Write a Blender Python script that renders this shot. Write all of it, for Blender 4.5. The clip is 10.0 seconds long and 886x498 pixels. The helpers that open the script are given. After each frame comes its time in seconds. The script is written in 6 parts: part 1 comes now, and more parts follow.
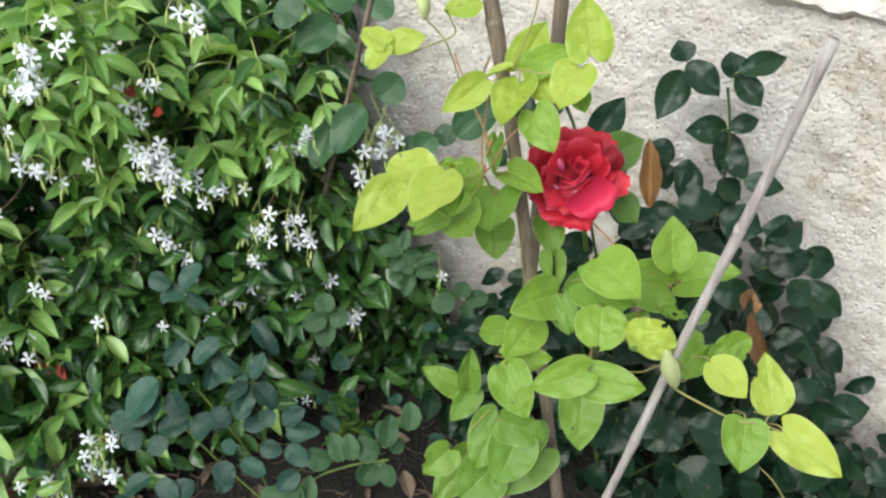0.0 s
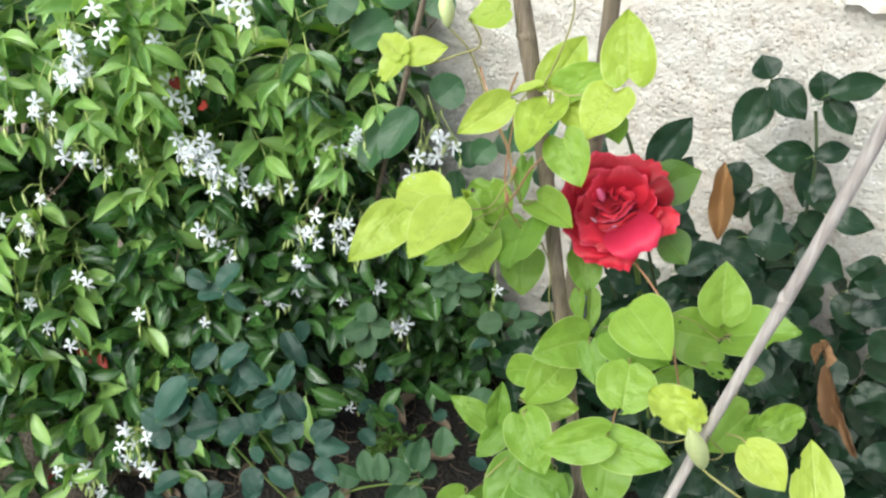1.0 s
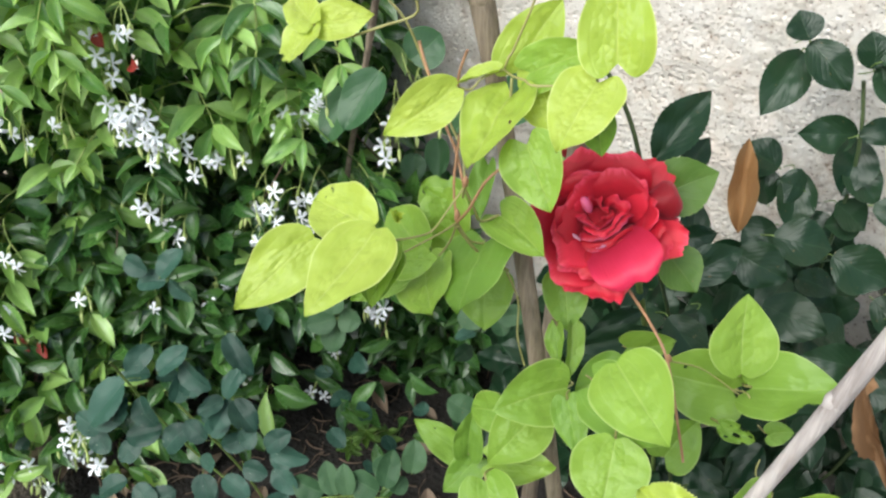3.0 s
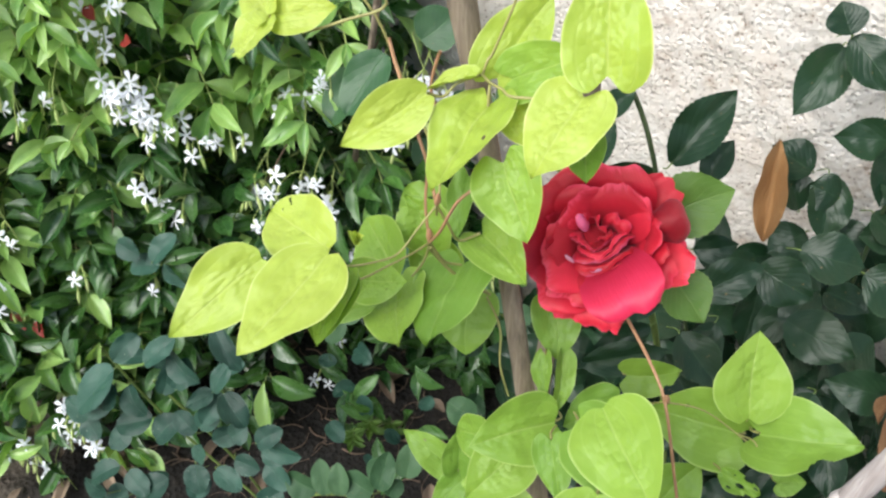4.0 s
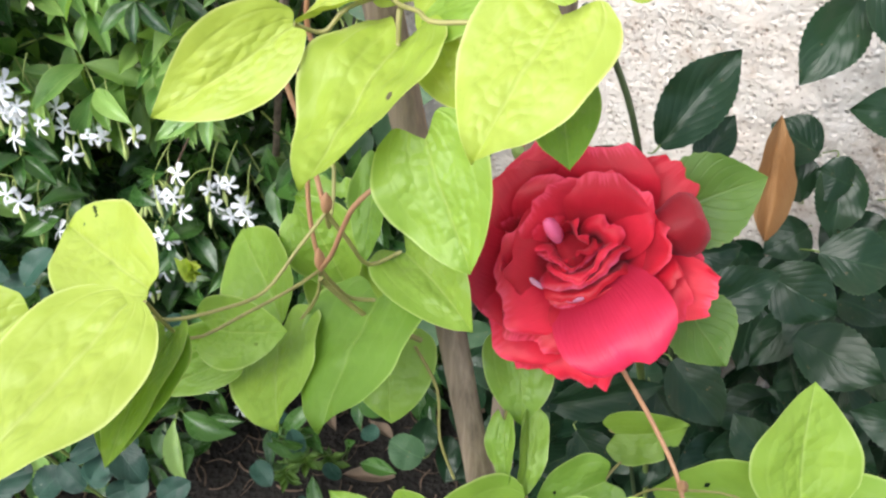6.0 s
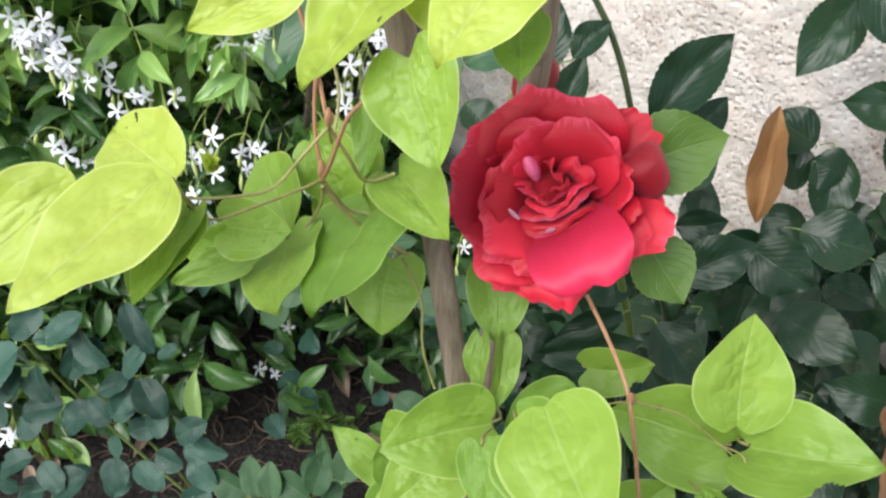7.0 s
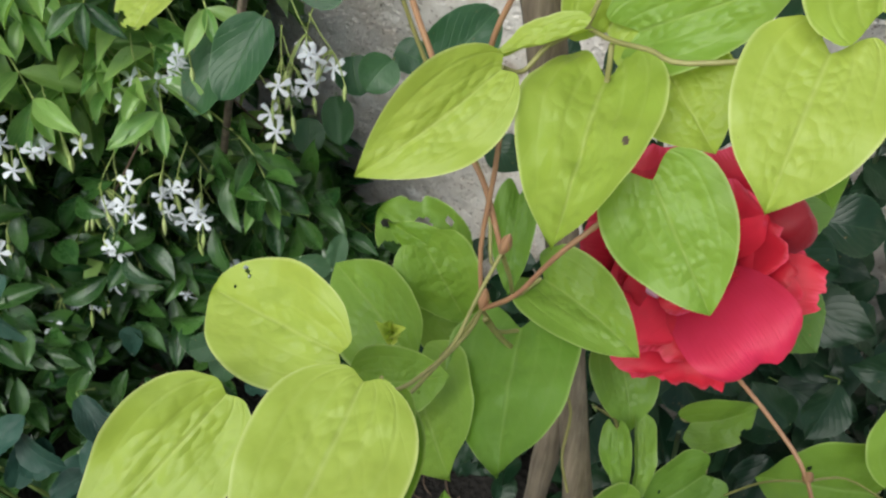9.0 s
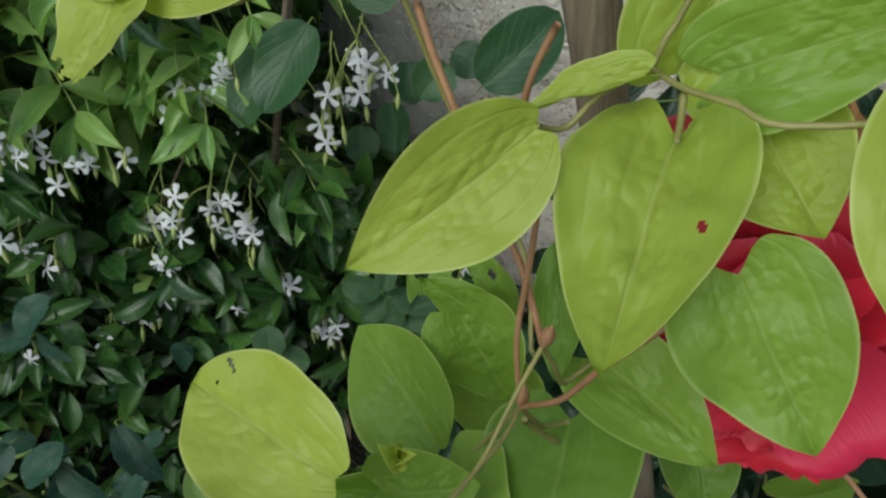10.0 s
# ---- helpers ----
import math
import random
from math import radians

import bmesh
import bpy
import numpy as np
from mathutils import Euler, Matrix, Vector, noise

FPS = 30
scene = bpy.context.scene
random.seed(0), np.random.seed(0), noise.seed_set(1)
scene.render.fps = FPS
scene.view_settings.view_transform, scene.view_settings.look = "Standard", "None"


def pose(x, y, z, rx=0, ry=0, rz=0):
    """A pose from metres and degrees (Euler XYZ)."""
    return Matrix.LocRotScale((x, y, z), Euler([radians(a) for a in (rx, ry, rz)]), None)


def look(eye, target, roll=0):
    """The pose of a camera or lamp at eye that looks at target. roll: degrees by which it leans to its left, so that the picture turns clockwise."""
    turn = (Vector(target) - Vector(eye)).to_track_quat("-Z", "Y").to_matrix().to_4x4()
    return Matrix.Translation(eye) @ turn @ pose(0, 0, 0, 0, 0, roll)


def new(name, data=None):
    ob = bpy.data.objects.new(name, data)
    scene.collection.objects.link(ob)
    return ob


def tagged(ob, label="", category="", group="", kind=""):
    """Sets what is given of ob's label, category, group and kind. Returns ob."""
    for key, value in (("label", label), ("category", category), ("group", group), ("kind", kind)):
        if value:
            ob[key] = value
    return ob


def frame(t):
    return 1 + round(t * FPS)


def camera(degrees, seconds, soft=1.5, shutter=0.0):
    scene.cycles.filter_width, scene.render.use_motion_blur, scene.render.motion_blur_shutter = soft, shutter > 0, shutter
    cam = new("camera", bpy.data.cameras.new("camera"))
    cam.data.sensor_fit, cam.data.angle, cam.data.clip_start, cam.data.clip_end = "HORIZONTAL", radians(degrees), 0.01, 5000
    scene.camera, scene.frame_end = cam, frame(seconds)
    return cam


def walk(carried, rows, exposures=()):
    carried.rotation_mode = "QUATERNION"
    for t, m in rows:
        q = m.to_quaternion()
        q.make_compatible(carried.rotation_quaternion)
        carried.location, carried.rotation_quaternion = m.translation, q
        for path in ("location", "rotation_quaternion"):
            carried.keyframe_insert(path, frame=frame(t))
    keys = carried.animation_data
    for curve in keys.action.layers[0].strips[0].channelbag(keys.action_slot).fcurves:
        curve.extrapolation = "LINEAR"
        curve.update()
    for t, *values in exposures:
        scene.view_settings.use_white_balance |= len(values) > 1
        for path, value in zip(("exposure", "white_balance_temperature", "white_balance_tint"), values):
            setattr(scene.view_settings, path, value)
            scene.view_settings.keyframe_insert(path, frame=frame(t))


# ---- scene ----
cam = camera(53.62, 10.0, soft=2.4, shutter=0.0)
PATH = [
    (0, (0.0251, 0.0720, 1.2051), (0.0122, 0.8762, 0.6108), 0.79),
    (0.5, (0.0660, 0.1012, 1.2049), (-0.0319, 0.9020, 0.6140), 0.95),
    (0.6, (0.0768, 0.1107, 1.2045), (-0.0387, 0.9064, 0.6099), 0.68),
    (1, (0.0844, 0.1578, 1.1882), (-0.0379, 0.9448, 0.5835), -0.10),
    (1.3, (0.0728, 0.1918, 1.1824), (-0.0154, 0.9880, 0.5845), 0.00),
    (1.5, (0.0650, 0.2145, 1.1786), (-0.0004, 1.0114, 0.5781), 0.07),
    (2, (0.0695, 0.2463, 1.1647), (0.0332, 1.0292, 0.5437), -0.21),
    (2.5, (0.1042, 0.2838, 1.1474), (-0.0096, 1.0519, 0.5172), -0.57),
    (3, (0.1086, 0.3245, 1.1342), (-0.0265, 1.0636, 0.4743), -0.65),
    (3.2, (0.0993, 0.3422, 1.1302), (-0.0161, 1.0737, 0.4581), -0.23),
    (4.3, (0.1363, 0.4113, 1.1003), (-0.0447, 1.1015, 0.3997), -1.04),
    (4.5, (0.1295, 0.4307, 1.0832), (-0.0328, 1.1076, 0.3652), -0.47),
    (5, (0.1223, 0.4709, 1.0581), (-0.0148, 1.1515, 0.3384), -0.57),
    (5.5, (0.1157, 0.5039, 1.0206), (0.0017, 1.1911, 0.3031), 0.55),
    (5.7, (0.1156, 0.5143, 1.0162), (0.0005, 1.2300, 0.3273), 0.54),
    (6.8, (0.1447, 0.4718, 1.0291), (-0.0043, 1.1807, 0.3397), 1.21),
    (7, (0.1478, 0.4599, 1.0284), (-0.0080, 1.1694, 0.3412), 1.92),
    (7.5, (0.1555, 0.4437, 1.0320), (-0.0192, 1.1512, 0.3472), 2.93),
    (8, (0.1153, 0.4608, 1.0416), (-0.0215, 1.1744, 0.3546), 2.93),
    (8.5, (0.0660, 0.4999, 1.0307), (0.0431, 1.2064, 0.3234), 2.94),
    (9, (0.0308, 0.5238, 1.0253), (0.0476, 1.2241, 0.3117), 3.26),
    (9.3, (0.0273, 0.5418, 1.0177), (0.0272, 1.2408, 0.3026), 1.68),
    (9.5, (0.0309, 0.5484, 1.0145), (0.0033, 1.2493, 0.3017), -0.62),
    (10, (0.0408, 0.5753, 1.0064), (-0.0222, 1.2646, 0.2847), -1.31),
]
EXPOSURES = [(0, 0.04, 6500, 2), (0.5, 0.34, 6500, 1), (1.0, 0.29, 6500, 1), (1.5, 0.09, 6500, 2), (2.5, 0.14, 6500, 3), (3.0, 0.29, 6500, 4), (4.5, 0.44, 6500, 8), (5.5, 0.52, 6500, 10), (7.0, 0.40, 6500, 10), (8.0, 0.44, 6500, 10), (8.6, 0.38, 6500, 9), (9.0, -0.30, 6500, 3), (9.3, -0.60, 6500, 0), (10, -0.94, 6500, -2)]
walk(cam, [(t, look(eye, target, roll)) for t, eye, target, roll in PATH], EXPOSURES)

# ---- light: open shade under a bright sky, with a broad soft sun ----
world = bpy.data.worlds.new("sky")
scene.world = world
world.use_nodes = True
sky = world.node_tree.nodes.new("ShaderNodeTexSky")
sky.sky_type, sky.sun_disc = "NISHITA", False
sky.sun_elevation, sky.sun_rotation = radians(48), radians(213)
sky.air_density, sky.dust_density = 1.0, 3.0
back = world.node_tree.nodes["Background"]
back.inputs["Strength"].default_value = 0.16
world.node_tree.links.new(sky.outputs[0], back.inputs[0])
lamp = bpy.data.lights.new("sun", "SUN")
lamp.energy, lamp.angle, lamp.color = 3.7, radians(50), (0.96, 0.98, 1.0)
sun = new("sun", lamp)
sun.matrix_world = look((-0.85, -1.28, 1.7), (0, 0, 0))

# ---- materials ----


def material(name, rough=0.6):
    m = bpy.data.materials.new(name)
    m.use_nodes = True
    bsdf = m.node_tree.nodes["Principled BSDF"]
    bsdf.inputs["Roughness"].default_value = rough
    return m, m.node_tree.nodes, m.node_tree.links, bsdf


def node(nodes, kind, **values):
    n = nodes.new("ShaderNode" + kind)
    for key, value in values.items():
        n.inputs[key.replace("_", " ")].default_value = value
    return n


def ramp(nodes, links, source, stops):
    r = nodes.new("ShaderNodeValToRGB")
    while len(r.color_ramp.elements) < len(stops):
        r.color_ramp.elements.new(0.5)
    for e, (at, c) in zip(r.color_ramp.elements, stops):
        e.position, e.color = at, (*c, 1)
    links.new(source, r.inputs[0])
    return r.outputs[0]


def math_node(nodes, links, operation, a, b=None, c=None):
    n = nodes.new("ShaderNodeMath")
    n.operation = operation
    for k, v in enumerate((a, b, c)):
        if v is None:
            continue
        if isinstance(v, (int, float)):
            n.inputs[k].default_value = v
        else:
            links.new(v, n.inputs[k])
    return n.outputs[0]


def mixed(nodes, links, fac, a, b, blend="MIX"):
    n = nodes.new("ShaderNodeMix")
    n.data_type, n.blend_type = "RGBA", blend
    for socket, v in ((n.inputs[0], fac), (n.inputs[6], a), (n.inputs[7], b)):
        if isinstance(v, (int, float)):
            socket.default_value = v
        elif isinstance(v, tuple):
            socket.default_value = (*v, 1)
        else:
            links.new(v, socket)
    return n.outputs[2]


def bump(nodes, links, bsdf, height, strength, distance):
    b = nodes.new("ShaderNodeBump")
    b.inputs["Strength"].default_value, b.inputs["Distance"].default_value = strength, distance
    links.new(height, b.inputs["Height"])
    links.new(b.outputs[0], bsdf.inputs["Normal"])
    return b


def leaf_material(name, low, high, vein, rough, through_light, glow, veins=9.0, pucker=0.0, relief=0.5, spots=(0.2, 0.12, 0.05), spot_amount=0.62, side_veins=0.35, gloss=0.38, quilt=0.0, palmate=False):
    """A leaf: colour that differs from leaf to leaf, midrib and side veins, blemishes, gloss and light shining through."""
    m, nodes, links, bsdf = material(name, rough)
    uv, flat = node(nodes, "UVMap"), node(nodes, "UVMap")
    uv.uv_map, flat.uv_map = "Edge", "UVMap"
    sep, lay = node(nodes, "SeparateXYZ"), node(nodes, "SeparateXYZ")
    links.new(uv.outputs[0], sep.inputs[0])
    links.new(flat.outputs[0], lay.inputs[0])
    along = sep.outputs[1]
    side = math_node(nodes, links, "ABSOLUTE", math_node(nodes, links, "SUBTRACT", sep.outputs[0], 0.5))
    info, geo = node(nodes, "ObjectInfo"), node(nodes, "NewGeometry")
    luck = math_node(nodes, links, "FRACT", math_node(nodes, links, "ADD", info.outputs["Random"], geo.outputs["Random Per Island"]))
    where = nodes.new("ShaderNodeCombineXYZ")
    links.new(lay.outputs[0], where.inputs[0])
    links.new(lay.outputs[1], where.inputs[1])
    links.new(math_node(nodes, links, "MULTIPLY", luck, 31.0), where.inputs[2])
    blotch = node(nodes, "TexNoise", Scale=2.2, Detail=4.0, Roughness=0.6)
    links.new(where.outputs[0], blotch.inputs["Vector"])
    speck = node(nodes, "TexNoise", Scale=13.0, Detail=2.0)
    links.new(where.outputs[0], speck.inputs["Vector"])
    tone = math_node(nodes, links, "ADD", math_node(nodes, links, "MULTIPLY", luck, 0.65), math_node(nodes, links, "MULTIPLY", math_node(nodes, links, "SUBTRACT", blotch.outputs[0], 0.3), 0.45 if palmate or quilt else 0.8))
    base = ramp(nodes, links, tone, [(0.1, low), (0.9, high)])
    # midrib and side veins
    rib = math_node(nodes, links, "SUBTRACT", 1.0, math_node(nodes, links, "MINIMUM", math_node(nodes, links, "MULTIPLY", side, 38.0), 1.0))
    wave = math_node(nodes, links, "SUBTRACT", math_node(nodes, links, "MULTIPLY", along, veins), math_node(nodes, links, "MULTIPLY", side, veins * 1.1))
    saw = math_node(nodes, links, "ABSOLUTE", math_node(nodes, links, "SUBTRACT", math_node(nodes, links, "FRACT", wave), 0.5))
    twig = math_node(nodes, links, "MAXIMUM", math_node(nodes, links, "SUBTRACT", 1.0, math_node(nodes, links, "MULTIPLY", saw, 9.0)), 0.0)
    if palmate:
        # veins that leave the base together and meet again at the tip
        arcs = None
        for at in (0.17, 0.34):
            arc = math_node(nodes, links, "SUBTRACT", 1.0, math_node(nodes, links, "MINIMUM", math_node(nodes, links, "MULTIPLY", math_node(nodes, links, "ABSOLUTE", math_node(nodes, links, "SUBTRACT", side, at)), 42.0), 1.0))
            arcs = arc if arcs is None else math_node(nodes, links, "MAXIMUM", arcs, arc)
        fade = math_node(nodes, links, "MAXIMUM", math_node(nodes, links, "SUBTRACT", 0.95, along), 0.0)
        twig = math_node(nodes, links, "MAXIMUM", math_node(nodes, links, "MULTIPLY", arcs, math_node(nodes, links, "MULTIPLY", fade, 1.6)), math_node(nodes, links, "MULTIPLY", twig, 0.35))
    lines = math_node(nodes, links, "MAXIMUM", rib, math_node(nodes, links, "MULTIPLY", twig, side_veins))
    colour = mixed(nodes, links, math_node(nodes, links, "MULTIPLY", lines, 0.30 if palmate else 0.5), base, vein)
    rim = math_node(nodes, links, "MAXIMUM", math_node(nodes, links, "MULTIPLY", math_node(nodes, links, "SUBTRACT", side, 0.470), 38.0), 0.0)
    colour = mixed(nodes, links, math_node(nodes, links, "MULTIPLY", math_node(nodes, links, "MINIMUM", rim, 1.0), 0.7), colour, vein)
    mark = math_node(nodes, links, "MINIMUM", math_node(nodes, links, "MAXIMUM", math_node(nodes, links, "MULTIPLY", math_node(nodes, links, "SUBTRACT", speck.outputs[0], spot_amount + 0.1), 14.0), 0.0), 0.7)
    colour = mixed(nodes, links, mark, colour, spots)
    links.new(colour, bsdf.inputs["Base Color"])
    bsdf.inputs["Specular IOR Level"].default_value = gloss
    # relief: sunken veins, puckers between them
    height = math_node(nodes, links, "MULTIPLY", lines, -0.8)
    if pucker:
        swell = node(nodes, "TexNoise", Scale=6.5, Detail=0.8, Distortion=0.2)
        links.new(where.outputs[0], swell.inputs["Vector"])
        height = math_node(nodes, links, "ADD", height, math_node(nodes, links, "MULTIPLY", swell.outputs[0], pucker))
    if palmate:
        # blisters swell between the veins, most of all near the midrib
        cells = node(nodes, "TexVoronoi", Scale=14.0, Randomness=0.9)
        cells.feature = "SMOOTH_F1"
        cells.inputs["Smoothness"].default_value = 0.35
        bent = node(nodes, "TexNoise", Scale=3.0, Detail=1.0)
        links.new(where.outputs[0], bent.inputs["Vector"])
        links.new(mixed(nodes, links, 0.1, where.outputs[0], bent.outputs["Color"]), cells.inputs["Vector"])
        dome = math_node(nodes, links, "SUBTRACT", 1.0, math_node(nodes, links, "MULTIPLY", cells.outputs["Distance"], 1.5))
        reach = math_node(nodes, links, "MAXIMUM", math_node(nodes, links, "SUBTRACT", 1.0, math_node(nodes, links, "MULTIPLY", side, 2.1)), 0.12)
        height = math_node(nodes, links, "ADD", height, math_node(nodes, links, "MULTIPLY", math_node(nodes, links, "MULTIPLY", dome, reach), palmate))
    if quilt:
        height = math_node(nodes, links, "ADD", height, math_node(nodes, links, "MULTIPLY", math_node(nodes, links, "POWER", math_node(nodes, links, "MULTIPLY", saw, 2.0), 0.6), quilt))
    height = math_node(nodes, links, "ADD", height, math_node(nodes, links, "MULTIPLY", speck.outputs[0], 0.25))
    bump(nodes, links, bsdf, height, relief, 0.0016)
    rough_now = math_node(nodes, links, "ADD", math_node(nodes, links, "MULTIPLY", blotch.outputs[0], 0.14), rough - 0.05)
    links.new(rough_now, bsdf.inputs["Roughness"])
    thin = node(nodes, "BsdfTranslucent")
    links.new(mixed(nodes, links, 1.0, colour, glow, "MULTIPLY"), thin.inputs[0])
    mix = node(nodes, "MixShader")
    mix.inputs[0].default_value = through_light
    links.new(bsdf.outputs[0], mix.inputs[1])
    links.new(thin.outputs[0], mix.inputs[2])
    links.new(mix.outputs[0], nodes["Material Output"].inputs["Surface"])
    return m


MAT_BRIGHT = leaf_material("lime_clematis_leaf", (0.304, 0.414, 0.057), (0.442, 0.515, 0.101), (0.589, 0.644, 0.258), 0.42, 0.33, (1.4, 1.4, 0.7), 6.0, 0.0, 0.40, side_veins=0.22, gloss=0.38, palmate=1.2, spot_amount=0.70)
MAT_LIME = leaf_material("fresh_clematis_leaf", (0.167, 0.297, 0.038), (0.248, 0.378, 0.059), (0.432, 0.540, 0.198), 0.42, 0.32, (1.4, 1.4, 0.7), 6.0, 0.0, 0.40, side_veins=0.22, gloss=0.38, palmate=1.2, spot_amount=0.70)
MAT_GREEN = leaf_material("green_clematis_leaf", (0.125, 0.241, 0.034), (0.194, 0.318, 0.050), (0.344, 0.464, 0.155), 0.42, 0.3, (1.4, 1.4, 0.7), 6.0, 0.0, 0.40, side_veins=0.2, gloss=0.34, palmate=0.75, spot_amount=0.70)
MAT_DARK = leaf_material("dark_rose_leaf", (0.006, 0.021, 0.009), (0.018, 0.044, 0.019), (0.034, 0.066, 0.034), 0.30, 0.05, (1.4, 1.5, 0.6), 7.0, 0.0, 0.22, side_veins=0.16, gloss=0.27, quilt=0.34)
MAT_MID = leaf_material("fresh_rose_leaf", (0.050, 0.115, 0.016), (0.095, 0.175, 0.026), (0.13, 0.21, 0.05), 0.5, 0.12, (1.4, 1.5, 0.6), 7.0, 0.5, 0.4)
MAT_BLUE = leaf_material("blue_green_rose_leaf", (0.006, 0.026, 0.017), (0.034, 0.088, 0.062), (0.050, 0.10, 0.075), 0.42, 0.08, (1.3, 1.5, 0.8), 7.0, 0.4, 0.4, (0.35, 0.38, 0.3), gloss=0.28)
MAT_SAGE = leaf_material("young_rose_leaf", (0.026, 0.066, 0.028), (0.058, 0.112, 0.053), (0.083, 0.150, 0.068), 0.48, 0.15, (1.3, 1.5, 0.7), 7.0, 0.4, 0.4, gloss=0.22)
MAT_JASMINE = leaf_material("jasmine_leaf", (0.010, 0.046, 0.012), (0.070, 0.165, 0.032), (0.10, 0.20, 0.06), 0.26, 0.14, (1.5, 1.6, 0.5), 8.0, 0.3, 0.35, gloss=0.65)
MAT_SHOOT = leaf_material("young_jasmine_leaf", (0.10, 0.24, 0.052), (0.36, 0.54, 0.16), (0.42, 0.58, 0.21), 0.28, 0.3, (1.5, 1.5, 0.6), 8.0, 0.3, 0.35, gloss=0.75)
MAT_ROUND = leaf_material("round_leaf", (0.02, 0.065, 0.025), (0.05, 0.12, 0.045), (0.08, 0.16, 0.07), 0.4, 0.15, (1.3, 1.5, 0.7), 7.0, 0.4, 0.4)
MAT_DEAD = leaf_material("withered_leaf", (0.27, 0.14, 0.055), (0.50, 0.30, 0.13), (0.36, 0.20, 0.09), 0.7, 0.1, (1.3, 1.1, 0.7), 7.0, 1.0, 0.6)
# darker copy for the withered leaves lower down, their shade in the colour
MAT_DEAD_SHADED = leaf_material("old_withered_leaf", (0.11, 0.055, 0.022), (0.28, 0.155, 0.075), (0.20, 0.10, 0.05), 0.75, 0.05, (1.3, 1.1, 0.7), 7.0, 1.0, 0.6)
MAT_LITTER = leaf_material("dry_litter", (0.10, 0.070, 0.048), (0.30, 0.22, 0.155), (0.34, 0.26, 0.19), 0.8, 0.05, (1.2, 1.1, 0.9), 7.0, 1.0, 0.6)
MAT_RED_LEAF = leaf_material("reddened_leaf", (0.16, 0.018, 0.014), (0.30, 0.035, 0.025), (0.26, 0.07, 0.04), 0.55, 0.15, (1.3, 1.0, 0.8), 7.0, 0.4, 0.4)


def bark_material(name, low, high, rough=0.8, stretch=0.06, scale=90.0, relief=0.6):
    m, nodes, links, bsdf = material(name, rough)
    coord = node(nodes, "TexCoord")
    map_ = node(nodes, "Mapping", Scale=(1.0, 1.0, stretch))
    links.new(coord.outputs["Object"], map_.inputs[0])
    grain = node(nodes, "TexNoise", Scale=scale * 3, Detail=4.0, Roughness=0.7)
    stain = node(nodes, "TexNoise", Scale=22.0, Detail=3.0)
    links.new(map_.outputs[0], grain.inputs["Vector"])
    links.new(coord.outputs["Object"], stain.inputs["Vector"])
    tone = math_node(nodes, links, "ADD", math_node(nodes, links, "MULTIPLY", grain.outputs[0], 0.6), math_node(nodes, links, "MULTIPLY", stain.outputs[0], 0.5))
    links.new(ramp(nodes, links, tone, [(0.35, low), (0.72, high)]), bsdf.inputs["Base Color"])
    bump(nodes, links, bsdf, grain.outputs[0], relief, 0.001)
    return m


MAT_CANE = bark_material("weathered_cane", (0.065, 0.047, 0.033), (0.29, 0.232, 0.170), 0.8, 0.03, 120.0, 0.9)
MAT_CANE_PALE = bark_material("pale_cane", (0.20, 0.165, 0.155), (0.56, 0.51, 0.49), 0.8, 0.05, 110.0, 0.8)
MAT_VINE = bark_material("clematis_stem", (0.18, 0.17, 0.055), (0.32, 0.30, 0.11), 0.5, 0.2, 60, 0.3)
MAT_VINE_RED = bark_material("ruddy_stem", (0.26, 0.12, 0.07), (0.42, 0.24, 0.13), 0.5, 0.2, 60, 0.3)
MAT_TWIG = bark_material("green_twig", (0.09, 0.15, 0.03), (0.20, 0.27, 0.07), 0.55, 0.2, 60, 0.3)
MAT_STALK = bark_material("jasmine_stalk", (0.22, 0.30, 0.07), (0.38, 0.46, 0.14), 0.5, 0.2, 60, 0.3)
MAT_ROSE_STEM = bark_material("rose_stem", (0.025, 0.05, 0.02), (0.075, 0.105, 0.04), 0.5, 0.2, 60, 0.3)
MAT_WOOD = bark_material("brown_twig", (0.06, 0.04, 0.025), (0.18, 0.12, 0.08), 0.8)
MAT_BUD = bark_material("pale_bud", (0.50, 0.58, 0.22), (0.68, 0.74, 0.40), 0.5, 0.3, 50, 0.3)


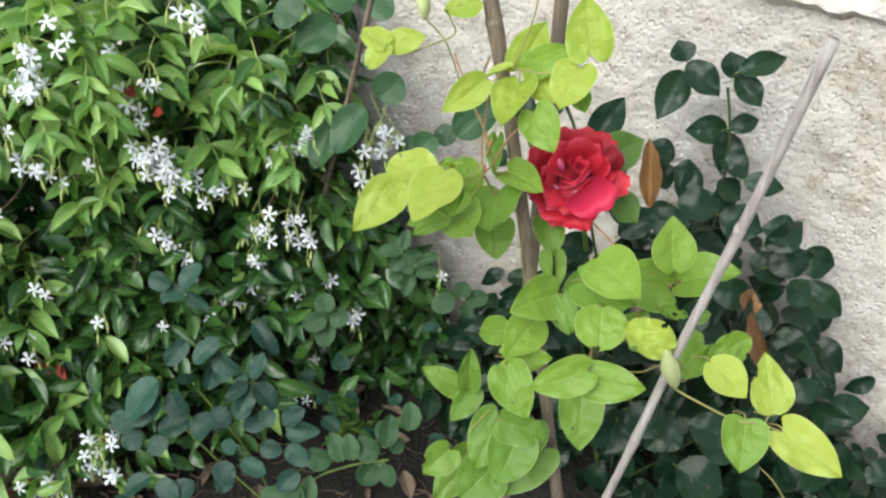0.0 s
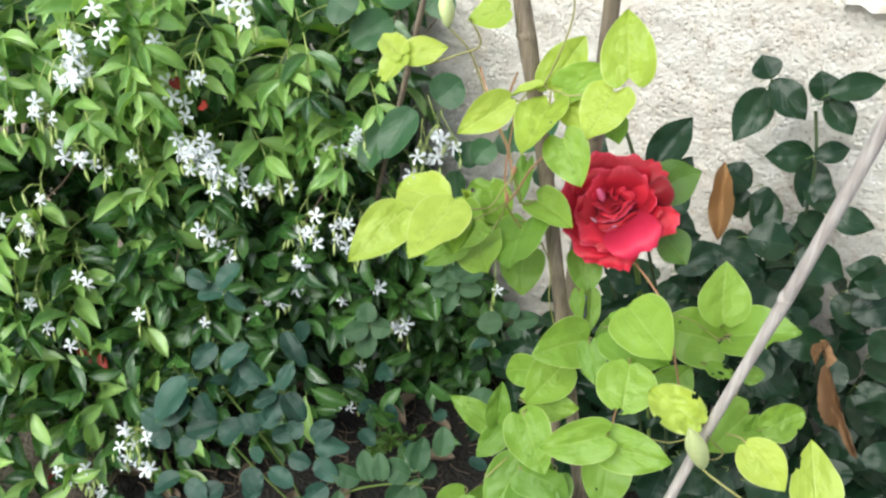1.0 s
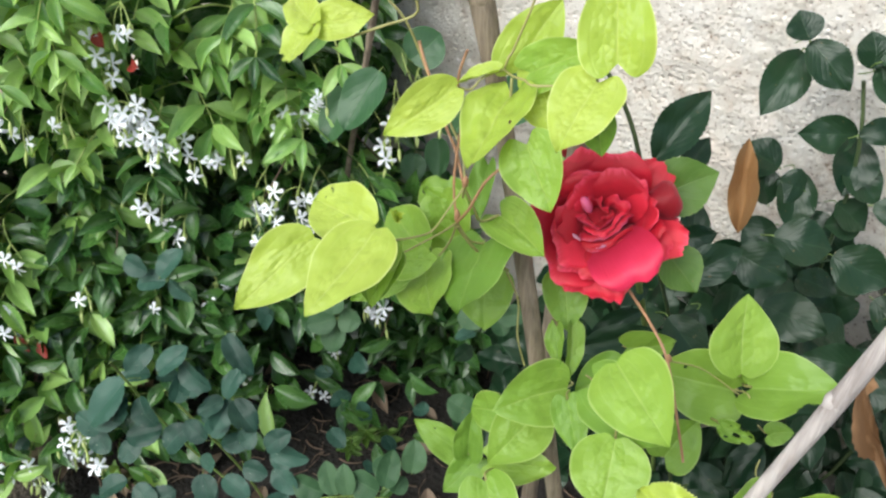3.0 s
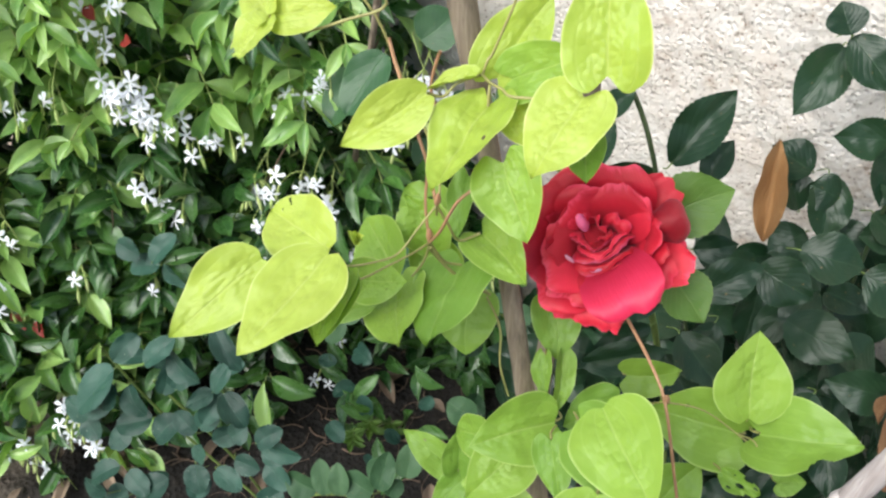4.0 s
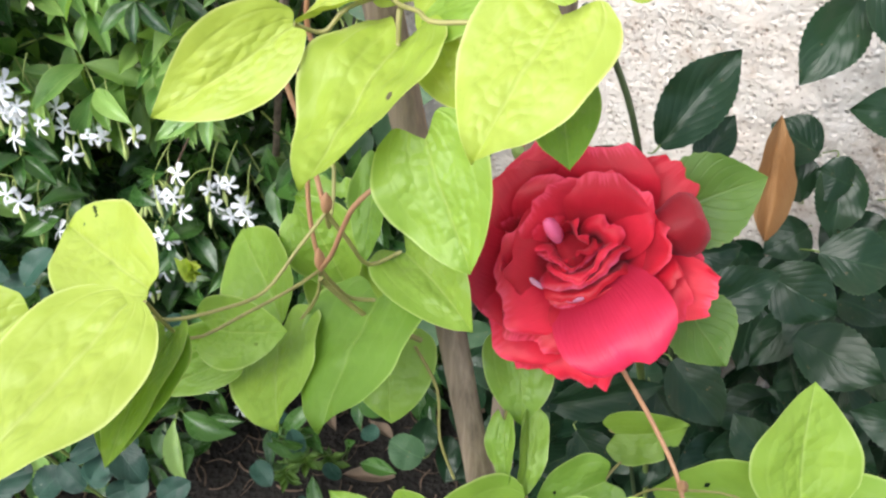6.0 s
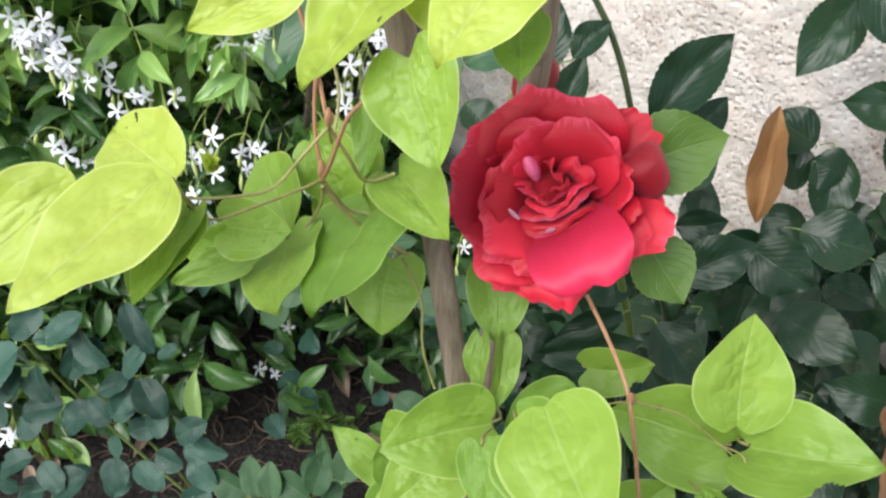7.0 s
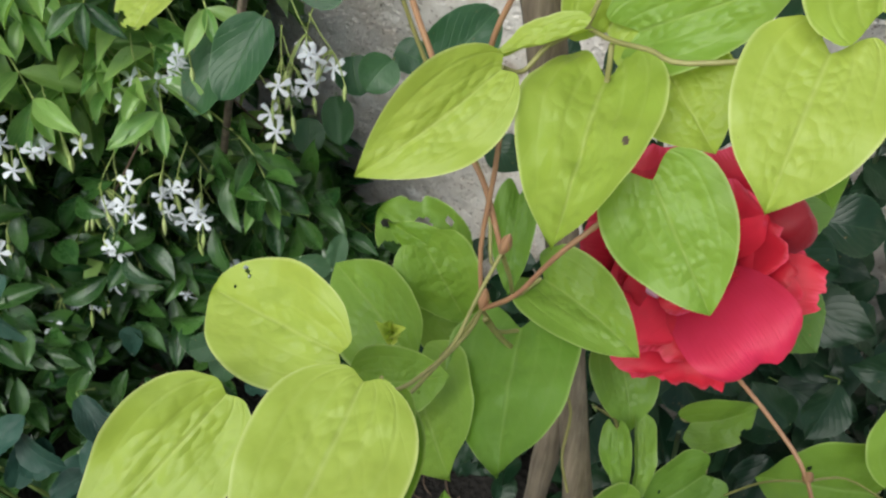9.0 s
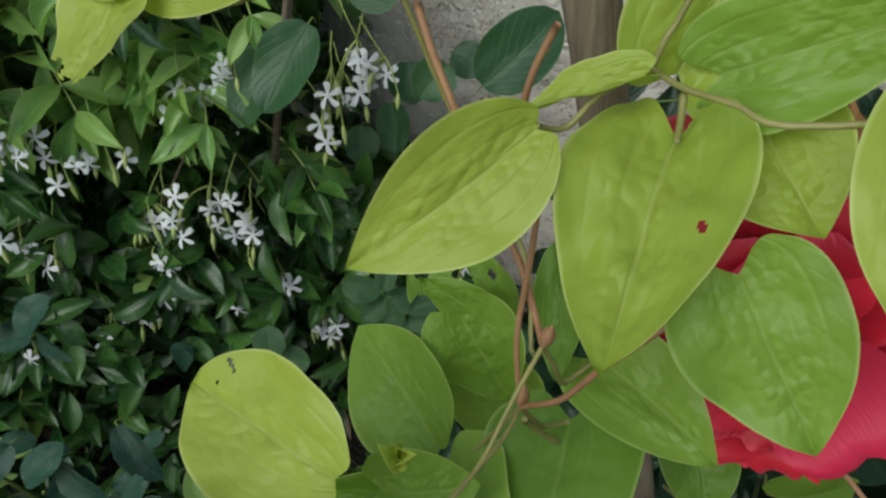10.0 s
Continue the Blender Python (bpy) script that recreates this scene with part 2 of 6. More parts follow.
def petal_material(name="red_rose_petal", low=(0.37, 0.004, 0.014), high=(0.77, 0.020, 0.056), worn=0.6, rim_from=1.05, rim_colour=(0.80, 0.07, 0.15)):
    m, nodes, links, bsdf = material(name, 0.5)
    uv, sep = node(nodes, "UVMap"), node(nodes, "SeparateXYZ")
    links.new(uv.outputs[0], sep.inputs[0])
    info, coord = node(nodes, "ObjectInfo"), node(nodes, "TexCoord")
    map_ = node(nodes, "Mapping", Scale=(14.0, 1.5, 1.0))
    links.new(uv.outputs[0], map_.inputs[0])
    streak = node(nodes, "TexNoise", Scale=3.0, Detail=4.0)
    links.new(map_.outputs[0], streak.inputs["Vector"])
    cloud = node(nodes, "TexNoise", Scale=70.0, Detail=3.0)
    links.new(coord.outputs["Object"], cloud.inputs["Vector"])
    tone = math_node(nodes, links, "ADD", math_node(nodes, links, "MULTIPLY", cloud.outputs[0], 0.6), math_node(nodes, links, "MULTIPLY", info.outputs["Random"], 0.4))
    base = ramp(nodes, links, tone, [(0.2, low), (0.8, high)])
    base = mixed(nodes, links, math_node(nodes, links, "MULTIPLY", streak.outputs[0], 0.3), base, (0.46, 0.006, 0.02))
    # deep red towards the foot, brighter at the rim: fold shade in the colour
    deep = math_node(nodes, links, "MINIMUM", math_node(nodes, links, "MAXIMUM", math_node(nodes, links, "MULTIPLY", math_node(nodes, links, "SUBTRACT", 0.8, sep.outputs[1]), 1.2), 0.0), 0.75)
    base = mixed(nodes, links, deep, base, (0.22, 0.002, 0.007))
    # worn purplish rims on folded petals; elsewhere light on the rims painted pink
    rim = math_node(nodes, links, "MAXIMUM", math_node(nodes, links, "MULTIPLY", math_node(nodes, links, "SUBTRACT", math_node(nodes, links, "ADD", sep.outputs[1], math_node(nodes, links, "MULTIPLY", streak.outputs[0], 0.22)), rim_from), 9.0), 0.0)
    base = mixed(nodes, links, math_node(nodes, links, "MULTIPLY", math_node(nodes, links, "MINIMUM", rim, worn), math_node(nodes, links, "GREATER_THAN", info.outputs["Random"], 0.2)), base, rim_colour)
    links.new(base, bsdf.inputs["Base Color"])
    bsdf.inputs["Sheen Weight"].default_value = 0.2
    bsdf.inputs["Sheen Tint"].default_value = (1.0, 0.35, 0.45, 1)
    bsdf.inputs["Specular IOR Level"].default_value = 0.4
    bump(nodes, links, bsdf, math_node(nodes, links, "ADD", streak.outputs[0], cloud.outputs[0]), 0.28, 0.0013)
    thin = node(nodes, "BsdfTranslucent")
    links.new(mixed(nodes, links, 1.0, base, (1.2, 0.6, 0.7), "MULTIPLY"), thin.inputs[0])
    mix = node(nodes, "MixShader")
    mix.inputs[0].default_value = 0.12
    links.new(bsdf.outputs[0], mix.inputs[1])
    links.new(thin.outputs[0], mix.inputs[2])
    links.new(mix.outputs[0], nodes["Material Output"].inputs["Surface"])
    return m


def flower_material(name, colour, dark):
    m, nodes, links, bsdf = material(name, 0.6)
    coord, info = node(nodes, "TexCoord"), node(nodes, "ObjectInfo")
    cloud = node(nodes, "TexNoise", Scale=300.0, Detail=2.0)
    links.new(coord.outputs["Object"], cloud.inputs["Vector"])
    tone = math_node(nodes, links, "ADD", math_node(nodes, links, "MULTIPLY", cloud.outputs[0], 0.5), math_node(nodes, links, "MULTIPLY", info.outputs["Random"], 0.5))
    links.new(ramp(nodes, links, tone, [(0.2, dark), (0.7, colour)]), bsdf.inputs["Base Color"])
    thin = node(nodes, "BsdfTranslucent")
    thin.inputs[0].default_value = (*colour, 1)
    mix = node(nodes, "MixShader")
    mix.inputs[0].default_value = 0.25
    links.new(bsdf.outputs[0], mix.inputs[1])
    links.new(thin.outputs[0], mix.inputs[2])
    links.new(mix.outputs[0], nodes["Material Output"].inputs["Surface"])
    return m


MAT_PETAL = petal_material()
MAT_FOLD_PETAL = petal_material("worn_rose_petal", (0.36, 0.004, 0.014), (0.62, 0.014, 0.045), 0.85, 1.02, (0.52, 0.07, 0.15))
# pinker copy for the broad lower petal: sheen put into its colour
MAT_LIT_PETAL = petal_material("pinkish_rose_petal", (0.58, 0.012, 0.060), (0.78, 0.04, 0.13))
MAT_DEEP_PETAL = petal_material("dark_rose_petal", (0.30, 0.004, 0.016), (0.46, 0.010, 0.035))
MAT_PALE_PETAL = flower_material("pink_petal_base", (0.95, 0.20, 0.40), (0.86, 0.04, 0.16))
MAT_LILAC_PETAL = flower_material("lilac_petal_rim", (0.66, 0.34, 0.46), (0.42, 0.10, 0.22))
MAT_FLOWER = flower_material("white_jasmine_petal", (0.86, 0.88, 0.92), (0.74, 0.77, 0.82))
MAT_JBUD = flower_material("jasmine_bud", (0.62, 0.70, 0.30), (0.42, 0.55, 0.16))


def wall_material():
    m, nodes, links, bsdf = material("rough_lime_plaster", 0.92)
    coord = node(nodes, "TexCoord")
    big = node(nodes, "TexNoise", Scale=5.0, Detail=5.0, Roughness=0.6)
    mid = node(nodes, "TexNoise", Scale=38.0, Detail=6.0, Roughness=0.65)
    fine = node(nodes, "TexNoise", Scale=150.0, Detail=6.0, Roughness=0.75)
    pits = node(nodes, "TexVoronoi", Scale=125.0)
    for n in (big, mid, fine, pits):
        links.new(coord.outputs["Object"], n.inputs["Vector"])
    tone = math_node(nodes, links, "ADD", math_node(nodes, links, "MULTIPLY", big.outputs[0], 0.45), math_node(nodes, links, "MULTIPLY", mid.outputs[0], 0.55))
    base = ramp(nodes, links, tone, [(0.36, (0.52, 0.43, 0.355)), (0.44, (0.70, 0.64, 0.575)), (0.56, (0.78, 0.73, 0.672)), (0.66, (0.83, 0.79, 0.745))])
    grit = math_node(nodes, links, "MINIMUM", math_node(nodes, links, "MAXIMUM", math_node(nodes, links, "MULTIPLY", math_node(nodes, links, "SUBTRACT", fine.outputs[0], 0.60), 7.0), 0.0), 0.5)
    base = mixed(nodes, links, grit, base, (0.50, 0.42, 0.37))
    stain = node(nodes, "TexNoise", Scale=11.0, Detail=4.0, Roughness=0.55)
    specks = node(nodes, "TexVoronoi", Scale=150.0, Randomness=1.0)
    for n in (stain, specks):
        links.new(coord.outputs["Object"], n.inputs["Vector"])
    warm = math_node(nodes, links, "MINIMUM", math_node(nodes, links, "MAXIMUM", math_node(nodes, links, "MULTIPLY", math_node(nodes, links, "SUBTRACT", stain.outputs[0], 0.54), 4.0), 0.0), 0.55)
    base = mixed(nodes, links, warm, base, (0.76, 0.66, 0.58))
    dot = math_node(nodes, links, "LESS_THAN", math_node(nodes, links, "ADD", specks.outputs["Distance"], math_node(nodes, links, "MULTIPLY", mid.outputs[0], 0.5)), 0.43)
    base = mixed(nodes, links, math_node(nodes, links, "MULTIPLY", dot, 0.75), base, (0.30, 0.22, 0.17))
    links.new(base, bsdf.inputs["Base Color"])
    height = math_node(nodes, links, "ADD", math_node(nodes, links, "MULTIPLY", mid.outputs[0], 0.7), math_node(nodes, links, "MULTIPLY", fine.outputs[0], 1.1))
    height = math_node(nodes, links, "ADD", height, math_node(nodes, links, "MINIMUM", math_node(nodes, links, "MULTIPLY", pits.outputs[0], 1.6), 0.7))
    height = math_node(nodes, links, "SUBTRACT", height, math_node(nodes, links, "MULTIPLY", dot, 0.3))
    bump(nodes, links, bsdf, height, 0.75, 0.008)
    return m


def stone_material():
    m, nodes, links, bsdf = material("pale_limestone", 0.9)
    coord = node(nodes, "TexCoord")
    big = node(nodes, "TexNoise", Scale=14.0, Detail=6.0)
    fine = node(nodes, "TexNoise", Scale=120.0, Detail=5.0)
    for n in (big, fine):
        links.new(coord.outputs["Object"], n.inputs["Vector"])
    links.new(ramp(nodes, links, big.outputs[0], [(0.36, (0.40, 0.31, 0.24)), (0.46, (0.68, 0.62, 0.58)), (0.62, (0.80, 0.76, 0.73))]), bsdf.inputs["Base Color"])
    bump(nodes, links, bsdf, math_node(nodes, links, "ADD", big.outputs[0], fine.outputs[0]), 0.7, 0.004)
    return m


def soil_material():
    m, nodes, links, bsdf = material("garden_soil", 0.95)
    coord = node(nodes, "TexCoord")
    big = node(nodes, "TexNoise", Scale=6.0, Detail=5.0)
    fine = node(nodes, "TexNoise", Scale=110.0, Detail=6.0, Roughness=0.7)
    crumbs = node(nodes, "TexVoronoi", Scale=120.0)
    for n in (big, fine, crumbs):
        links.new(coord.outputs["Object"], n.inputs["Vector"])
    tone = math_node(nodes, links, "ADD", math_node(nodes, links, "MULTIPLY", big.outputs[0], 0.4), math_node(nodes, links, "MULTIPLY", fine.outputs[0], 0.6))
    # soil under the plants: their shade is put into the colour, nearly black
    shaded_soil = ramp(nodes, links, tone, [(0.3, (0.005, 0.004, 0.003)), (0.55, (0.015, 0.012, 0.009)), (0.75, (0.050, 0.040, 0.031))])
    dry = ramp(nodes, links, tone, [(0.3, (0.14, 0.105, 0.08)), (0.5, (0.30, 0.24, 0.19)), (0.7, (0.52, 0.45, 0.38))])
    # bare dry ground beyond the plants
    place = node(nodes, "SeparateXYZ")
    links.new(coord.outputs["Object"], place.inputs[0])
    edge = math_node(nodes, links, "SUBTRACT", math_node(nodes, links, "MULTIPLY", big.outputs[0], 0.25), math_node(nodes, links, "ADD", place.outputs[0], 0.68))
    # the edge of the darkened soil wanders along its length
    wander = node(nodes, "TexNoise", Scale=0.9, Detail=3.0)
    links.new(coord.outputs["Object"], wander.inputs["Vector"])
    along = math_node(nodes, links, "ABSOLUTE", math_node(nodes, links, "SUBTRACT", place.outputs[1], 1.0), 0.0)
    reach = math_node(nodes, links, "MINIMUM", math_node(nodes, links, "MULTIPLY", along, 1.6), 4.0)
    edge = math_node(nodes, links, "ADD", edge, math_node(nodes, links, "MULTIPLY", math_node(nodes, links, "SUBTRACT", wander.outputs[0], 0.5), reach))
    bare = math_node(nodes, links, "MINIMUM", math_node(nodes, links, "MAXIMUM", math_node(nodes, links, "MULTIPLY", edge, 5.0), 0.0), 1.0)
    links.new(mixed(nodes, links, bare, shaded_soil, dry), bsdf.inputs["Base Color"])
    bump(nodes, links, bsdf, math_node(nodes, links, "ADD", fine.outputs[0], crumbs.outputs[0]), 0.9, 0.006)
    return m


MAT_WALL, MAT_STONE, MAT_SOIL = wall_material(), stone_material(), soil_material()

# ---- shapes shared by the plants ----
FACE = Vector((0.0, -0.77, 0.64))


def mesh_from(name, verts, faces, mat, uvs=None, smooth=True):
    me = bpy.data.meshes.new(name)
    me.from_pydata([tuple(v) for v in verts], [], faces)
    me.materials.append(mat)
    if uvs is not None:
        index = np.empty(len(me.loops), dtype=np.int32)
        me.loops.foreach_get("vertex_index", index)
        uvs = np.asarray(uvs, dtype=np.float32)[index]
        me.uv_layers.new(name="UVMap").data.foreach_set("uv", np.ascontiguousarray(uvs[:, :2]).ravel())
        if uvs.shape[1] > 2:
            me.uv_layers.new(name="Edge").data.foreach_set("uv", np.ascontiguousarray(uvs[:, 2:]).ravel())
    if smooth:
        me.polygons.foreach_set("use_smooth", [True] * len(me.polygons))
    return me


def outline(knots, u):
    xs, ys = [k[0] for k in knots], [k[1] for k in knots]
    for i in range(len(xs) - 1):
        if u <= xs[i + 1] + 1e-9:
            f = (u - xs[i]) / (xs[i + 1] - xs[i])
            slope = [(ys[min(k + 1, len(ys) - 1)] - ys[max(k - 1, 0)]) / (xs[min(k + 1, len(xs) - 1)] - xs[max(k - 1, 0)]) for k in (i, i + 1)]
            h = xs[i + 1] - xs[i]
            return ys[i] * (1 + 2 * f) * (1 - f) ** 2 + ys[i + 1] * f * f * (3 - 2 * f) + h * slope[0] * f * (1 - f) ** 2 - h * slope[1] * f * f * (1 - f)
    return ys[-1]


HEART = ((0, 0.29), (0.03, 0.37), (0.09, 0.445), (0.18, 0.49), (0.3, 0.5), (0.45, 0.472), (0.6, 0.402), (0.74, 0.30), (0.86, 0.18), (0.94, 0.085), (0.98, 0.03), (1, 0.0))
BLADE = ((0, 0.16), (0.05, 0.29), (0.13, 0.40), (0.25, 0.48), (0.37, 0.5), (0.5, 0.475), (0.64, 0.395), (0.78, 0.27), (0.89, 0.145), (0.96, 0.055), (1, 0.0))
OVAL = ((0, 0.10), (0.1, 0.30), (0.3, 0.47), (0.48, 0.5), (0.66, 0.42), (0.82, 0.25), (0.93, 0.1), (1, 0.0))
ROUND_EDGE = ((0, 0.16), (0.1, 0.36), (0.3, 0.49), (0.5, 0.5), (0.72, 0.43), (0.88, 0.28), (0.96, 0.14), (1, 0.0))
LANCE = ((0, 0.03), (0.10, 0.22), (0.27, 0.43), (0.46, 0.5), (0.65, 0.45), (0.80, 0.30), (0.91, 0.13), (0.96, 0.05), (1, 0.0))


def leaf_sheet(knots, seed, rows=14, cols=10, lobe=0.0, fold=0.12, droop=0.12, wave=0.03, teeth=0.0, bites=()):
    """A leaf of length and width 1 from its base at the origin along +y, facing +z: folded at the midrib, arched and wavy."""
    verts, uvs = [], []
    for i in range(rows + 1):
        u = i / rows
        half = outline(knots, u)
        for j in range(cols + 1):
            v = 2 * j / cols - 1
            edge = 1 + (teeth * (1 if i % 2 else -1) if abs(v) > 0.99 and 0 < i < rows else 0)
            x = v * half * edge + 0.05 * math.sin(math.pi * u) * math.sin(seed * 2.4)
            y = u - lobe * (1 - u) ** 3 * math.sin(math.pi * 0.64 * min(abs(v), 1.0)) ** 1.3
            n = noise.noise((x * 2.3 + seed * 7.1, y * 2.3, seed * 3.3))
            n2 = noise.noise((x * 6 + seed * 5.1, y * 6, seed * 1.7))
            z = fold * abs(v * half) * 1.6 + droop * (u - u * u) * 1.6 + wave * 2.2 * n * (0.3 + abs(v)) + wave * 0.6 * n2
            verts.append((x, y, z))
            uvs.append((0.5 + x, y, j / cols, u))
    faces = []
    for i in range(rows):
        for j in range(cols):
            a = i * (cols + 1) + j
            mid = Vector(verts[a]) + Vector(verts[a + cols + 2])
            if any((mid.x / 2 - bx) ** 2 + (mid.y / 2 - by) ** 2 < r * r for bx, by, r in bites):
                continue
            faces.append((a, a + 1, a + cols + 2, a + cols + 1))
    return verts, faces, uvs


def leaf_kinds(name, mat, knots, count, **shape):
    """Several shapes of one kind of leaf."""
    made = []
    for k in range(count):
        own = dict(shape)
        own["bites"] = shape.get("bites", {}).get(k, ())
        own["fold"] = shape.get("fold", 0.12) * (0.6 + 0.25 * (k % 4))
        own["droop"] = shape.get("droop", 0.12) * (0.4 + 0.4 * (k % 3))
        made.append(mesh_from(name, *leaf_sheet(knots, k + 1.3, **own)[:2], mat, leaf_sheet(knots, k + 1.3, **own)[2]))
    return made


CLEM = dict(rows=28, cols=18, lobe=0.15, fold=0.15, droop=0.1, wave=0.04, bites={5: ((0.17, 0.62, 0.035),), 6: ((-0.46, 0.5, 0.11), (-0.42, 0.62, 0.06)), 7: ((0.40, 0.72, 0.13), (0.3, 0.86, 0.06))})
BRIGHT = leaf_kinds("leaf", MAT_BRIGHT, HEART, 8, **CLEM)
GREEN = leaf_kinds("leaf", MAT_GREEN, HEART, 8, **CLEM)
HOLED = leaf_kinds("leaf", MAT_BRIGHT, HEART, 1, **{**CLEM, "rows": 70, "cols": 54, "bites": {0: ((-0.30, 0.42, 0.021), (-0.285, 0.405, 0.015))}})
BITTEN = leaf_kinds("leaf", MAT_BRIGHT, ROUND_EDGE, 1, **{**CLEM, "lobe": 0.08, "bites": {0: ((0.0, 1.0, 0.09), (0.22, 0.93, 0.1), (-0.2, 0.96, 0.07))}})
LIME = leaf_kinds("leaf", MAT_LIME, HEART, 6, **CLEM)
RAGGED = leaf_kinds("leaf", MAT_BRIGHT, ROUND_EDGE, 1, rows=46, cols=30, lobe=0.05, fold=0.12, droop=0.2, wave=0.10, teeth=0.045, bites={0: ((0.44, 0.32, 0.06), (-0.44, 0.62, 0.06), (0.2, 1.0, 0.08), (-0.15, 1.02, 0.05))})
PEAR = ((0, 0.16), (0.02, 0.25), (0.07, 0.36), (0.16, 0.455), (0.29, 0.5), (0.45, 0.482), (0.6, 0.41), (0.75, 0.29), (0.87, 0.16), (0.95, 0.065), (1, 0.0))
SMOOTH = leaf_kinds("leaf", MAT_BRIGHT, PEAR, 2, rows=26, cols=18, lobe=0.03, fold=0.06, droop=0.1, wave=0.035)
OVATE = leaf_kinds("leaf", MAT_BRIGHT, BLADE, 4, rows=22, cols=18, lobe=0.05, fold=0.14, droop=0.05, wave=0.03)
PALE_HEART = leaf_kinds("leaf", MAT_LIME, HEART, 3, **{**CLEM, "lobe": 0.05, "bites": {}})
PALE_PEAR = leaf_kinds("leaf", MAT_LIME, PEAR, 1, rows=26, cols=18, lobe=0.03, fold=0.1, droop=0.12, wave=0.03)
NOTCHED = leaf_kinds("leaf", MAT_BRIGHT, PEAR, 1, rows=50, cols=36, lobe=0.03, fold=0.1, droop=0.06, wave=0.03, bites={0: ((-0.36, 0.74, 0.13), (-0.46, 0.66, 0.12), (-0.30, 0.66, 0.06))})
NIBBLED = leaf_kinds("leaf", MAT_LIME, ROUND_EDGE, 1, rows=40, cols=30, lobe=0.06, fold=0.12, droop=0.1, wave=0.04, bites={0: ((0.10, 0.98, 0.07), (0.02, 0.93, 0.05), (-0.14, 1.0, 0.06))})
CRINKLED = leaf_kinds("leaf", MAT_LIME, ROUND_EDGE, 1, rows=40, cols=30, lobe=0.06, fold=0.12, droop=0.1, wave=0.05, bites={0: ((0.46, 0.72, 0.07), (0.42, 0.88, 0.06), (0.30, 0.97, 0.05), (0.1, 1.02, 0.05))})
PALE_OVATE = leaf_kinds("leaf", MAT_LIME, BLADE, 3, rows=22, cols=18, lobe=0.05, fold=0.14, droop=0.05, wave=0.03)
BLISTERED = leaf_kinds("leaf", MAT_BRIGHT, ROUND_EDGE, 1, rows=60, cols=44, lobe=0.06, fold=0.14, droop=0.1, wave=0.035, bites={0: ((0.26, 0.80, 0.018), (0.235, 0.775, 0.015), (0.285, 0.82, 0.014), (0.10, 0.84, 0.013))})
RAGGED_GREEN = leaf_kinds("leaf", MAT_GREEN, ROUND_EDGE, 1, rows=34, cols=26, lobe=0.06, fold=0.1, droop=0.1, wave=0.08, bites={0: ((0.12, 0.52, 0.10), (-0.36, 0.64, 0.13), (0.42, 0.78, 0.12), (-0.1, 0.86, 0.06), (0.34, 0.3, 0.05), (-0.2, 0.3, 0.035))})
SHOOT_LEAF = leaf_kinds("shoot_leaf", MAT_BRIGHT, BLADE, 3, rows=10, cols=8, lobe=0.05, fold=0.5, droop=0.2, wave=0.05)
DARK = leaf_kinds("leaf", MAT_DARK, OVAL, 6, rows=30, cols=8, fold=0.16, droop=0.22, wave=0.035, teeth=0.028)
MID = leaf_kinds("leaf", MAT_MID, OVAL, 3, rows=22, cols=10, fold=0.15, droop=0.12, wave=0.03, teeth=0.02)
BLUE = leaf_kinds("leaf", MAT_BLUE, ROUND_EDGE, 6, rows=16, cols=8, fold=0.12, droop=0.16, wave=0.03, teeth=0.03, bites={2: ((0.42, 0.8, 0.1),), 4: ((-0.3, 0.95, 0.13),)})
SAGE = leaf_kinds("leaf", MAT_SAGE, ROUND_EDGE, 4, rows=20, cols=8, fold=0.15, droop=0.14, wave=0.03, teeth=0.025)
ROUND = leaf_kinds("leaf", MAT_ROUND, ROUND_EDGE, 4, rows=16, cols=8, fold=0.15, droop=0.14, wave=0.03)
STRAP = ((0, 0.02), (0.07, 0.11), (0.18, 0.24), (0.3, 0.36), (0.45, 0.40), (0.6, 0.5), (0.78, 0.44), (0.9, 0.30), (0.97, 0.15), (1, 0.05))
DEAD = leaf_kinds("withered_leaf", MAT_DEAD, STRAP, 3, rows=14, cols=8, fold=0.6, droop=0.1, wave=0.08)
CURLED = leaf_kinds("withered_leaf", MAT_DEAD_SHADED, OVAL, 3, rows=24, cols=12, fold=0.4, droop=0.25, wave=0.10, teeth=0.05)
LITTER = leaf_kinds("fallen_leaf", MAT_LITTER, LANCE, 3, rows=12, cols=6, fold=0.4, droop=0.15, wave=0.08)
REDDENED = leaf_kinds("reddened_leaf", MAT_RED_LEAF, OVAL, 2, rows=10, cols=6, fold=0.2, droop=0.2, wave=0.04)
LANCES = leaf_kinds("leaf", MAT_JASMINE, LANCE, 5, rows=9, cols=4, fold=0.25, droop=0.25, wave=0.025)
SHOOTS = leaf_kinds("leaf", MAT_SHOOT, LANCE, 5, rows=9, cols=4, fold=0.25, droop=0.25, wave=0.025)


def frame_of(base, tip, width, roll=0.0, face=FACE, thick=None):
    """The pose and scale that lay a unit leaf from base to tip, turned to face, rolled about its midrib."""
    base, tip = Vector(base), Vector(tip)
    y = (tip - base).normalized()
    z = (face - y * face.dot(y)).normalized()
    x = y.cross(z)
    turn = Matrix((x, y, z)).transposed().to_4x4()
    long = (tip - base).length
    return Matrix.Translation(base) @ turn @ pose(0, 0, 0, 0, roll, 0) @ Matrix.Diagonal((width, long, thick or long, 1))


def thing(name, label, category, group="", at=(0, 0, 0)):
    ob = tagged(new(name), label, category, group)
    ob.location = at
    return ob


def put_under(ob, parent, m):
    ob.parent = parent
    ob.matrix_parent_inverse = Matrix.Translation(-parent.location) if parent.type == "EMPTY" and parent.parent is None else Matrix()
    ob.matrix_basis = m
    return ob


rng = random.Random(11)
petioles = {}


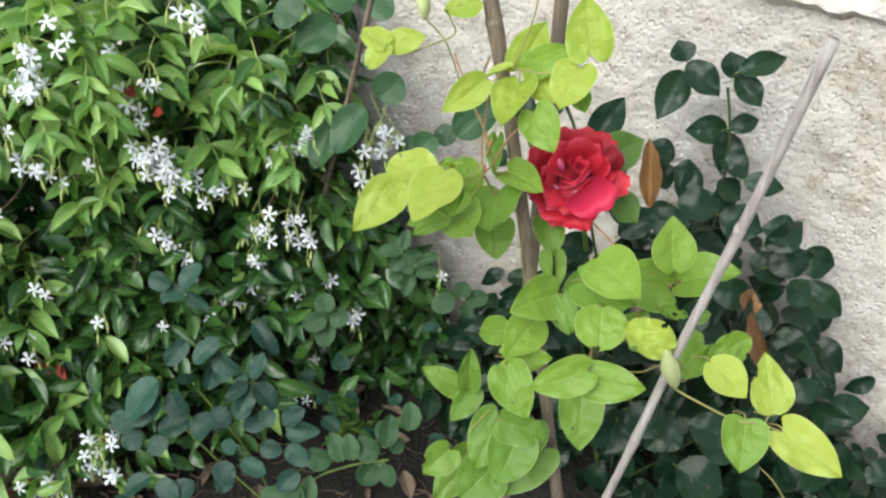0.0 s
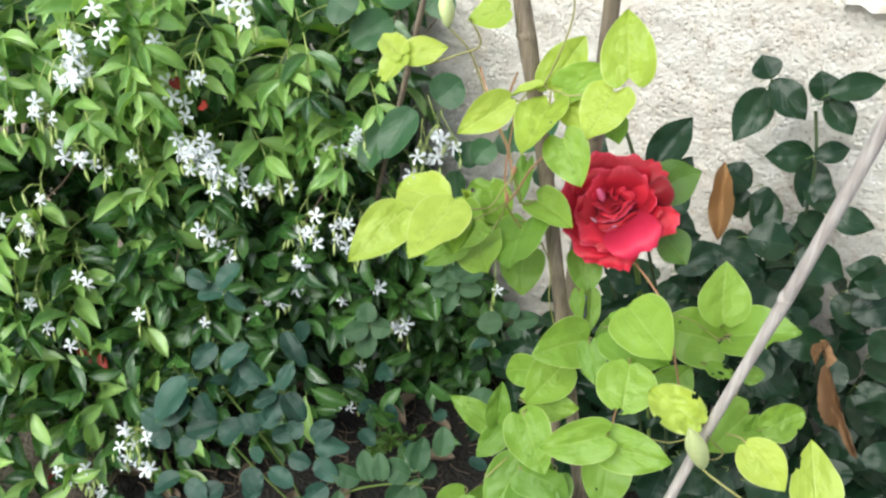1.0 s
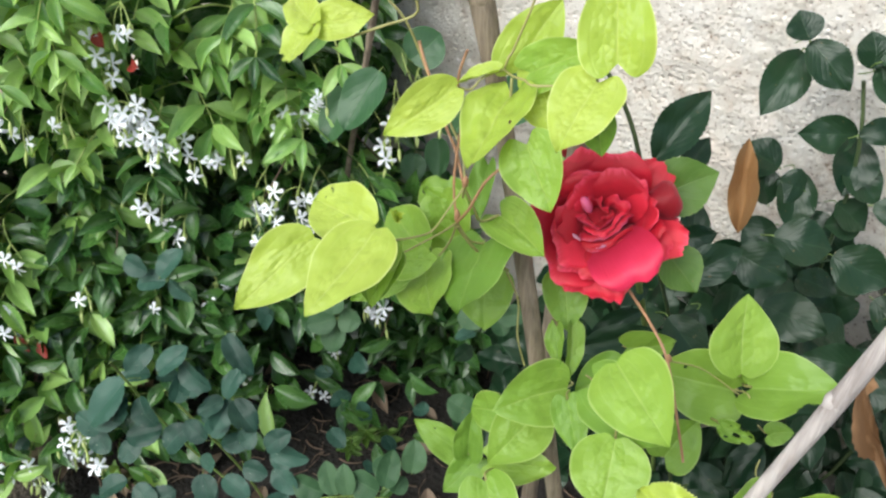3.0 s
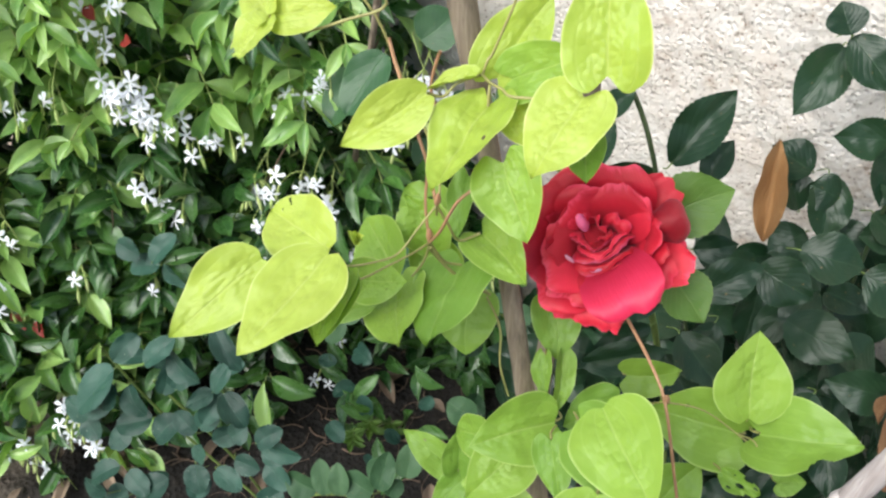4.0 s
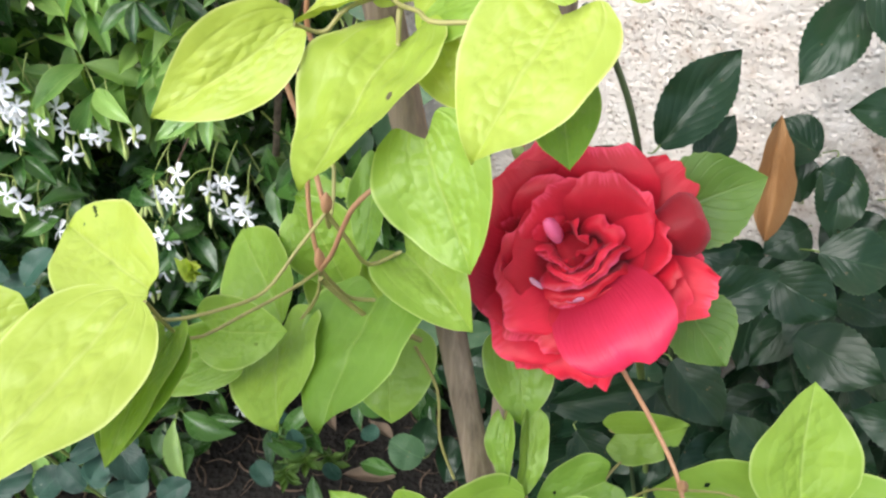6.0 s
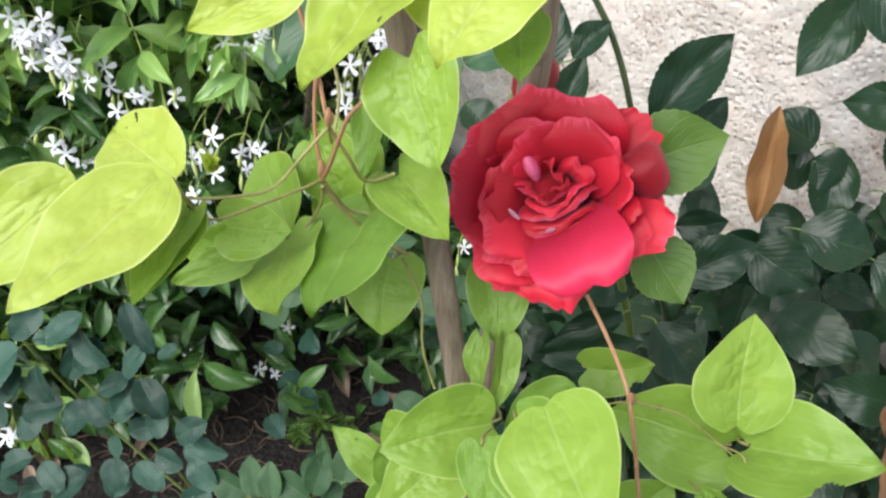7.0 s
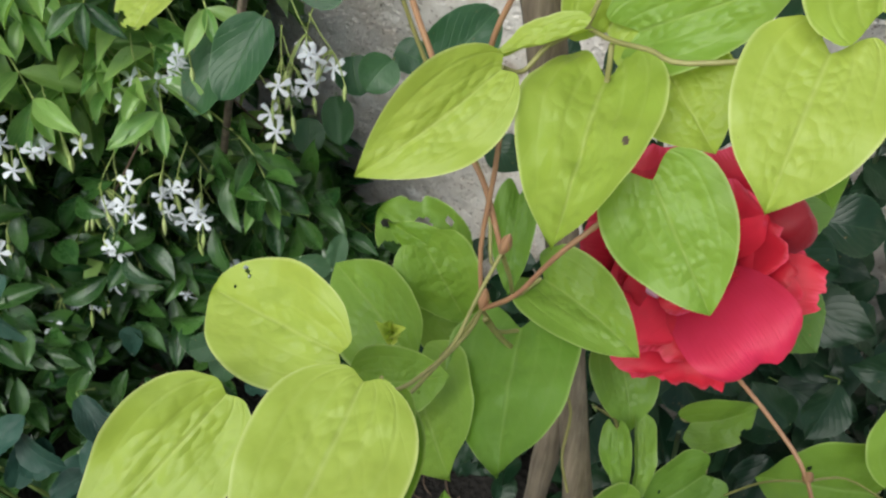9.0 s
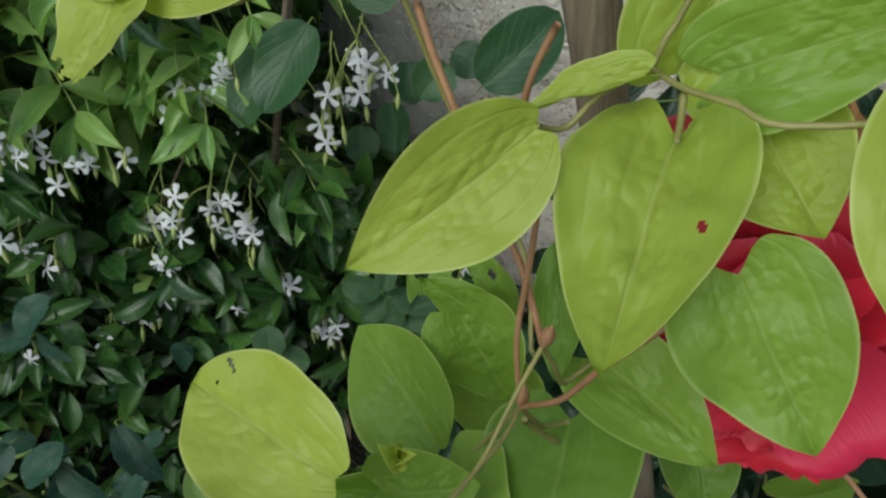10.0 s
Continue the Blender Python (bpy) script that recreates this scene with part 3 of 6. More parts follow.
def leaf(plant, kind, base, tip, width, roll=0):
    me = kind[rng.randrange(6 if len(kind) == 8 and rng.random() < 0.85 else len(kind))]
    loose = 1.0 if plant is vine else 3.2 if kind is BLUE else 1.3
    face = (FACE + loose * Vector((rng.uniform(-0.2, 0.2), rng.uniform(-0.15, 0.15), rng.uniform(-0.15, 0.15)))).normalized()
    ob = new(me.name.split(".")[0], me)
    put_under(ob, plant, frame_of(base, tip, width * 1.06, roll + rng.uniform(-8, 8), face) if not roll else frame_of(base, tip, width, roll))
    b, way = Vector(base), (Vector(tip) - Vector(base))
    drop = 0.018 if plant is vine else 0.012
    petioles.setdefault(plant.name, []).append([b + way * 0.01 + Vector((0, 0.001, 0)), b - way * 0.07 + Vector((0, drop * 0.3, -drop * 0.2)), b - way * 0.05 + Vector((rng.uniform(-0.008, 0.008), drop * 1.2, -drop))])
    return ob


def tube(points, radius, sides=6, taper=0.75):
    """A bent round stem through the points: its corners and faces."""
    pts = [Vector(p) for p in points]
    fine = []
    for i in range(len(pts) - 1):
        p0, p1, p2, p3 = pts[max(i - 1, 0)], pts[i], pts[i + 1], pts[min(i + 2, len(pts) - 1)]
        for k in range(4):
            s = k / 4
            fine.append(0.5 * (2 * p1 + (p2 - p0) * s + (2 * p0 - 5 * p1 + 4 * p2 - p3) * s * s + (3 * p1 - p0 - 3 * p2 + p3) * s ** 3))
    fine.append(pts[-1])
    verts, faces = [], []
    for i, p in enumerate(fine):
        way = (fine[min(i + 1, len(fine) - 1)] - fine[max(i - 1, 0)]).normalized()
        a = way.cross(Vector((0.31, 0.9, 0.29))).normalized()
        b = way.cross(a)
        r = radius * (1 + (taper - 1) * i / len(fine))
        for k in range(sides):
            t = 2 * math.pi * k / sides
            verts.append(p + (a * math.cos(t) + b * math.sin(t)) * r)
        if i:
            o = (i - 1) * sides
            faces += [(o + k, o + (k + 1) % sides, o + sides + (k + 1) % sides, o + sides + k) for k in range(sides)]
    faces += [tuple(range(sides)), tuple(range(len(verts) - 1, len(verts) - sides - 1, -1))]
    return verts, faces


def joined(chunks):
    verts, faces = [], []
    for v, f in chunks:
        o = len(verts)
        verts += v
        faces += [tuple(i + o for i in q) for q in f]
    return verts, faces


def stem(plant, mat, radius, *points):
    ob = new("stem", mesh_from("stem", *tube(points, radius, 8, 0.9), mat))
    return put_under(ob, plant, Matrix())


def scattered(name, meshes, poses, parent, label=""):
    """Many leaves joined into one mesh."""
    data = []
    for me in meshes:
        v = np.empty(len(me.vertices) * 3)
        me.vertices.foreach_get("co", v)
        f = np.array([p.vertices[:] for p in me.polygons])
        uv, edge = np.empty(len(me.loops) * 2), np.empty(len(me.loops) * 2)
        me.uv_layers["UVMap"].data.foreach_get("uv", uv)
        me.uv_layers["Edge"].data.foreach_get("uv", edge)
        data.append((np.c_[v.reshape(-1, 3), np.ones(len(v) // 3)], f, uv, edge))
    verts, faces, uvs, edges, o = [], [], [], [], 0
    for k, m in enumerate(poses):
        v, f, uv, edge = data[k % len(data)]
        verts.append((v @ np.array(m).T)[:, :3])
        faces.append(f + o)
        uvs.append(uv)
        edges.append(edge)
        o += len(v)
    me = bpy.data.meshes.new(name)
    me.from_pydata(np.concatenate(verts).tolist(), [], np.concatenate(faces).tolist())
    me.materials.append(meshes[0].materials[0])
    me.uv_layers.new(name="UVMap").data.foreach_set("uv", np.concatenate(uvs).astype(np.float32))
    me.uv_layers.new(name="Edge").data.foreach_set("uv", np.concatenate(edges).astype(np.float32))
    me.polygons.foreach_set("use_smooth", [True] * len(me.polygons))
    ob = tagged(new(name, me), label, kind="stuff")
    return put_under(ob, parent, Matrix())


# ---- the wall, its stone and the ground ----
WALL_N = Vector((0.5269, 0.8499, 0.0))
WALL_T = Vector((0.8499, -0.5269, 0.0))
WALL_D = 1.197


def on_wall(s, z, out=0.0):
    """A point of the wall: metres along it, height, metres in front of it."""
    return WALL_N * (WALL_D - out) + WALL_T * s + Vector((0, 0, z))


def plaster(s, z):
    big = noise.noise((s * 3.1, z * 3.1, 4.0)) * 0.012
    mid = noise.noise((s * 13, z * 13, 1.0)) * 0.0045
    lumps = noise.noise((s * 30, z * 34, 2.0)) * 0.0035 + noise.noise((s * 105, z * 110, 7.0)) * 0.0024 * (0.5 + abs(noise.noise((s * 19, z * 19, 3.0))) * 2)
    return big + mid + lumps


def grid_sheet(xs, ys, point):
    verts = [point(x, y) for y in ys for x in xs]
    n = len(xs)
    faces = [(j * n + i, j * n + i + 1, (j + 1) * n + i + 1, (j + 1) * n + i) for j in range(len(ys) - 1) for i in range(n - 1)]
    return verts, faces


def steps(a, b, fine_a, fine_b, fine, coarse):
    out = list(np.arange(a, fine_a, coarse)) + list(np.arange(fine_a, fine_b, fine)) + list(np.arange(fine_b, b + 1e-6, coarse))
    return [float(v) for v in out]


verts, faces = grid_sheet(steps(-5.0, 4.0, -0.85, 0.12, 0.0045, 0.12), steps(-0.1, 2.3, -0.02, 0.95, 0.0045, 0.15), lambda s, z: on_wall(s, z, plaster(s, z)))
back_side = [on_wall(s, z, -0.35) for s, z in ((-5.0, -0.1), (4.0, -0.1), (4.0, 2.3), (-5.0, 2.3))]
rim_start = len(verts)
verts += [on_wall(s, z, 0.0) for s, z in ((-5.0, 2.31), (4.0, 2.31))] + back_side
faces += [(rim_start, rim_start + 1, rim_start + 4, rim_start + 5), (rim_start + 2, rim_start + 3, rim_start + 4, rim_start + 5)]
wall = tagged(new("wall_north", mesh_from("wall_north", verts, faces, MAT_WALL)), "rough cream lime-plastered garden wall", "wall", kind="structure")


def wall_stone(s0, s1, z0, z1, out):
    """A pale stone that stands proud of the plaster, with a ragged lower edge."""
    verts, faces = [], []
    n, m = 40, 16
    for j in range(m + 1):
        for i in range(n + 1):
            s, f = s0 + (s1 - s0) * i / n, j / m
            low = z0 + 0.010 * noise.noise((s * 26, 3, 1)) + 0.007 * noise.noise((s * 90, 3, 1))
            left = 0.010 * noise.noise((f * 6, 9, 2)) + 0.006 * noise.noise((f * 30, 9, 2))
            z = low + (z1 - low) * f
            edge = min(1, f * 40, (i / n) * 60)
            depth = out * (1 - (1 - edge) ** 2.2) - 0.008 + 0.004 * noise.noise((s * 18, z * 18, 5)) + 0.004 * noise.noise((s * 60, z * 60, 6))
            verts.append(on_wall(s + left, z, depth))
    for j in range(m):
        for i in range(n):
            a = j * (n + 1) + i
            faces.append((a, a + 1, a + n + 2, a + n + 1))
    o = len(verts)
    for i in range(n + 1):
        v = verts[i]
        verts.append(v + WALL_N * 0.06 + Vector((0, 0, 0.006)))
    faces += [(i, o + i, o + i + 1, i + 1) for i in range(n)]
    ob = tagged(new("stone", mesh_from("stone", verts, faces, MAT_STONE, smooth=False)), "pale rough limestone block proud of the plaster")
    return put_under(ob, wall, Matrix())


# distance along the wall of the stone's near corner
S_STONE = Vector((0.392, 1.165, 0)).dot(WALL_T)
wall_stone(S_STONE - 0.01, S_STONE + 0.55, 0.799, 1.08, 0.022)


def soil(x, y):
    near = max(0.0, 1 - max(abs(x), abs(y - 1)) / 3)
    h = noise.noise((x * 4, y * 4, 3)) * 0.018 + noise.noise((x * 17, y * 17, 5)) * 0.008 + noise.noise((x * 55, y * 55, 8)) * 0.004
    return Vector((x, y, h * near - 0.004))


gx = [-400, -60, -12, -4, -2] + steps(-1.2, 1.2, -0.95, 0.9, 0.009, 0.06) + [2, 4, 12, 60, 400]
gy = [-400, -60, -12, -4, -2, -1] + steps(0.0, 2.4, 0.75, 1.55, 0.009, 0.06) + [3, 5, 12, 60, 400]
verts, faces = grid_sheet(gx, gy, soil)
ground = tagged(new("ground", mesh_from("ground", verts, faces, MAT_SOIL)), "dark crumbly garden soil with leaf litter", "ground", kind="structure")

# ---- canes ----


def cane(name, foot, top, radius, mat, label, nodes_at=()):
    foot, top = Vector(foot), Vector(top)
    ob = thing(name, label, "garden cane", "canes of the climbing frame", foot)
    way = top - foot
    n = 40
    verts, faces = [], []
    x = way.cross(Vector((0, 1, 0.1))).normalized()
    y = way.cross(x).normalized()
    for i in range(n + 1):
        f = i / n
        p = foot + way * f + x * 0.0035 * noise.noise((f * 5, radius * 900, 1)) + y * 0.0035 * noise.noise((f * 5, radius * 900, 9))
        r = radius * (1.06 - 0.12 * f) * (1 + 0.05 * noise.noise((f * 18, 2, radius * 500)))
        r *= 1 + sum(0.22 * math.exp(-(((f - a) * 60) ** 2)) for a in nodes_at)
        for k in range(12):
            t = 2 * math.pi * k / 12
            rr = r * (1 + 0.04 * noise.noise((math.cos(t) * 2, math.sin(t) * 2, f * 7)))
            verts.append(p + x * rr * math.cos(t) + y * rr * math.sin(t))
        if i:
            o = (i - 1) * 12
            faces += [(o + k, o + (k + 1) % 12, o + 12 + (k + 1) % 12, o + 12 + k) for k in range(12)]
    faces += [tuple(range(11, -1, -1)), tuple(range(n * 12, n * 12 + 12))]
    put_under(new("shaft", mesh_from("shaft", verts, faces, mat)), ob, Matrix())
    turn = Matrix((x, -y, way.normalized())).transposed().to_4x4()
    for a in nodes_at:
        ring, round_ = [], []
        for i, (h, r) in enumerate(((-0.004, 0.98), (-0.0015, 1.16), (0.0005, 1.22), (0.003, 1.1), (0.005, 0.98))):
            for k in range(12):
                t = 2 * math.pi * k / 12
                rr = radius * r * (1.06 - 0.12 * a) * (1 + 0.06 * math.sin(3 * t + a * 9))
                ring.append((rr * math.cos(t), rr * math.sin(t), h))
            if i:
                round_ += [((i - 1) * 12 + k, (i - 1) * 12 + (k + 1) % 12, i * 12 + (k + 1) % 12, i * 12 + k) for k in range(12)]
        put_under(new("knot", mesh_from("knot", ring, round_, mat)), ob, Matrix.Translation(foot + way * a) @ turn)
    disc = [(radius * 0.86 * math.cos(k * math.pi / 6), radius * 0.86 * math.sin(k * math.pi / 6), 0.0) for k in range(12)]
    put_under(tagged(new("cut_end", mesh_from("cut_end", disc, [tuple(range(12))], MAT_CANE_PALE)), "pale cut end"), ob, Matrix.Translation(top + way.normalized() * 0.002) @ turn)
    return ob


cane("cane", (0.222, 0.667, -0.01), (0.005, 0.768, 1.2), 0.0061, MAT_CANE, "brown weathered wooden cane wound with a clematis", (0.32, 0.55, 0.78))
cane("cane", (0.092, 0.790, -0.01), (0.118, 0.812, 1.15), 0.0068, MAT_CANE, "slim brown wooden cane behind the red rose", (0.5, 0.72))
cane("cane", (0.092, 0.643, -0.01), (0.239, 0.549, 1.008), 0.0038, MAT_CANE_PALE, "pale grey leaning wooden cane with cut top", (0.42, 0.63, 0.86))
cane("cane", (-0.306, 1.390, -0.01), (-0.004, 0.985, 1.1), 0.0036, MAT_CANE, "thin brown wooden cane among jasmine", (0.4, 0.65))

# ---- the plants ----
vine = thing("clematis", "lime-green young clematis climbing a wooden cane", "climbing plant", at=(0.2, 0.74, 0))
rose_bush = thing("rose_bush", "rose bush with glossy dark leaves and one red bloom", "rose", at=(0.34, 1.05, 0))
low_rose = thing("low_rose", "low rose with dull blue-green leaves over bare soil", "rose", at=(-0.3, 0.93, 0))
jasmine = thing("star_jasmine", "dense star jasmine with small white flowers", "shrub", at=(-0.4, 1.25, 0))


def flower_mesh():
    """A star jasmine flower: five blades set like a pinwheel on a short tube, 1 across, facing +z."""
    verts, faces = [], []
    for k in range(5):
        a = 2 * math.pi * k / 5
        o = len(verts)
        for i in range(5):
            r = 0.05 + 0.45 * i / 4
            wide = (0.045, 0.06, 0.10, 0.125, 0.085)[i]
            for j in range(3):
                s = (j - 1) * wide + 0.13 * (i / 4) ** 1.3
                z = 0.10 - 0.12 * (i / 4) ** 2 + (0.05 * (j - 1) * (i / 4)) + (0.02 if j == 1 else 0)
                verts.append((r * math.cos(a) - s * math.sin(a), r * math.sin(a) + s * math.cos(a), z))
        for i in range(4):
            for j in range(2):
                b = o + i * 3 + j
                faces.append((b, b + 1, b + 4, b + 3))
    tv, tf = tube([(0, 0, 0.1), (0, 0, -0.15), (0, 0.02, -0.4)], 0.055, 6, 0.6)
    return mesh_from("flower", *joined([(verts, faces), (tv, tf)]), MAT_FLOWER)


BUD = ((0, 0.10), (0.1, 0.22), (0.3, 0.34), (0.5, 0.36), (0.7, 0.27), (0.88, 0.12), (1, 0.01))
ROLLED = ((0, 0.12), (0.1, 0.24), (0.25, 0.33), (0.45, 0.385), (0.62, 0.375), (0.78, 0.32), (0.9, 0.22), (0.97, 0.12), (1, 0.01))


def bud_mesh(name, mat, fat=0.5, prof=BUD, sides=12, ribs=0.08):
    """A pointed bud, 1 long along +y."""
    verts, faces = [], []
    for i, (u, r) in enumerate(prof):
        for k in range(sides):
            t = 2 * math.pi * k / sides
            rr = r * fat * (1 + ribs * math.cos(3 * t + 2 * u))
            verts.append((rr * math.cos(t), u, rr * math.sin(t)))
        if i:
            o = (i - 1) * sides
            faces += [(o + k, o + (k + 1) % sides, o + sides + (k + 1) % sides, o + sides + k) for k in range(sides)]
    return mesh_from(name, verts, faces, mat)


FLOWER, JBUD, CBUD = flower_mesh(), bud_mesh("bud", MAT_JBUD, 0.5), bud_mesh("bud", MAT_BUD, 1.0)


def flowers(at, count):
    """A hanging cluster of jasmine flowers and tufts of buds on branching green stalks."""
    at = Vector(at)
    count = round(count * (1.6 if count > 3 else 1.2))
    root = at + Vector((rng.uniform(-0.02, 0.02), 0.028, rng.uniform(0.035, 0.055)))
    fork = at + Vector((rng.uniform(-0.006, 0.006), 0.010, 0.016))
    stalks = [[root, (root + fork) / 2 + Vector((0, -0.004, 0.002)), fork]]
    spread = 0.003 + 0.0037 * count ** 0.5 if count > 1 else 0.0
    for k in range(count):
        p = at + Vector((rng.gauss(0, spread), rng.uniform(-0.014, 0.008), rng.gauss(0, spread)))
        way = (FACE + Vector((rng.uniform(-0.6, 0.6), rng.uniform(-0.5, 0.3), rng.uniform(-0.9, 0.3)))).normalized()
        size = rng.uniform(0.019, 0.0245)
        m = Matrix.Translation(p) @ way.to_track_quat("Z", "Y").to_matrix().to_4x4() @ pose(0, 0, 0, 0, 0, rng.uniform(0, 360)) @ Matrix.Diagonal((size, size, size, 1))
        put_under(new("flower", FLOWER), jasmine, m)
        end = m @ Vector((0, 0.02, -0.4))
        stalks.append([fork, (fork + end) / 2 + Vector((0, 0, 0.004)), end])
    for k in range(rng.randrange(1, 4) + 2 * (count > 2)):
        p = at + Vector((rng.gauss(0, 0.013), rng.uniform(-0.012, 0.008), rng.gauss(-0.010, 0.010)))
        tip = p + Vector((rng.uniform(-0.005, 0.005), -0.004, -rng.uniform(0.013, 0.021)))
        put_under(new("bud", JBUD), jasmine, frame_of(p, tip, 0.012, 0, FACE, 0.012))
        stalks.append([fork, (fork + p) / 2 + Vector((0, 0, 0.006)), p])
    put_under(new("flower_stalk", mesh_from("flower_stalk", *joined([tube(p, 0.0008, 5) for p in stalks]), MAT_STALK)), jasmine, Matrix())

# clematis: leaves with their bases, tips and widths
leaf(vine, OVATE, (0.047, 0.705, 0.904), (0.012, 0.686, 0.884), 0.026, -4)
leaf(vine, BRIGHT, (0.066, 0.715, 0.909), (0.043, 0.717, 0.897), 0.008, 50)
leaf(vine, HOLED, (0.074, 0.711, 0.899), (0.059, 0.664, 0.883), 0.035, 26)
leaf(vine, BRIGHT, (0.116, 0.688, 0.923), (0.101, 0.659, 0.901), 0.034, 18)
leaf(vine, BRIGHT, (0.088, 0.716, 0.902), (0.101, 0.694, 0.889), 0.030, 1)
leaf(vine, BRIGHT, (0.075, 0.724, 0.904), (0.095, 0.747, 0.935), 0.032, 1)
leaf(vine, BRIGHT, (0.124, 0.689, 0.933), (0.119, 0.712, 0.970), 0.036, -10)
leaf(vine, LIME, (0.082, 0.720, 0.907), (0.116, 0.711, 0.929), 0.026, 1)
leaf(vine, LIME, (0.085, 0.687, 0.886), (0.101, 0.665, 0.862), 0.032, 14)
leaf(vine, GREEN, (0.118, 0.693, 0.900), (0.122, 0.671, 0.893), 0.018, 1)
leaf(vine, LIME, (0.070, 0.725, 0.808), (0.099, 0.694, 0.806), 0.029, -6)
leaf(vine, GREEN, (0.060, 0.738, 0.834), (0.058, 0.716, 0.809), 0.015, 15)
leaf(vine, OVATE, (-0.033, 0.729, 0.920), (0.000, 0.731, 0.927), 0.022, 1)
leaf(vine, BITTEN, (-0.033, 0.729, 0.920), (-0.044, 0.710, 0.906), 0.025, 34)
leaf(vine, BRIGHT, (-0.033, 0.729, 0.920), (-0.055, 0.761, 0.920), 0.020, 1)
leaf(vine, OVATE, (0.041, 0.742, 0.953), (0.012, 0.738, 0.945), 0.024, 0)
leaf(vine, SMOOTH, (-0.018, 0.650, 0.842), (-0.053, 0.616, 0.817), 0.034, 1)
leaf(vine, SMOOTH[1:2], (0.017, 0.645, 0.856), (-0.006, 0.593, 0.843), 0.039, 20)
leaf(vine, BLISTERED, (0.008, 0.667, 0.838), (-0.031, 0.694, 0.831), 0.035, 12)
leaf(vine, LIME, (0.022, 0.648, 0.840), (0.021, 0.611, 0.835), 0.016, 1)
leaf(vine, LIME, (0.016, 0.686, 0.784), (-0.012, 0.678, 0.771), 0.014, 0)
leaf(vine, LIME, (0.020, 0.692, 0.790), (-0.017, 0.696, 0.769), 0.019, 0)
# a holed leaf and its neighbour behind the tendrils
leaf(vine, RAGGED_GREEN, (0.045, 0.772, 0.766), (0.010, 0.792, 0.774), 0.033, 1)
leaf(vine, LIME, (0.030, 0.745, 0.800), (0.046, 0.735, 0.772), 0.030, 1)
leaf(vine, PALE_OVATE, (0.026, 0.712, 0.777), (-0.005, 0.755, 0.780), 0.037, -10)
leaf(vine, LIME, (0.028, 0.704, 0.781), (0.041, 0.663, 0.780), 0.041, 17)
leaf(vine, GREEN, (0.063, 0.712, 0.797), (0.055, 0.662, 0.784), 0.045, 30)
leaf(vine, GREEN, (0.063, 0.738, 0.746), (0.064, 0.715, 0.719), 0.035, 0)
leaf(vine, LIME, (0.048, 0.739, 0.761), (0.026, 0.754, 0.778), 0.031, 0)
leaf(vine, LIME, (0.043, 0.761, 0.776), (0.015, 0.771, 0.788), 0.017, 0)
leaf(vine, LIME, (0.013, 0.685, 0.801), (0.039, 0.687, 0.803), 0.023, 0)
leaf(vine, GREEN, (0.110, 0.748, 0.743), (0.117, 0.725, 0.717), 0.028, 0)
leaf(vine, PALE_HEART, (0.121, 0.698, 0.693), (0.076, 0.670, 0.694), 0.043, 1)
leaf(vine, PALE_OVATE, (0.019, 0.652, 0.838), (0.021, 0.612, 0.834), 0.026, 4)
leaf(vine, PALE_PEAR, (0.144, 0.659, 0.766), (0.173, 0.606, 0.765), 0.046, 4)
leaf(vine, GREEN, (0.137, 0.668, 0.733), (0.178, 0.625, 0.743), 0.041, 6)
leaf(vine, NIBBLED, (0.148, 0.628, 0.738), (0.144, 0.597, 0.717), 0.043, 4)
leaf(vine, RAGGED, (0.192, 0.567, 0.749), (0.158, 0.585, 0.757), 0.029, 3)
leaf(vine, GREEN, (0.240, 0.632, 0.696), (0.209, 0.600, 0.685), 0.035, 5)
leaf(vine, GREEN, (0.241, 0.620, 0.688), (0.244, 0.625, 0.705), 0.012, 8)
leaf(vine, CRINKLED, (0.248, 0.617, 0.696), (0.276, 0.628, 0.710), 0.027, 5)
leaf(vine, OVATE, (0.217, 0.550, 0.754), (0.242, 0.530, 0.737), 0.029, 8)
leaf(vine, NOTCHED, (0.260, 0.520, 0.732), (0.255, 0.552, 0.763), 0.032, 3)
leaf(vine, PALE_HEART, (0.239, 0.515, 0.731), (0.232, 0.485, 0.707), 0.035, 5)
leaf(vine, BRIGHT, (0.269, 0.515, 0.720), (0.308, 0.490, 0.700), 0.034, 5)
leaf(vine, LIME, (0.134, 0.585, 0.707), (0.089, 0.582, 0.690), 0.032, 6)
leaf(vine, LIME, (0.136, 0.588, 0.695), (0.182, 0.575, 0.699), 0.034, 4)
leaf(vine, GREEN[5:6], (0.149, 0.660, 0.607), (0.147, 0.625, 0.564), 0.043, 3)
leaf(vine, LIME, (0.075, 0.655, 0.640), (0.096, 0.625, 0.607), 0.040, 6)
leaf(vine, PALE_OVATE, (0.106, 0.705, 0.659), (0.074, 0.668, 0.641), 0.040, 4)
leaf(vine, LIME, (0.080, 0.725, 0.624), (0.052, 0.742, 0.603), 0.030, 6)
leaf(vine, GREEN, (0.036, 0.800, 0.462), (-0.010, 0.815, 0.484), 0.030, 5)
leaf(vine, GREEN, (0.045, 0.785, 0.484), (0.047, 0.800, 0.531), 0.027, 5)
leaf(vine, GREEN, (0.052, 0.790, 0.473), (0.025, 0.770, 0.442), 0.030, 5)
leaf(vine, RAGGED_GREEN, (0.217, 0.690, 0.686), (0.238, 0.680, 0.687), 0.013, 5)
leaf(vine, GREEN[5:6], (0.155, 0.722, 0.690), (0.126, 0.708, 0.677), 0.031, 3)
leaf(vine, PALE_OVATE, (0.225, 0.706, 0.718), (0.222, 0.732, 0.761), 0.043, 10)
leaf(vine, GREEN[7:8], (0.233, 0.704, 0.708), (0.278, 0.689, 0.734), 0.045, -35)
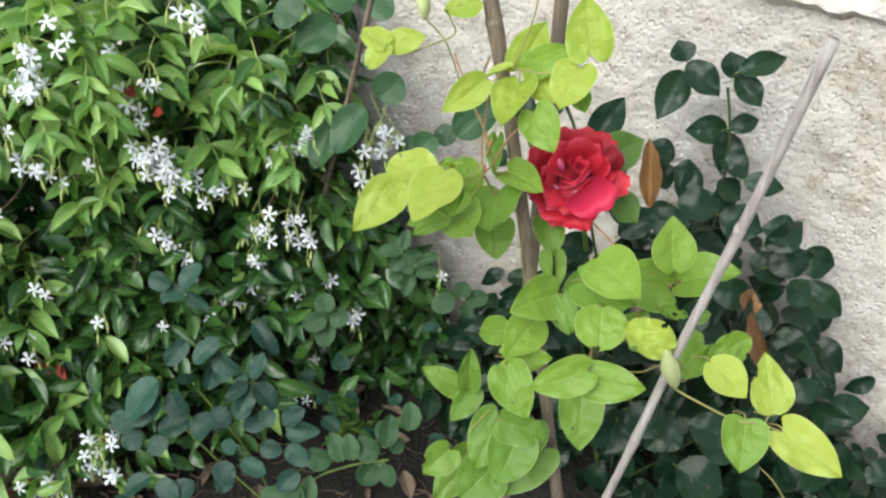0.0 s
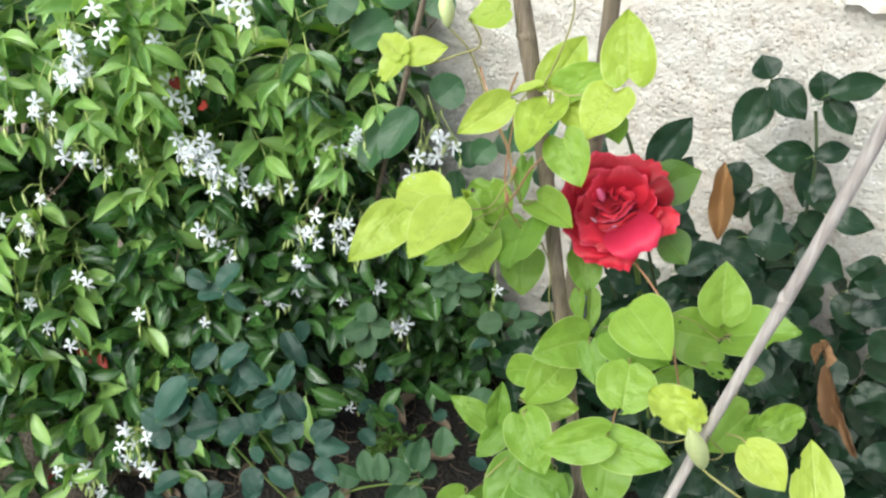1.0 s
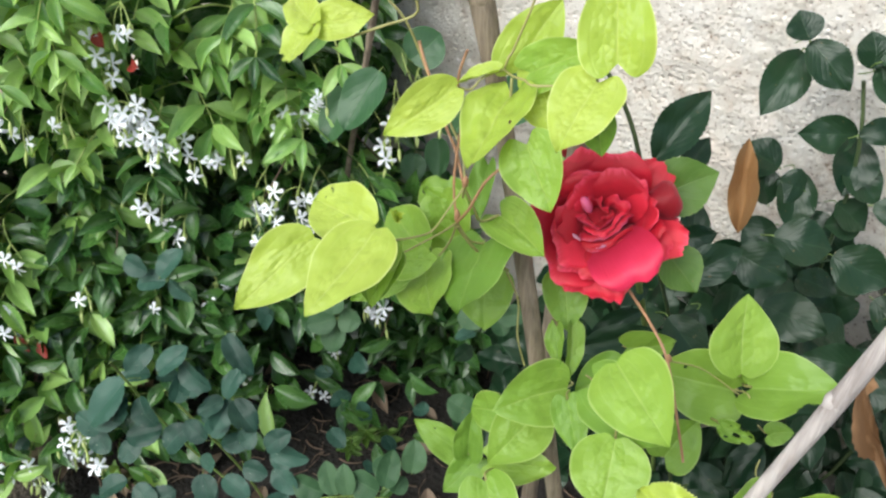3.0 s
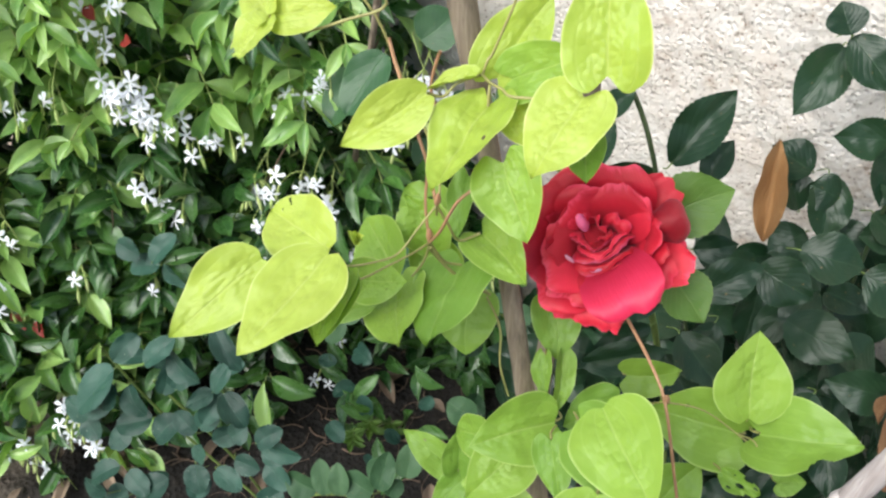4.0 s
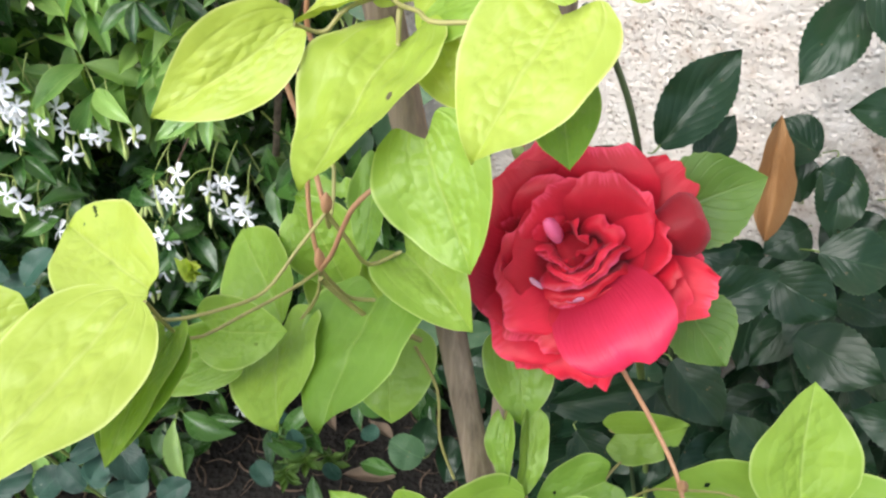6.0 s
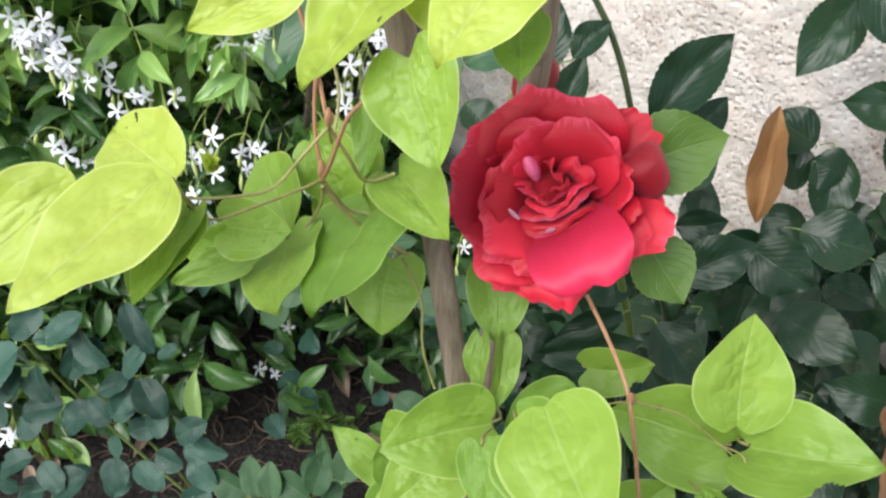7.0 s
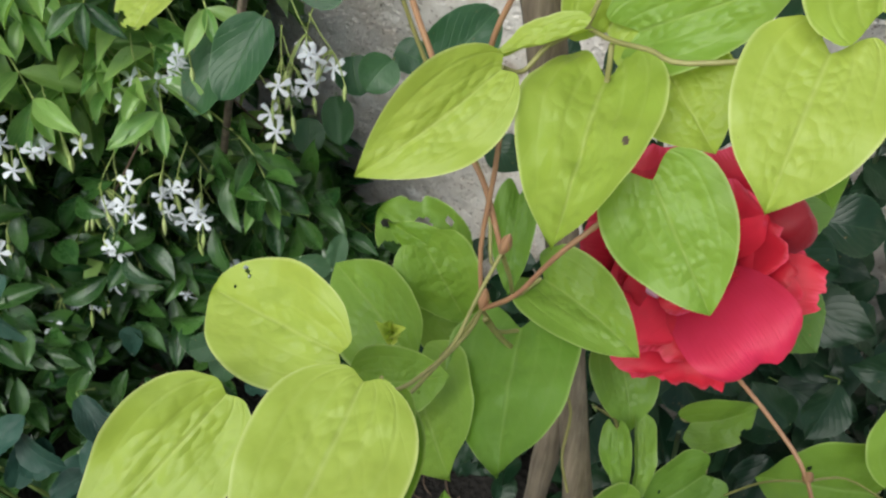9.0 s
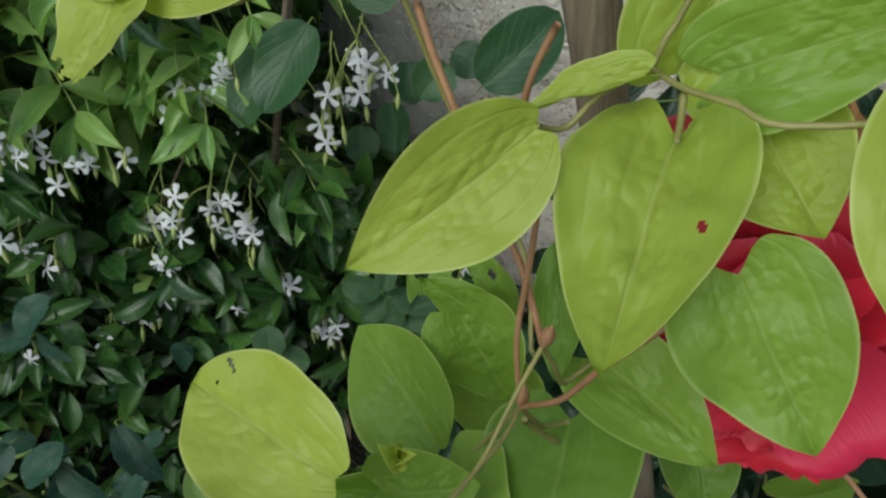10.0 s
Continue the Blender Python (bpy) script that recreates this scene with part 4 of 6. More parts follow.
leaf(vine, GREEN, (0.226, 0.714, 0.692), (0.173, 0.718, 0.697), 0.048, 0)
leaf(vine, GREEN[7:8], (0.161, 0.763, 0.668), (0.195, 0.769, 0.674), 0.026, 0)
leaf(vine, GREEN, (0.110, 0.721, 0.724), (0.114, 0.701, 0.702), 0.013, 30)
leaf(vine, GREEN, (0.120, 0.727, 0.719), (0.120, 0.705, 0.694), 0.015, -30)
leaf(vine, GREEN, (0.121, 0.690, 0.685), (0.132, 0.673, 0.666), 0.019, 20)
leaf(vine, GREEN, (0.189, 0.688, 0.648), (0.208, 0.703, 0.672), 0.033, 0)
leaf(vine, LIME, (0.076, 0.678, 0.631), (0.120, 0.681, 0.630), 0.030, 1)
leaf(vine, GREEN, (0.121, 0.672, 0.712), (0.131, 0.651, 0.689), 0.021, 0)
leaf(vine, GREEN, (0.253, 0.705, 0.664), (0.269, 0.707, 0.667), 0.015, 0)
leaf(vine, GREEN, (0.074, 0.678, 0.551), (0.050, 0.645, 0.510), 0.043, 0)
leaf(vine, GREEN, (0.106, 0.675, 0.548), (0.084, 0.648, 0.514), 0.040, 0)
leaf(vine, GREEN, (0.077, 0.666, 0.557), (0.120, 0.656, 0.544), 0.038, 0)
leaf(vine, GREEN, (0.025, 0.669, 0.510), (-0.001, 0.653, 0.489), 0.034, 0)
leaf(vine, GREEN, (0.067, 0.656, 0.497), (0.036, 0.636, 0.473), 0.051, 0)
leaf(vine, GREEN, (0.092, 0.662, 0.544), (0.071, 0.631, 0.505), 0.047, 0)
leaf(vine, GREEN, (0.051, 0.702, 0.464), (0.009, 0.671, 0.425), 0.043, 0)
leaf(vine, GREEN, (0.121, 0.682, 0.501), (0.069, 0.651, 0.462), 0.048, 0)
# clematis stems, petioles and tendrils
stem(vine, MAT_VINE_RED, 0.0009, (0.022, 0.735, 0.912), (0.025, 0.732, 0.903), (0.029, 0.728, 0.894), (0.039, 0.718, 0.872), (0.046, 0.708, 0.863), (0.052, 0.700, 0.845))
stem(vine, MAT_VINE_RED, 0.0008, (0.050, 0.720, 0.917), (0.046, 0.722, 0.904), (0.045, 0.722, 0.894), (0.049, 0.716, 0.885), (0.048, 0.706, 0.871), (0.046, 0.702, 0.845), (0.048, 0.700, 0.820))
stem(vine, MAT_VINE, 0.0006, (0.052, 0.700, 0.845), (0.046, 0.690, 0.839), (0.039, 0.676, 0.833), (0.032, 0.662, 0.839), (0.023, 0.650, 0.846), (0.010, 0.655, 0.842))
stem(vine, MAT_VINE, 0.0006, (0.048, 0.700, 0.820), (0.044, 0.688, 0.824), (0.034, 0.672, 0.827), (0.024, 0.655, 0.833), (0.021, 0.646, 0.857))
stem(vine, MAT_VINE_RED, 0.0008, (0.048, 0.700, 0.820), (0.056, 0.690, 0.838), (0.062, 0.686, 0.854), (0.068, 0.684, 0.866), (0.086, 0.688, 0.884))
stem(vine, MAT_VINE, 0.0008, (0.052, 0.700, 0.845), (0.056, 0.706, 0.829), (0.060, 0.714, 0.811), (0.069, 0.724, 0.809))
stem(vine, MAT_VINE, 0.0008, (0.048, 0.700, 0.820), (0.051, 0.702, 0.812), (0.055, 0.706, 0.802), (0.062, 0.711, 0.797))
stem(vine, MAT_VINE, 0.0007, (0.048, 0.700, 0.820), (0.043, 0.706, 0.800), (0.033, 0.705, 0.783), (0.028, 0.704, 0.782))
stem(vine, MAT_VINE_RED, 0.0007, (0.052, 0.700, 0.845), (0.050, 0.702, 0.852), (0.048, 0.706, 0.855))
stem(vine, MAT_VINE, 0.0007, (0.069, 0.721, 0.907), (0.074, 0.712, 0.909), (0.081, 0.702, 0.913), (0.088, 0.694, 0.915), (0.116, 0.689, 0.922))
stem(vine, MAT_VINE, 0.0007, (0.069, 0.721, 0.907), (0.071, 0.722, 0.914), (0.074, 0.724, 0.920), (0.085, 0.728, 0.960), (0.078, 0.735, 1.010))
stem(vine, MAT_VINE, 0.0008, (0.074, 0.712, 0.908), (0.074, 0.710, 0.904), (0.074, 0.709, 0.899))
stem(vine, MAT_VINE, 0.0007, (0.069, 0.721, 0.907), (0.059, 0.715, 0.905), (0.053, 0.712, 0.899), (0.047, 0.706, 0.904))
stem(vine, MAT_VINE, 0.0008, (-0.033, 0.729, 0.920), (-0.019, 0.728, 0.914), (0.005, 0.730, 0.922), (0.022, 0.735, 0.929), (0.014, 0.735, 0.948))
stem(vine, MAT_VINE, 0.0007, (-0.003, 0.742, 0.938), (0.014, 0.742, 0.919), (0.028, 0.740, 0.882), (0.047, 0.725, 0.850), (0.050, 0.708, 0.833), (0.052, 0.700, 0.845))
stem(vine, MAT_VINE_RED, .00095, (0.153, 0.741, 0.744), (0.167, 0.716, 0.741), (0.178, 0.696, 0.732), (0.189, 0.676, 0.699), (0.196, 0.666, 0.675))
stem(vine, MAT_VINE, .0005, (0.178, 0.696, 0.732), (0.201, 0.706, 0.718), (0.224, 0.706, 0.701), (0.229, 0.701, 0.702))
stem(vine, MAT_VINE, .0005, (0.224, 0.706, 0.702), (0.230, 0.696, 0.711), (0.233, 0.696, 0.697), (0.226, 0.696, 0.698))
stem(vine, MAT_VINE, .0005, (0.178, 0.696, 0.732), (0.169, 0.706, 0.713), (0.161, 0.716, 0.681))
stem(vine, MAT_VINE, .0006, (0.077, 0.706, 0.781), (0.085, 0.706, 0.758), (0.086, 0.706, 0.727), (0.092, 0.706, 0.700))
stem(vine, MAT_VINE, .0009, (0.194, 0.560, 0.724), (0.196, 0.552, 0.723), (0.212, 0.535, 0.725), (0.231, 0.515, 0.730), (0.249, 0.512, 0.729), (0.269, 0.515, 0.718))
stem(vine, MAT_VINE, .0006, (0.252, 0.512, 0.730), (0.258, 0.520, 0.730), (0.264, 0.520, 0.732))
stem(vine, MAT_VINE, .0006, (0.188, 0.570, 0.732), (0.183, 0.575, 0.722), (0.176, 0.588, 0.704), (0.157, 0.600, 0.694), (0.143, 0.592, 0.696))
stem(vine, MAT_VINE, .0005, (0.195, 0.560, 0.746), (0.206, 0.570, 0.727), (0.213, 0.575, 0.715), (0.208, 0.570, 0.713), (0.198, 0.560, 0.725))
stem(vine, MAT_VINE_RED, .0008, (0.141, 0.590, 0.696), (0.141, 0.610, 0.696), (0.145, 0.630, 0.692), (0.149, 0.635, 0.719))
stem(vine, MAT_VINE, .0005, (0.237, 0.660, 0.695), (0.234, 0.650, 0.694), (0.238, 0.632, 0.698))
stem(vine, MAT_VINE, .0005, (0.253, 0.500, 0.696), (0.263, 0.495, 0.688), (0.267, 0.480, 0.687))
stem(vine, MAT_VINE, .0008, (0.045, 0.666, 0.543), (0.063, 0.666, 0.574))
stem(vine, MAT_VINE, .00105, (0.077, 0.716, 0.773), (0.060, 0.706, 0.794), (0.049, 0.696, 0.820))
leaf(jasmine, SHOOTS, (-0.249, 1.004, 0.248), (-0.227, 0.958, 0.193), 0.021, 0)
leaf(jasmine, LANCES, (-0.238, 1.004, 0.259), (-0.179, 0.996, 0.249), 0.025, 0)
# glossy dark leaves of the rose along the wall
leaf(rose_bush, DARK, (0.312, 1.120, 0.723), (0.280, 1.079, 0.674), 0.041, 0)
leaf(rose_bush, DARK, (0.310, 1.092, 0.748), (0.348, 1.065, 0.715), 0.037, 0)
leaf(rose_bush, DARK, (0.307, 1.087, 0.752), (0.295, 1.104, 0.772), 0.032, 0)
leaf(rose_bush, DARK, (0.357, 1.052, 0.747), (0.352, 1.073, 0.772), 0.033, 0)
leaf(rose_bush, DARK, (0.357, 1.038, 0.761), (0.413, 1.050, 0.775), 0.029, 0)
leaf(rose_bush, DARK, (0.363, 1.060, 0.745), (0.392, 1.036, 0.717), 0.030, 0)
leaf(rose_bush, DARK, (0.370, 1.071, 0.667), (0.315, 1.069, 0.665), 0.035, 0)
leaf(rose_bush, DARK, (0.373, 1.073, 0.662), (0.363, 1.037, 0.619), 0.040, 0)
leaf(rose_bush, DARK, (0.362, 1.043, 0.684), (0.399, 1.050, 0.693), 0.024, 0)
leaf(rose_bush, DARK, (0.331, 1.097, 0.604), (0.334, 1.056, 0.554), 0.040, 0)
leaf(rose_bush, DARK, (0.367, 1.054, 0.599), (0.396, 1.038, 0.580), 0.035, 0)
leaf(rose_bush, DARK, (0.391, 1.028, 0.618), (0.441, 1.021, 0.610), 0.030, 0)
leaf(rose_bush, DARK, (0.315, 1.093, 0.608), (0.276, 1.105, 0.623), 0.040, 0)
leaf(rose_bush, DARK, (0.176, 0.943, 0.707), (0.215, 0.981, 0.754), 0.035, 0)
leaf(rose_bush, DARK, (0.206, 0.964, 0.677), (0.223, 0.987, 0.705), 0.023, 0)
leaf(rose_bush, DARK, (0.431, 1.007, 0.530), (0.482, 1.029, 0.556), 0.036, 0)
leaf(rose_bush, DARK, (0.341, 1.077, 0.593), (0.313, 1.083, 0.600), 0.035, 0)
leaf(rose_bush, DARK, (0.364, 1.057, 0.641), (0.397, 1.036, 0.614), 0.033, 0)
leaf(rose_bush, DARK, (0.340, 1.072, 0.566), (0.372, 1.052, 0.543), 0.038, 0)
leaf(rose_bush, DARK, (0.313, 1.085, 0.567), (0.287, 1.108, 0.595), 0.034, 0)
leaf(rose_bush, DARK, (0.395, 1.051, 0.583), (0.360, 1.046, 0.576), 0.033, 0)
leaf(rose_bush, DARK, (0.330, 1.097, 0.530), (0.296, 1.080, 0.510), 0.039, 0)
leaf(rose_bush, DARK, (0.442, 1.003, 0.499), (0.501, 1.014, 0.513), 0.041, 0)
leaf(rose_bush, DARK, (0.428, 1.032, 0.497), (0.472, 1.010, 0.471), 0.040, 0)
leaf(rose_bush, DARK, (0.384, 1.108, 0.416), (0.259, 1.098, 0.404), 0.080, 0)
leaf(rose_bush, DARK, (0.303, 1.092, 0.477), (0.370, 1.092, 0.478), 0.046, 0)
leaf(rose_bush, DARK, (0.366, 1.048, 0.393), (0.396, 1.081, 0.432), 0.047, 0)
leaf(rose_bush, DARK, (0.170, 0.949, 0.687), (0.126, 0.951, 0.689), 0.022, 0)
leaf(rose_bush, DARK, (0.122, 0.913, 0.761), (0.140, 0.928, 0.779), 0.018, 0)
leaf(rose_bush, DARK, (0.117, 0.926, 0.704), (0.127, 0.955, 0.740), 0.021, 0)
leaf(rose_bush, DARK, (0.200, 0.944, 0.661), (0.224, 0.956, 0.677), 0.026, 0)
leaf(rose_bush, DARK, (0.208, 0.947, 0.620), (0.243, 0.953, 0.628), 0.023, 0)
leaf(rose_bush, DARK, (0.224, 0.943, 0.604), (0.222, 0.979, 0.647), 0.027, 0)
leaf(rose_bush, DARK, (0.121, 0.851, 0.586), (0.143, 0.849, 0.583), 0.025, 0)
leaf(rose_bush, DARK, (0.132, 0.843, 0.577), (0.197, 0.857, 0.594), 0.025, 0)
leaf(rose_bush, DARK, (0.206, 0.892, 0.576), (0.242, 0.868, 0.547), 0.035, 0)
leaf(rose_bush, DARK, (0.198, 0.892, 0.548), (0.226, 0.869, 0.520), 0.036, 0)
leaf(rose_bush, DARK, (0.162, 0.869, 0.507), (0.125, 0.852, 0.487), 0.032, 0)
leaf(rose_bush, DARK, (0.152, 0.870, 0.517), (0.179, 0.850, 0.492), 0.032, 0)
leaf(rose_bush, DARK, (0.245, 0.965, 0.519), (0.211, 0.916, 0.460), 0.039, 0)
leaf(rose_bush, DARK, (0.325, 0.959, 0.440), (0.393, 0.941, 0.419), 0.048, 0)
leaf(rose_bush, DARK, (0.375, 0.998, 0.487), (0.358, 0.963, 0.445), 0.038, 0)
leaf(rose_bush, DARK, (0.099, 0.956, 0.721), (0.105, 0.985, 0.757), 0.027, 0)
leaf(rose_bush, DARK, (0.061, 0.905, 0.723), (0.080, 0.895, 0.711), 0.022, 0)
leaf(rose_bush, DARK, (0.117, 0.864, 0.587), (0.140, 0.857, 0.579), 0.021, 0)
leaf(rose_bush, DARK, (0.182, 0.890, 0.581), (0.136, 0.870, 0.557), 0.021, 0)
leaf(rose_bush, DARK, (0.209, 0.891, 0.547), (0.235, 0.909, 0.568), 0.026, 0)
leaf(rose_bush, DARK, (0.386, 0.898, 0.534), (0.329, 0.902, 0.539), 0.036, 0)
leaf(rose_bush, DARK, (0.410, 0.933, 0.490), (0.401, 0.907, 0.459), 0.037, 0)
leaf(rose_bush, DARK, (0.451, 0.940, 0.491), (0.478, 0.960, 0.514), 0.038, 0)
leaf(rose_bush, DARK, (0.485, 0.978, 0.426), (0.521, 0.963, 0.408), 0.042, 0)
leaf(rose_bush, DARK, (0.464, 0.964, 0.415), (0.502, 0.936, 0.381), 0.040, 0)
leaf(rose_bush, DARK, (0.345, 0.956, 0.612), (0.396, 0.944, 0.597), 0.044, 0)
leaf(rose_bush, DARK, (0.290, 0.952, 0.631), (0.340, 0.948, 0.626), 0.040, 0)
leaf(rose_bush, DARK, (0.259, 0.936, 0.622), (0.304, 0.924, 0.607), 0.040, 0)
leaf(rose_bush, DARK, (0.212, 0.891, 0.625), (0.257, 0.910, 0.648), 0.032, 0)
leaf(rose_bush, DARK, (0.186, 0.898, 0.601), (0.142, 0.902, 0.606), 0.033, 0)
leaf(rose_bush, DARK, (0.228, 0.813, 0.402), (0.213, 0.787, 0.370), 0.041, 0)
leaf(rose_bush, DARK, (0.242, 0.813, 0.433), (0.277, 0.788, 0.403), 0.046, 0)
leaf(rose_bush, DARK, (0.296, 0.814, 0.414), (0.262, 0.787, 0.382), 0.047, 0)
leaf(rose_bush, DARK, (0.322, 0.826, 0.387), (0.381, 0.814, 0.374), 0.043, 0)
leaf(rose_bush, DARK, (0.324, 0.893, 0.528), (0.303, 0.867, 0.497), 0.035, 0)
leaf(rose_bush, DARK, (0.274, 0.851, 0.540), (0.247, 0.869, 0.561), 0.028, 0)
leaf(rose_bush, DARK, (0.402, 0.834, 0.342), (0.328, 0.846, 0.356), 0.060, 0)
leaf(rose_bush, DARK, (0.330, 0.851, 0.276), (0.391, 0.829, 0.249), 0.063, 0)
leaf(rose_bush, DARK, (0.497, 1.014, 0.465), (0.552, 0.986, 0.431), 0.043, 0)
leaf(rose_bush, DARK, (0.556, 1.031, 0.415), (0.500, 1.009, 0.388), 0.045, 0)
leaf(rose_bush, DARK, (0.471, 1.016, 0.538), (0.426, 1.024, 0.548), 0.041, 0)
leaf(rose_bush, DARK, (0.490, 1.024, 0.505), (0.536, 1.016, 0.495), 0.043, 0)
leaf(rose_bush, DARK, (0.521, 0.995, 0.381), (0.569, 0.966, 0.346), 0.045, 0)
leaf(rose_bush, DARK, (0.254, 0.854, 0.374), (0.226, 0.826, 0.341), 0.045, 0)
leaf(rose_bush, DARK, (0.270, 0.849, 0.361), (0.314, 0.832, 0.340), 0.046, 0)
leaf(rose_bush, MID, (0.160, 0.788, 0.781), (0.202, 0.8025, 0.799), 0.036, 0)
leaf(rose_bush, MID, (0.173, 0.773, 0.756), (0.197, 0.756, 0.735), 0.030, 0)
# blue-green leaves of the low roses
leaf(low_rose, BLUE, (-0.368, 0.903, 0.362), (-0.406, 0.868, 0.320), 0.044, 0)
leaf(low_rose, BLUE, (-0.351, 0.895, 0.348), (-0.326, 0.876, 0.324), 0.033, 0)
leaf(low_rose, BLUE, (-0.282, 0.893, 0.424), (-0.246, 0.877, 0.404), 0.026, 0)
leaf(low_rose, BLUE, (-0.275, 0.874, 0.390), (-0.265, 0.896, 0.418), 0.024, 0)
leaf(low_rose, BLUE, (-0.232, 0.875, 0.397), (-0.216, 0.896, 0.423), 0.023, 0)
leaf(low_rose, BLUE, (-0.244, 0.891, 0.370), (-0.272, 0.879, 0.354), 0.022, 0)
leaf(low_rose, BLUE, (-0.240, 0.897, 0.365), (-0.256, 0.873, 0.336), 0.024, 0)
leaf(low_rose, BLUE, (-0.235, 0.895, 0.366), (-0.205, 0.875, 0.342), 0.028, 0)
leaf(low_rose, BLUE, (-0.282, 0.878, 0.244), (-0.281, 0.892, 0.262), 0.028, 0)
leaf(low_rose, BLUE, (-0.303, 0.896, 0.208), (-0.292, 0.874, 0.181), 0.030, 0)
leaf(low_rose, BLUE, (-0.272, 0.891, 0.215), (-0.237, 0.879, 0.200), 0.024, 0)
leaf(low_rose, BLUE, (-0.373, 0.893, 0.260), (-0.394, 0.877, 0.240), 0.026, 0)
leaf(low_rose, BLUE, (-0.200, 0.878, 0.309), (-0.172, 0.892, 0.326), 0.024, 0)
leaf(low_rose, BLUE, (-0.199, 0.887, 0.295), (-0.152, 0.883, 0.291), 0.025, 0)
leaf(low_rose, BLUE, (-0.226, 0.890, 0.308), (-0.255, 0.880, 0.296), 0.024, 0)
leaf(low_rose, BLUE, (-0.203, 0.893, 0.248), (-0.172, 0.877, 0.228), 0.027, 0)
leaf(low_rose, BLUE, (-0.225, 0.897, 0.472), (-0.192, 0.873, 0.443), 0.021, 0)
leaf(low_rose, BLUE, (-0.314, 0.895, 0.441), (-0.339, 0.875, 0.417), 0.023, 0)
leaf(low_rose, BLUE, (-0.302, 0.875, 0.423), (-0.270, 0.895, 0.448), 0.023, 0)
leaf(low_rose, BLUE, (-0.411, 0.894, 0.171), (-0.448, 0.876, 0.149), 0.027, 0)
leaf(low_rose, BLUE, (-0.402, 0.893, 0.163), (-0.369, 0.878, 0.145), 0.027, 0)
leaf(low_rose, BLUE, (-0.193, 0.894, 0.192), (-0.222, 0.876, 0.171), 0.028, 0)
leaf(low_rose, BLUE, (-0.391, 1.004, 0.457), (-0.362, 0.996, 0.448), 0.025, 0)
leaf(low_rose, BLUE, (-0.343, 0.989, 0.451), (-0.318, 1.011, 0.477), 0.025, 0)
leaf(low_rose, BLUE, (-0.346, 1.003, 0.431), (-0.381, 0.997, 0.425), 0.025, 0)
leaf(low_rose, BLUE, (-0.344, 1.006, 0.429), (-0.312, 0.994, 0.414), 0.023, 0)
leaf(low_rose, BLUE, (-0.325, 0.875, 0.283), (-0.298, 0.895, 0.307), 0.030, 0)
leaf(low_rose, BLUE, (-0.264, 0.876, 0.323), (-0.243, 0.894, 0.346), 0.025, 0)
leaf(low_rose, BLUE, (-0.273, 0.879, 0.306), (-0.299, 0.891, 0.322), 0.024, 0)
leaf(low_rose, BLUE, (-0.417, 0.892, 0.102), (-0.450, 0.878, 0.085), 0.038, 0)
leaf(low_rose, BLUE, (-0.386, 0.873, 0.132), (-0.348, 0.897, 0.160), 0.036, 0)
leaf(low_rose, BLUE, (-0.412, 0.896, 0.070), (-0.392, 0.874, 0.043), 0.038, 0)
leaf(low_rose, BLUE, (-0.231, 0.880, 0.309), (-0.213, 0.890, 0.321), 0.024, 0)
leaf(low_rose, BLUE, (-0.239, 0.887, 0.252), (-0.208, 0.883, 0.247), 0.025, 0)
leaf(low_rose, BLUE, (-0.199, 0.887, 0.289), (-0.166, 0.883, 0.285), 0.027, 0)
leaf(low_rose, BLUE, (-0.299, 0.897, 0.192), (-0.302, 0.874, 0.164), 0.028, 0)
leaf(low_rose, BLUE, (-0.409, 0.875, 0.309), (-0.371, 0.896, 0.334), 0.032, 0)
leaf(low_rose, BLUE, (-0.426, 0.892, 0.269), (-0.406, 0.878, 0.252), 0.027, 0)
leaf(low_rose, BLUE, (-0.438, 0.881, 0.118), (-0.472, 0.889, 0.127), 0.032, 0)
leaf(low_rose, BLUE, (-0.408, 0.880, 0.292), (-0.439, 0.891, 0.305), 0.031, 0)
leaf(low_rose, BLUE, (-0.381, 0.876, 0.324), (-0.367, 0.894, 0.346), 0.027, 0)
leaf(low_rose, BLUE, (-0.332, 0.891, 0.299), (-0.376, 0.880, 0.286), 0.030, 0)
leaf(low_rose, BLUE, (-0.291, 0.872, 0.380), (-0.281, 0.899, 0.412), 0.022, 0)
leaf(low_rose, BLUE, (-0.465, 0.891, 0.053), (-0.421, 0.879, 0.040), 0.034, 0)
leaf(low_rose, BLUE, (-0.524, 0.872, 0.014), (-0.506, 0.899, 0.047), 0.038, 0)
leaf(low_rose, SAGE, (-0.195, 0.878, 0.130), (-0.252, 0.892, 0.148), 0.037, 0)
leaf(low_rose, SAGE, (-0.190, 0.872, 0.149), (-0.209, 0.898, 0.181), 0.027, 0)
leaf(low_rose, SAGE, (-0.183, 0.872, 0.146), (-0.178, 0.899, 0.179), 0.024, 0)
leaf(low_rose, SAGE, (-0.216, 0.891, 0.077), (-0.244, 0.879, 0.063), 0.032, 0)
leaf(low_rose, SAGE, (-0.073, 0.880, 0.251), (-0.110, 0.890, 0.262), 0.033, 0)
leaf(low_rose, SAGE, (-0.062, 0.871, 0.277), (-0.056, 0.900, 0.311), 0.025, 0)
leaf(low_rose, SAGE, (-0.081, 0.895, 0.213), (-0.100, 0.875, 0.189), 0.034, 0)
leaf(low_rose, SAGE, (-0.053, 0.878, 0.257), (-0.043, 0.892, 0.273), 0.021, 0)
leaf(low_rose, SAGE, (-0.067, 0.895, 0.212), (-0.056, 0.875, 0.188), 0.025, 0)
leaf(low_rose, SAGE, (0.029, 0.946, 0.335), (-0.003, 0.954, 0.344), 0.030, 0)
leaf(low_rose, SAGE, (-0.055, 0.887, 0.295), (-0.078, 0.883, 0.290), 0.031, 0)
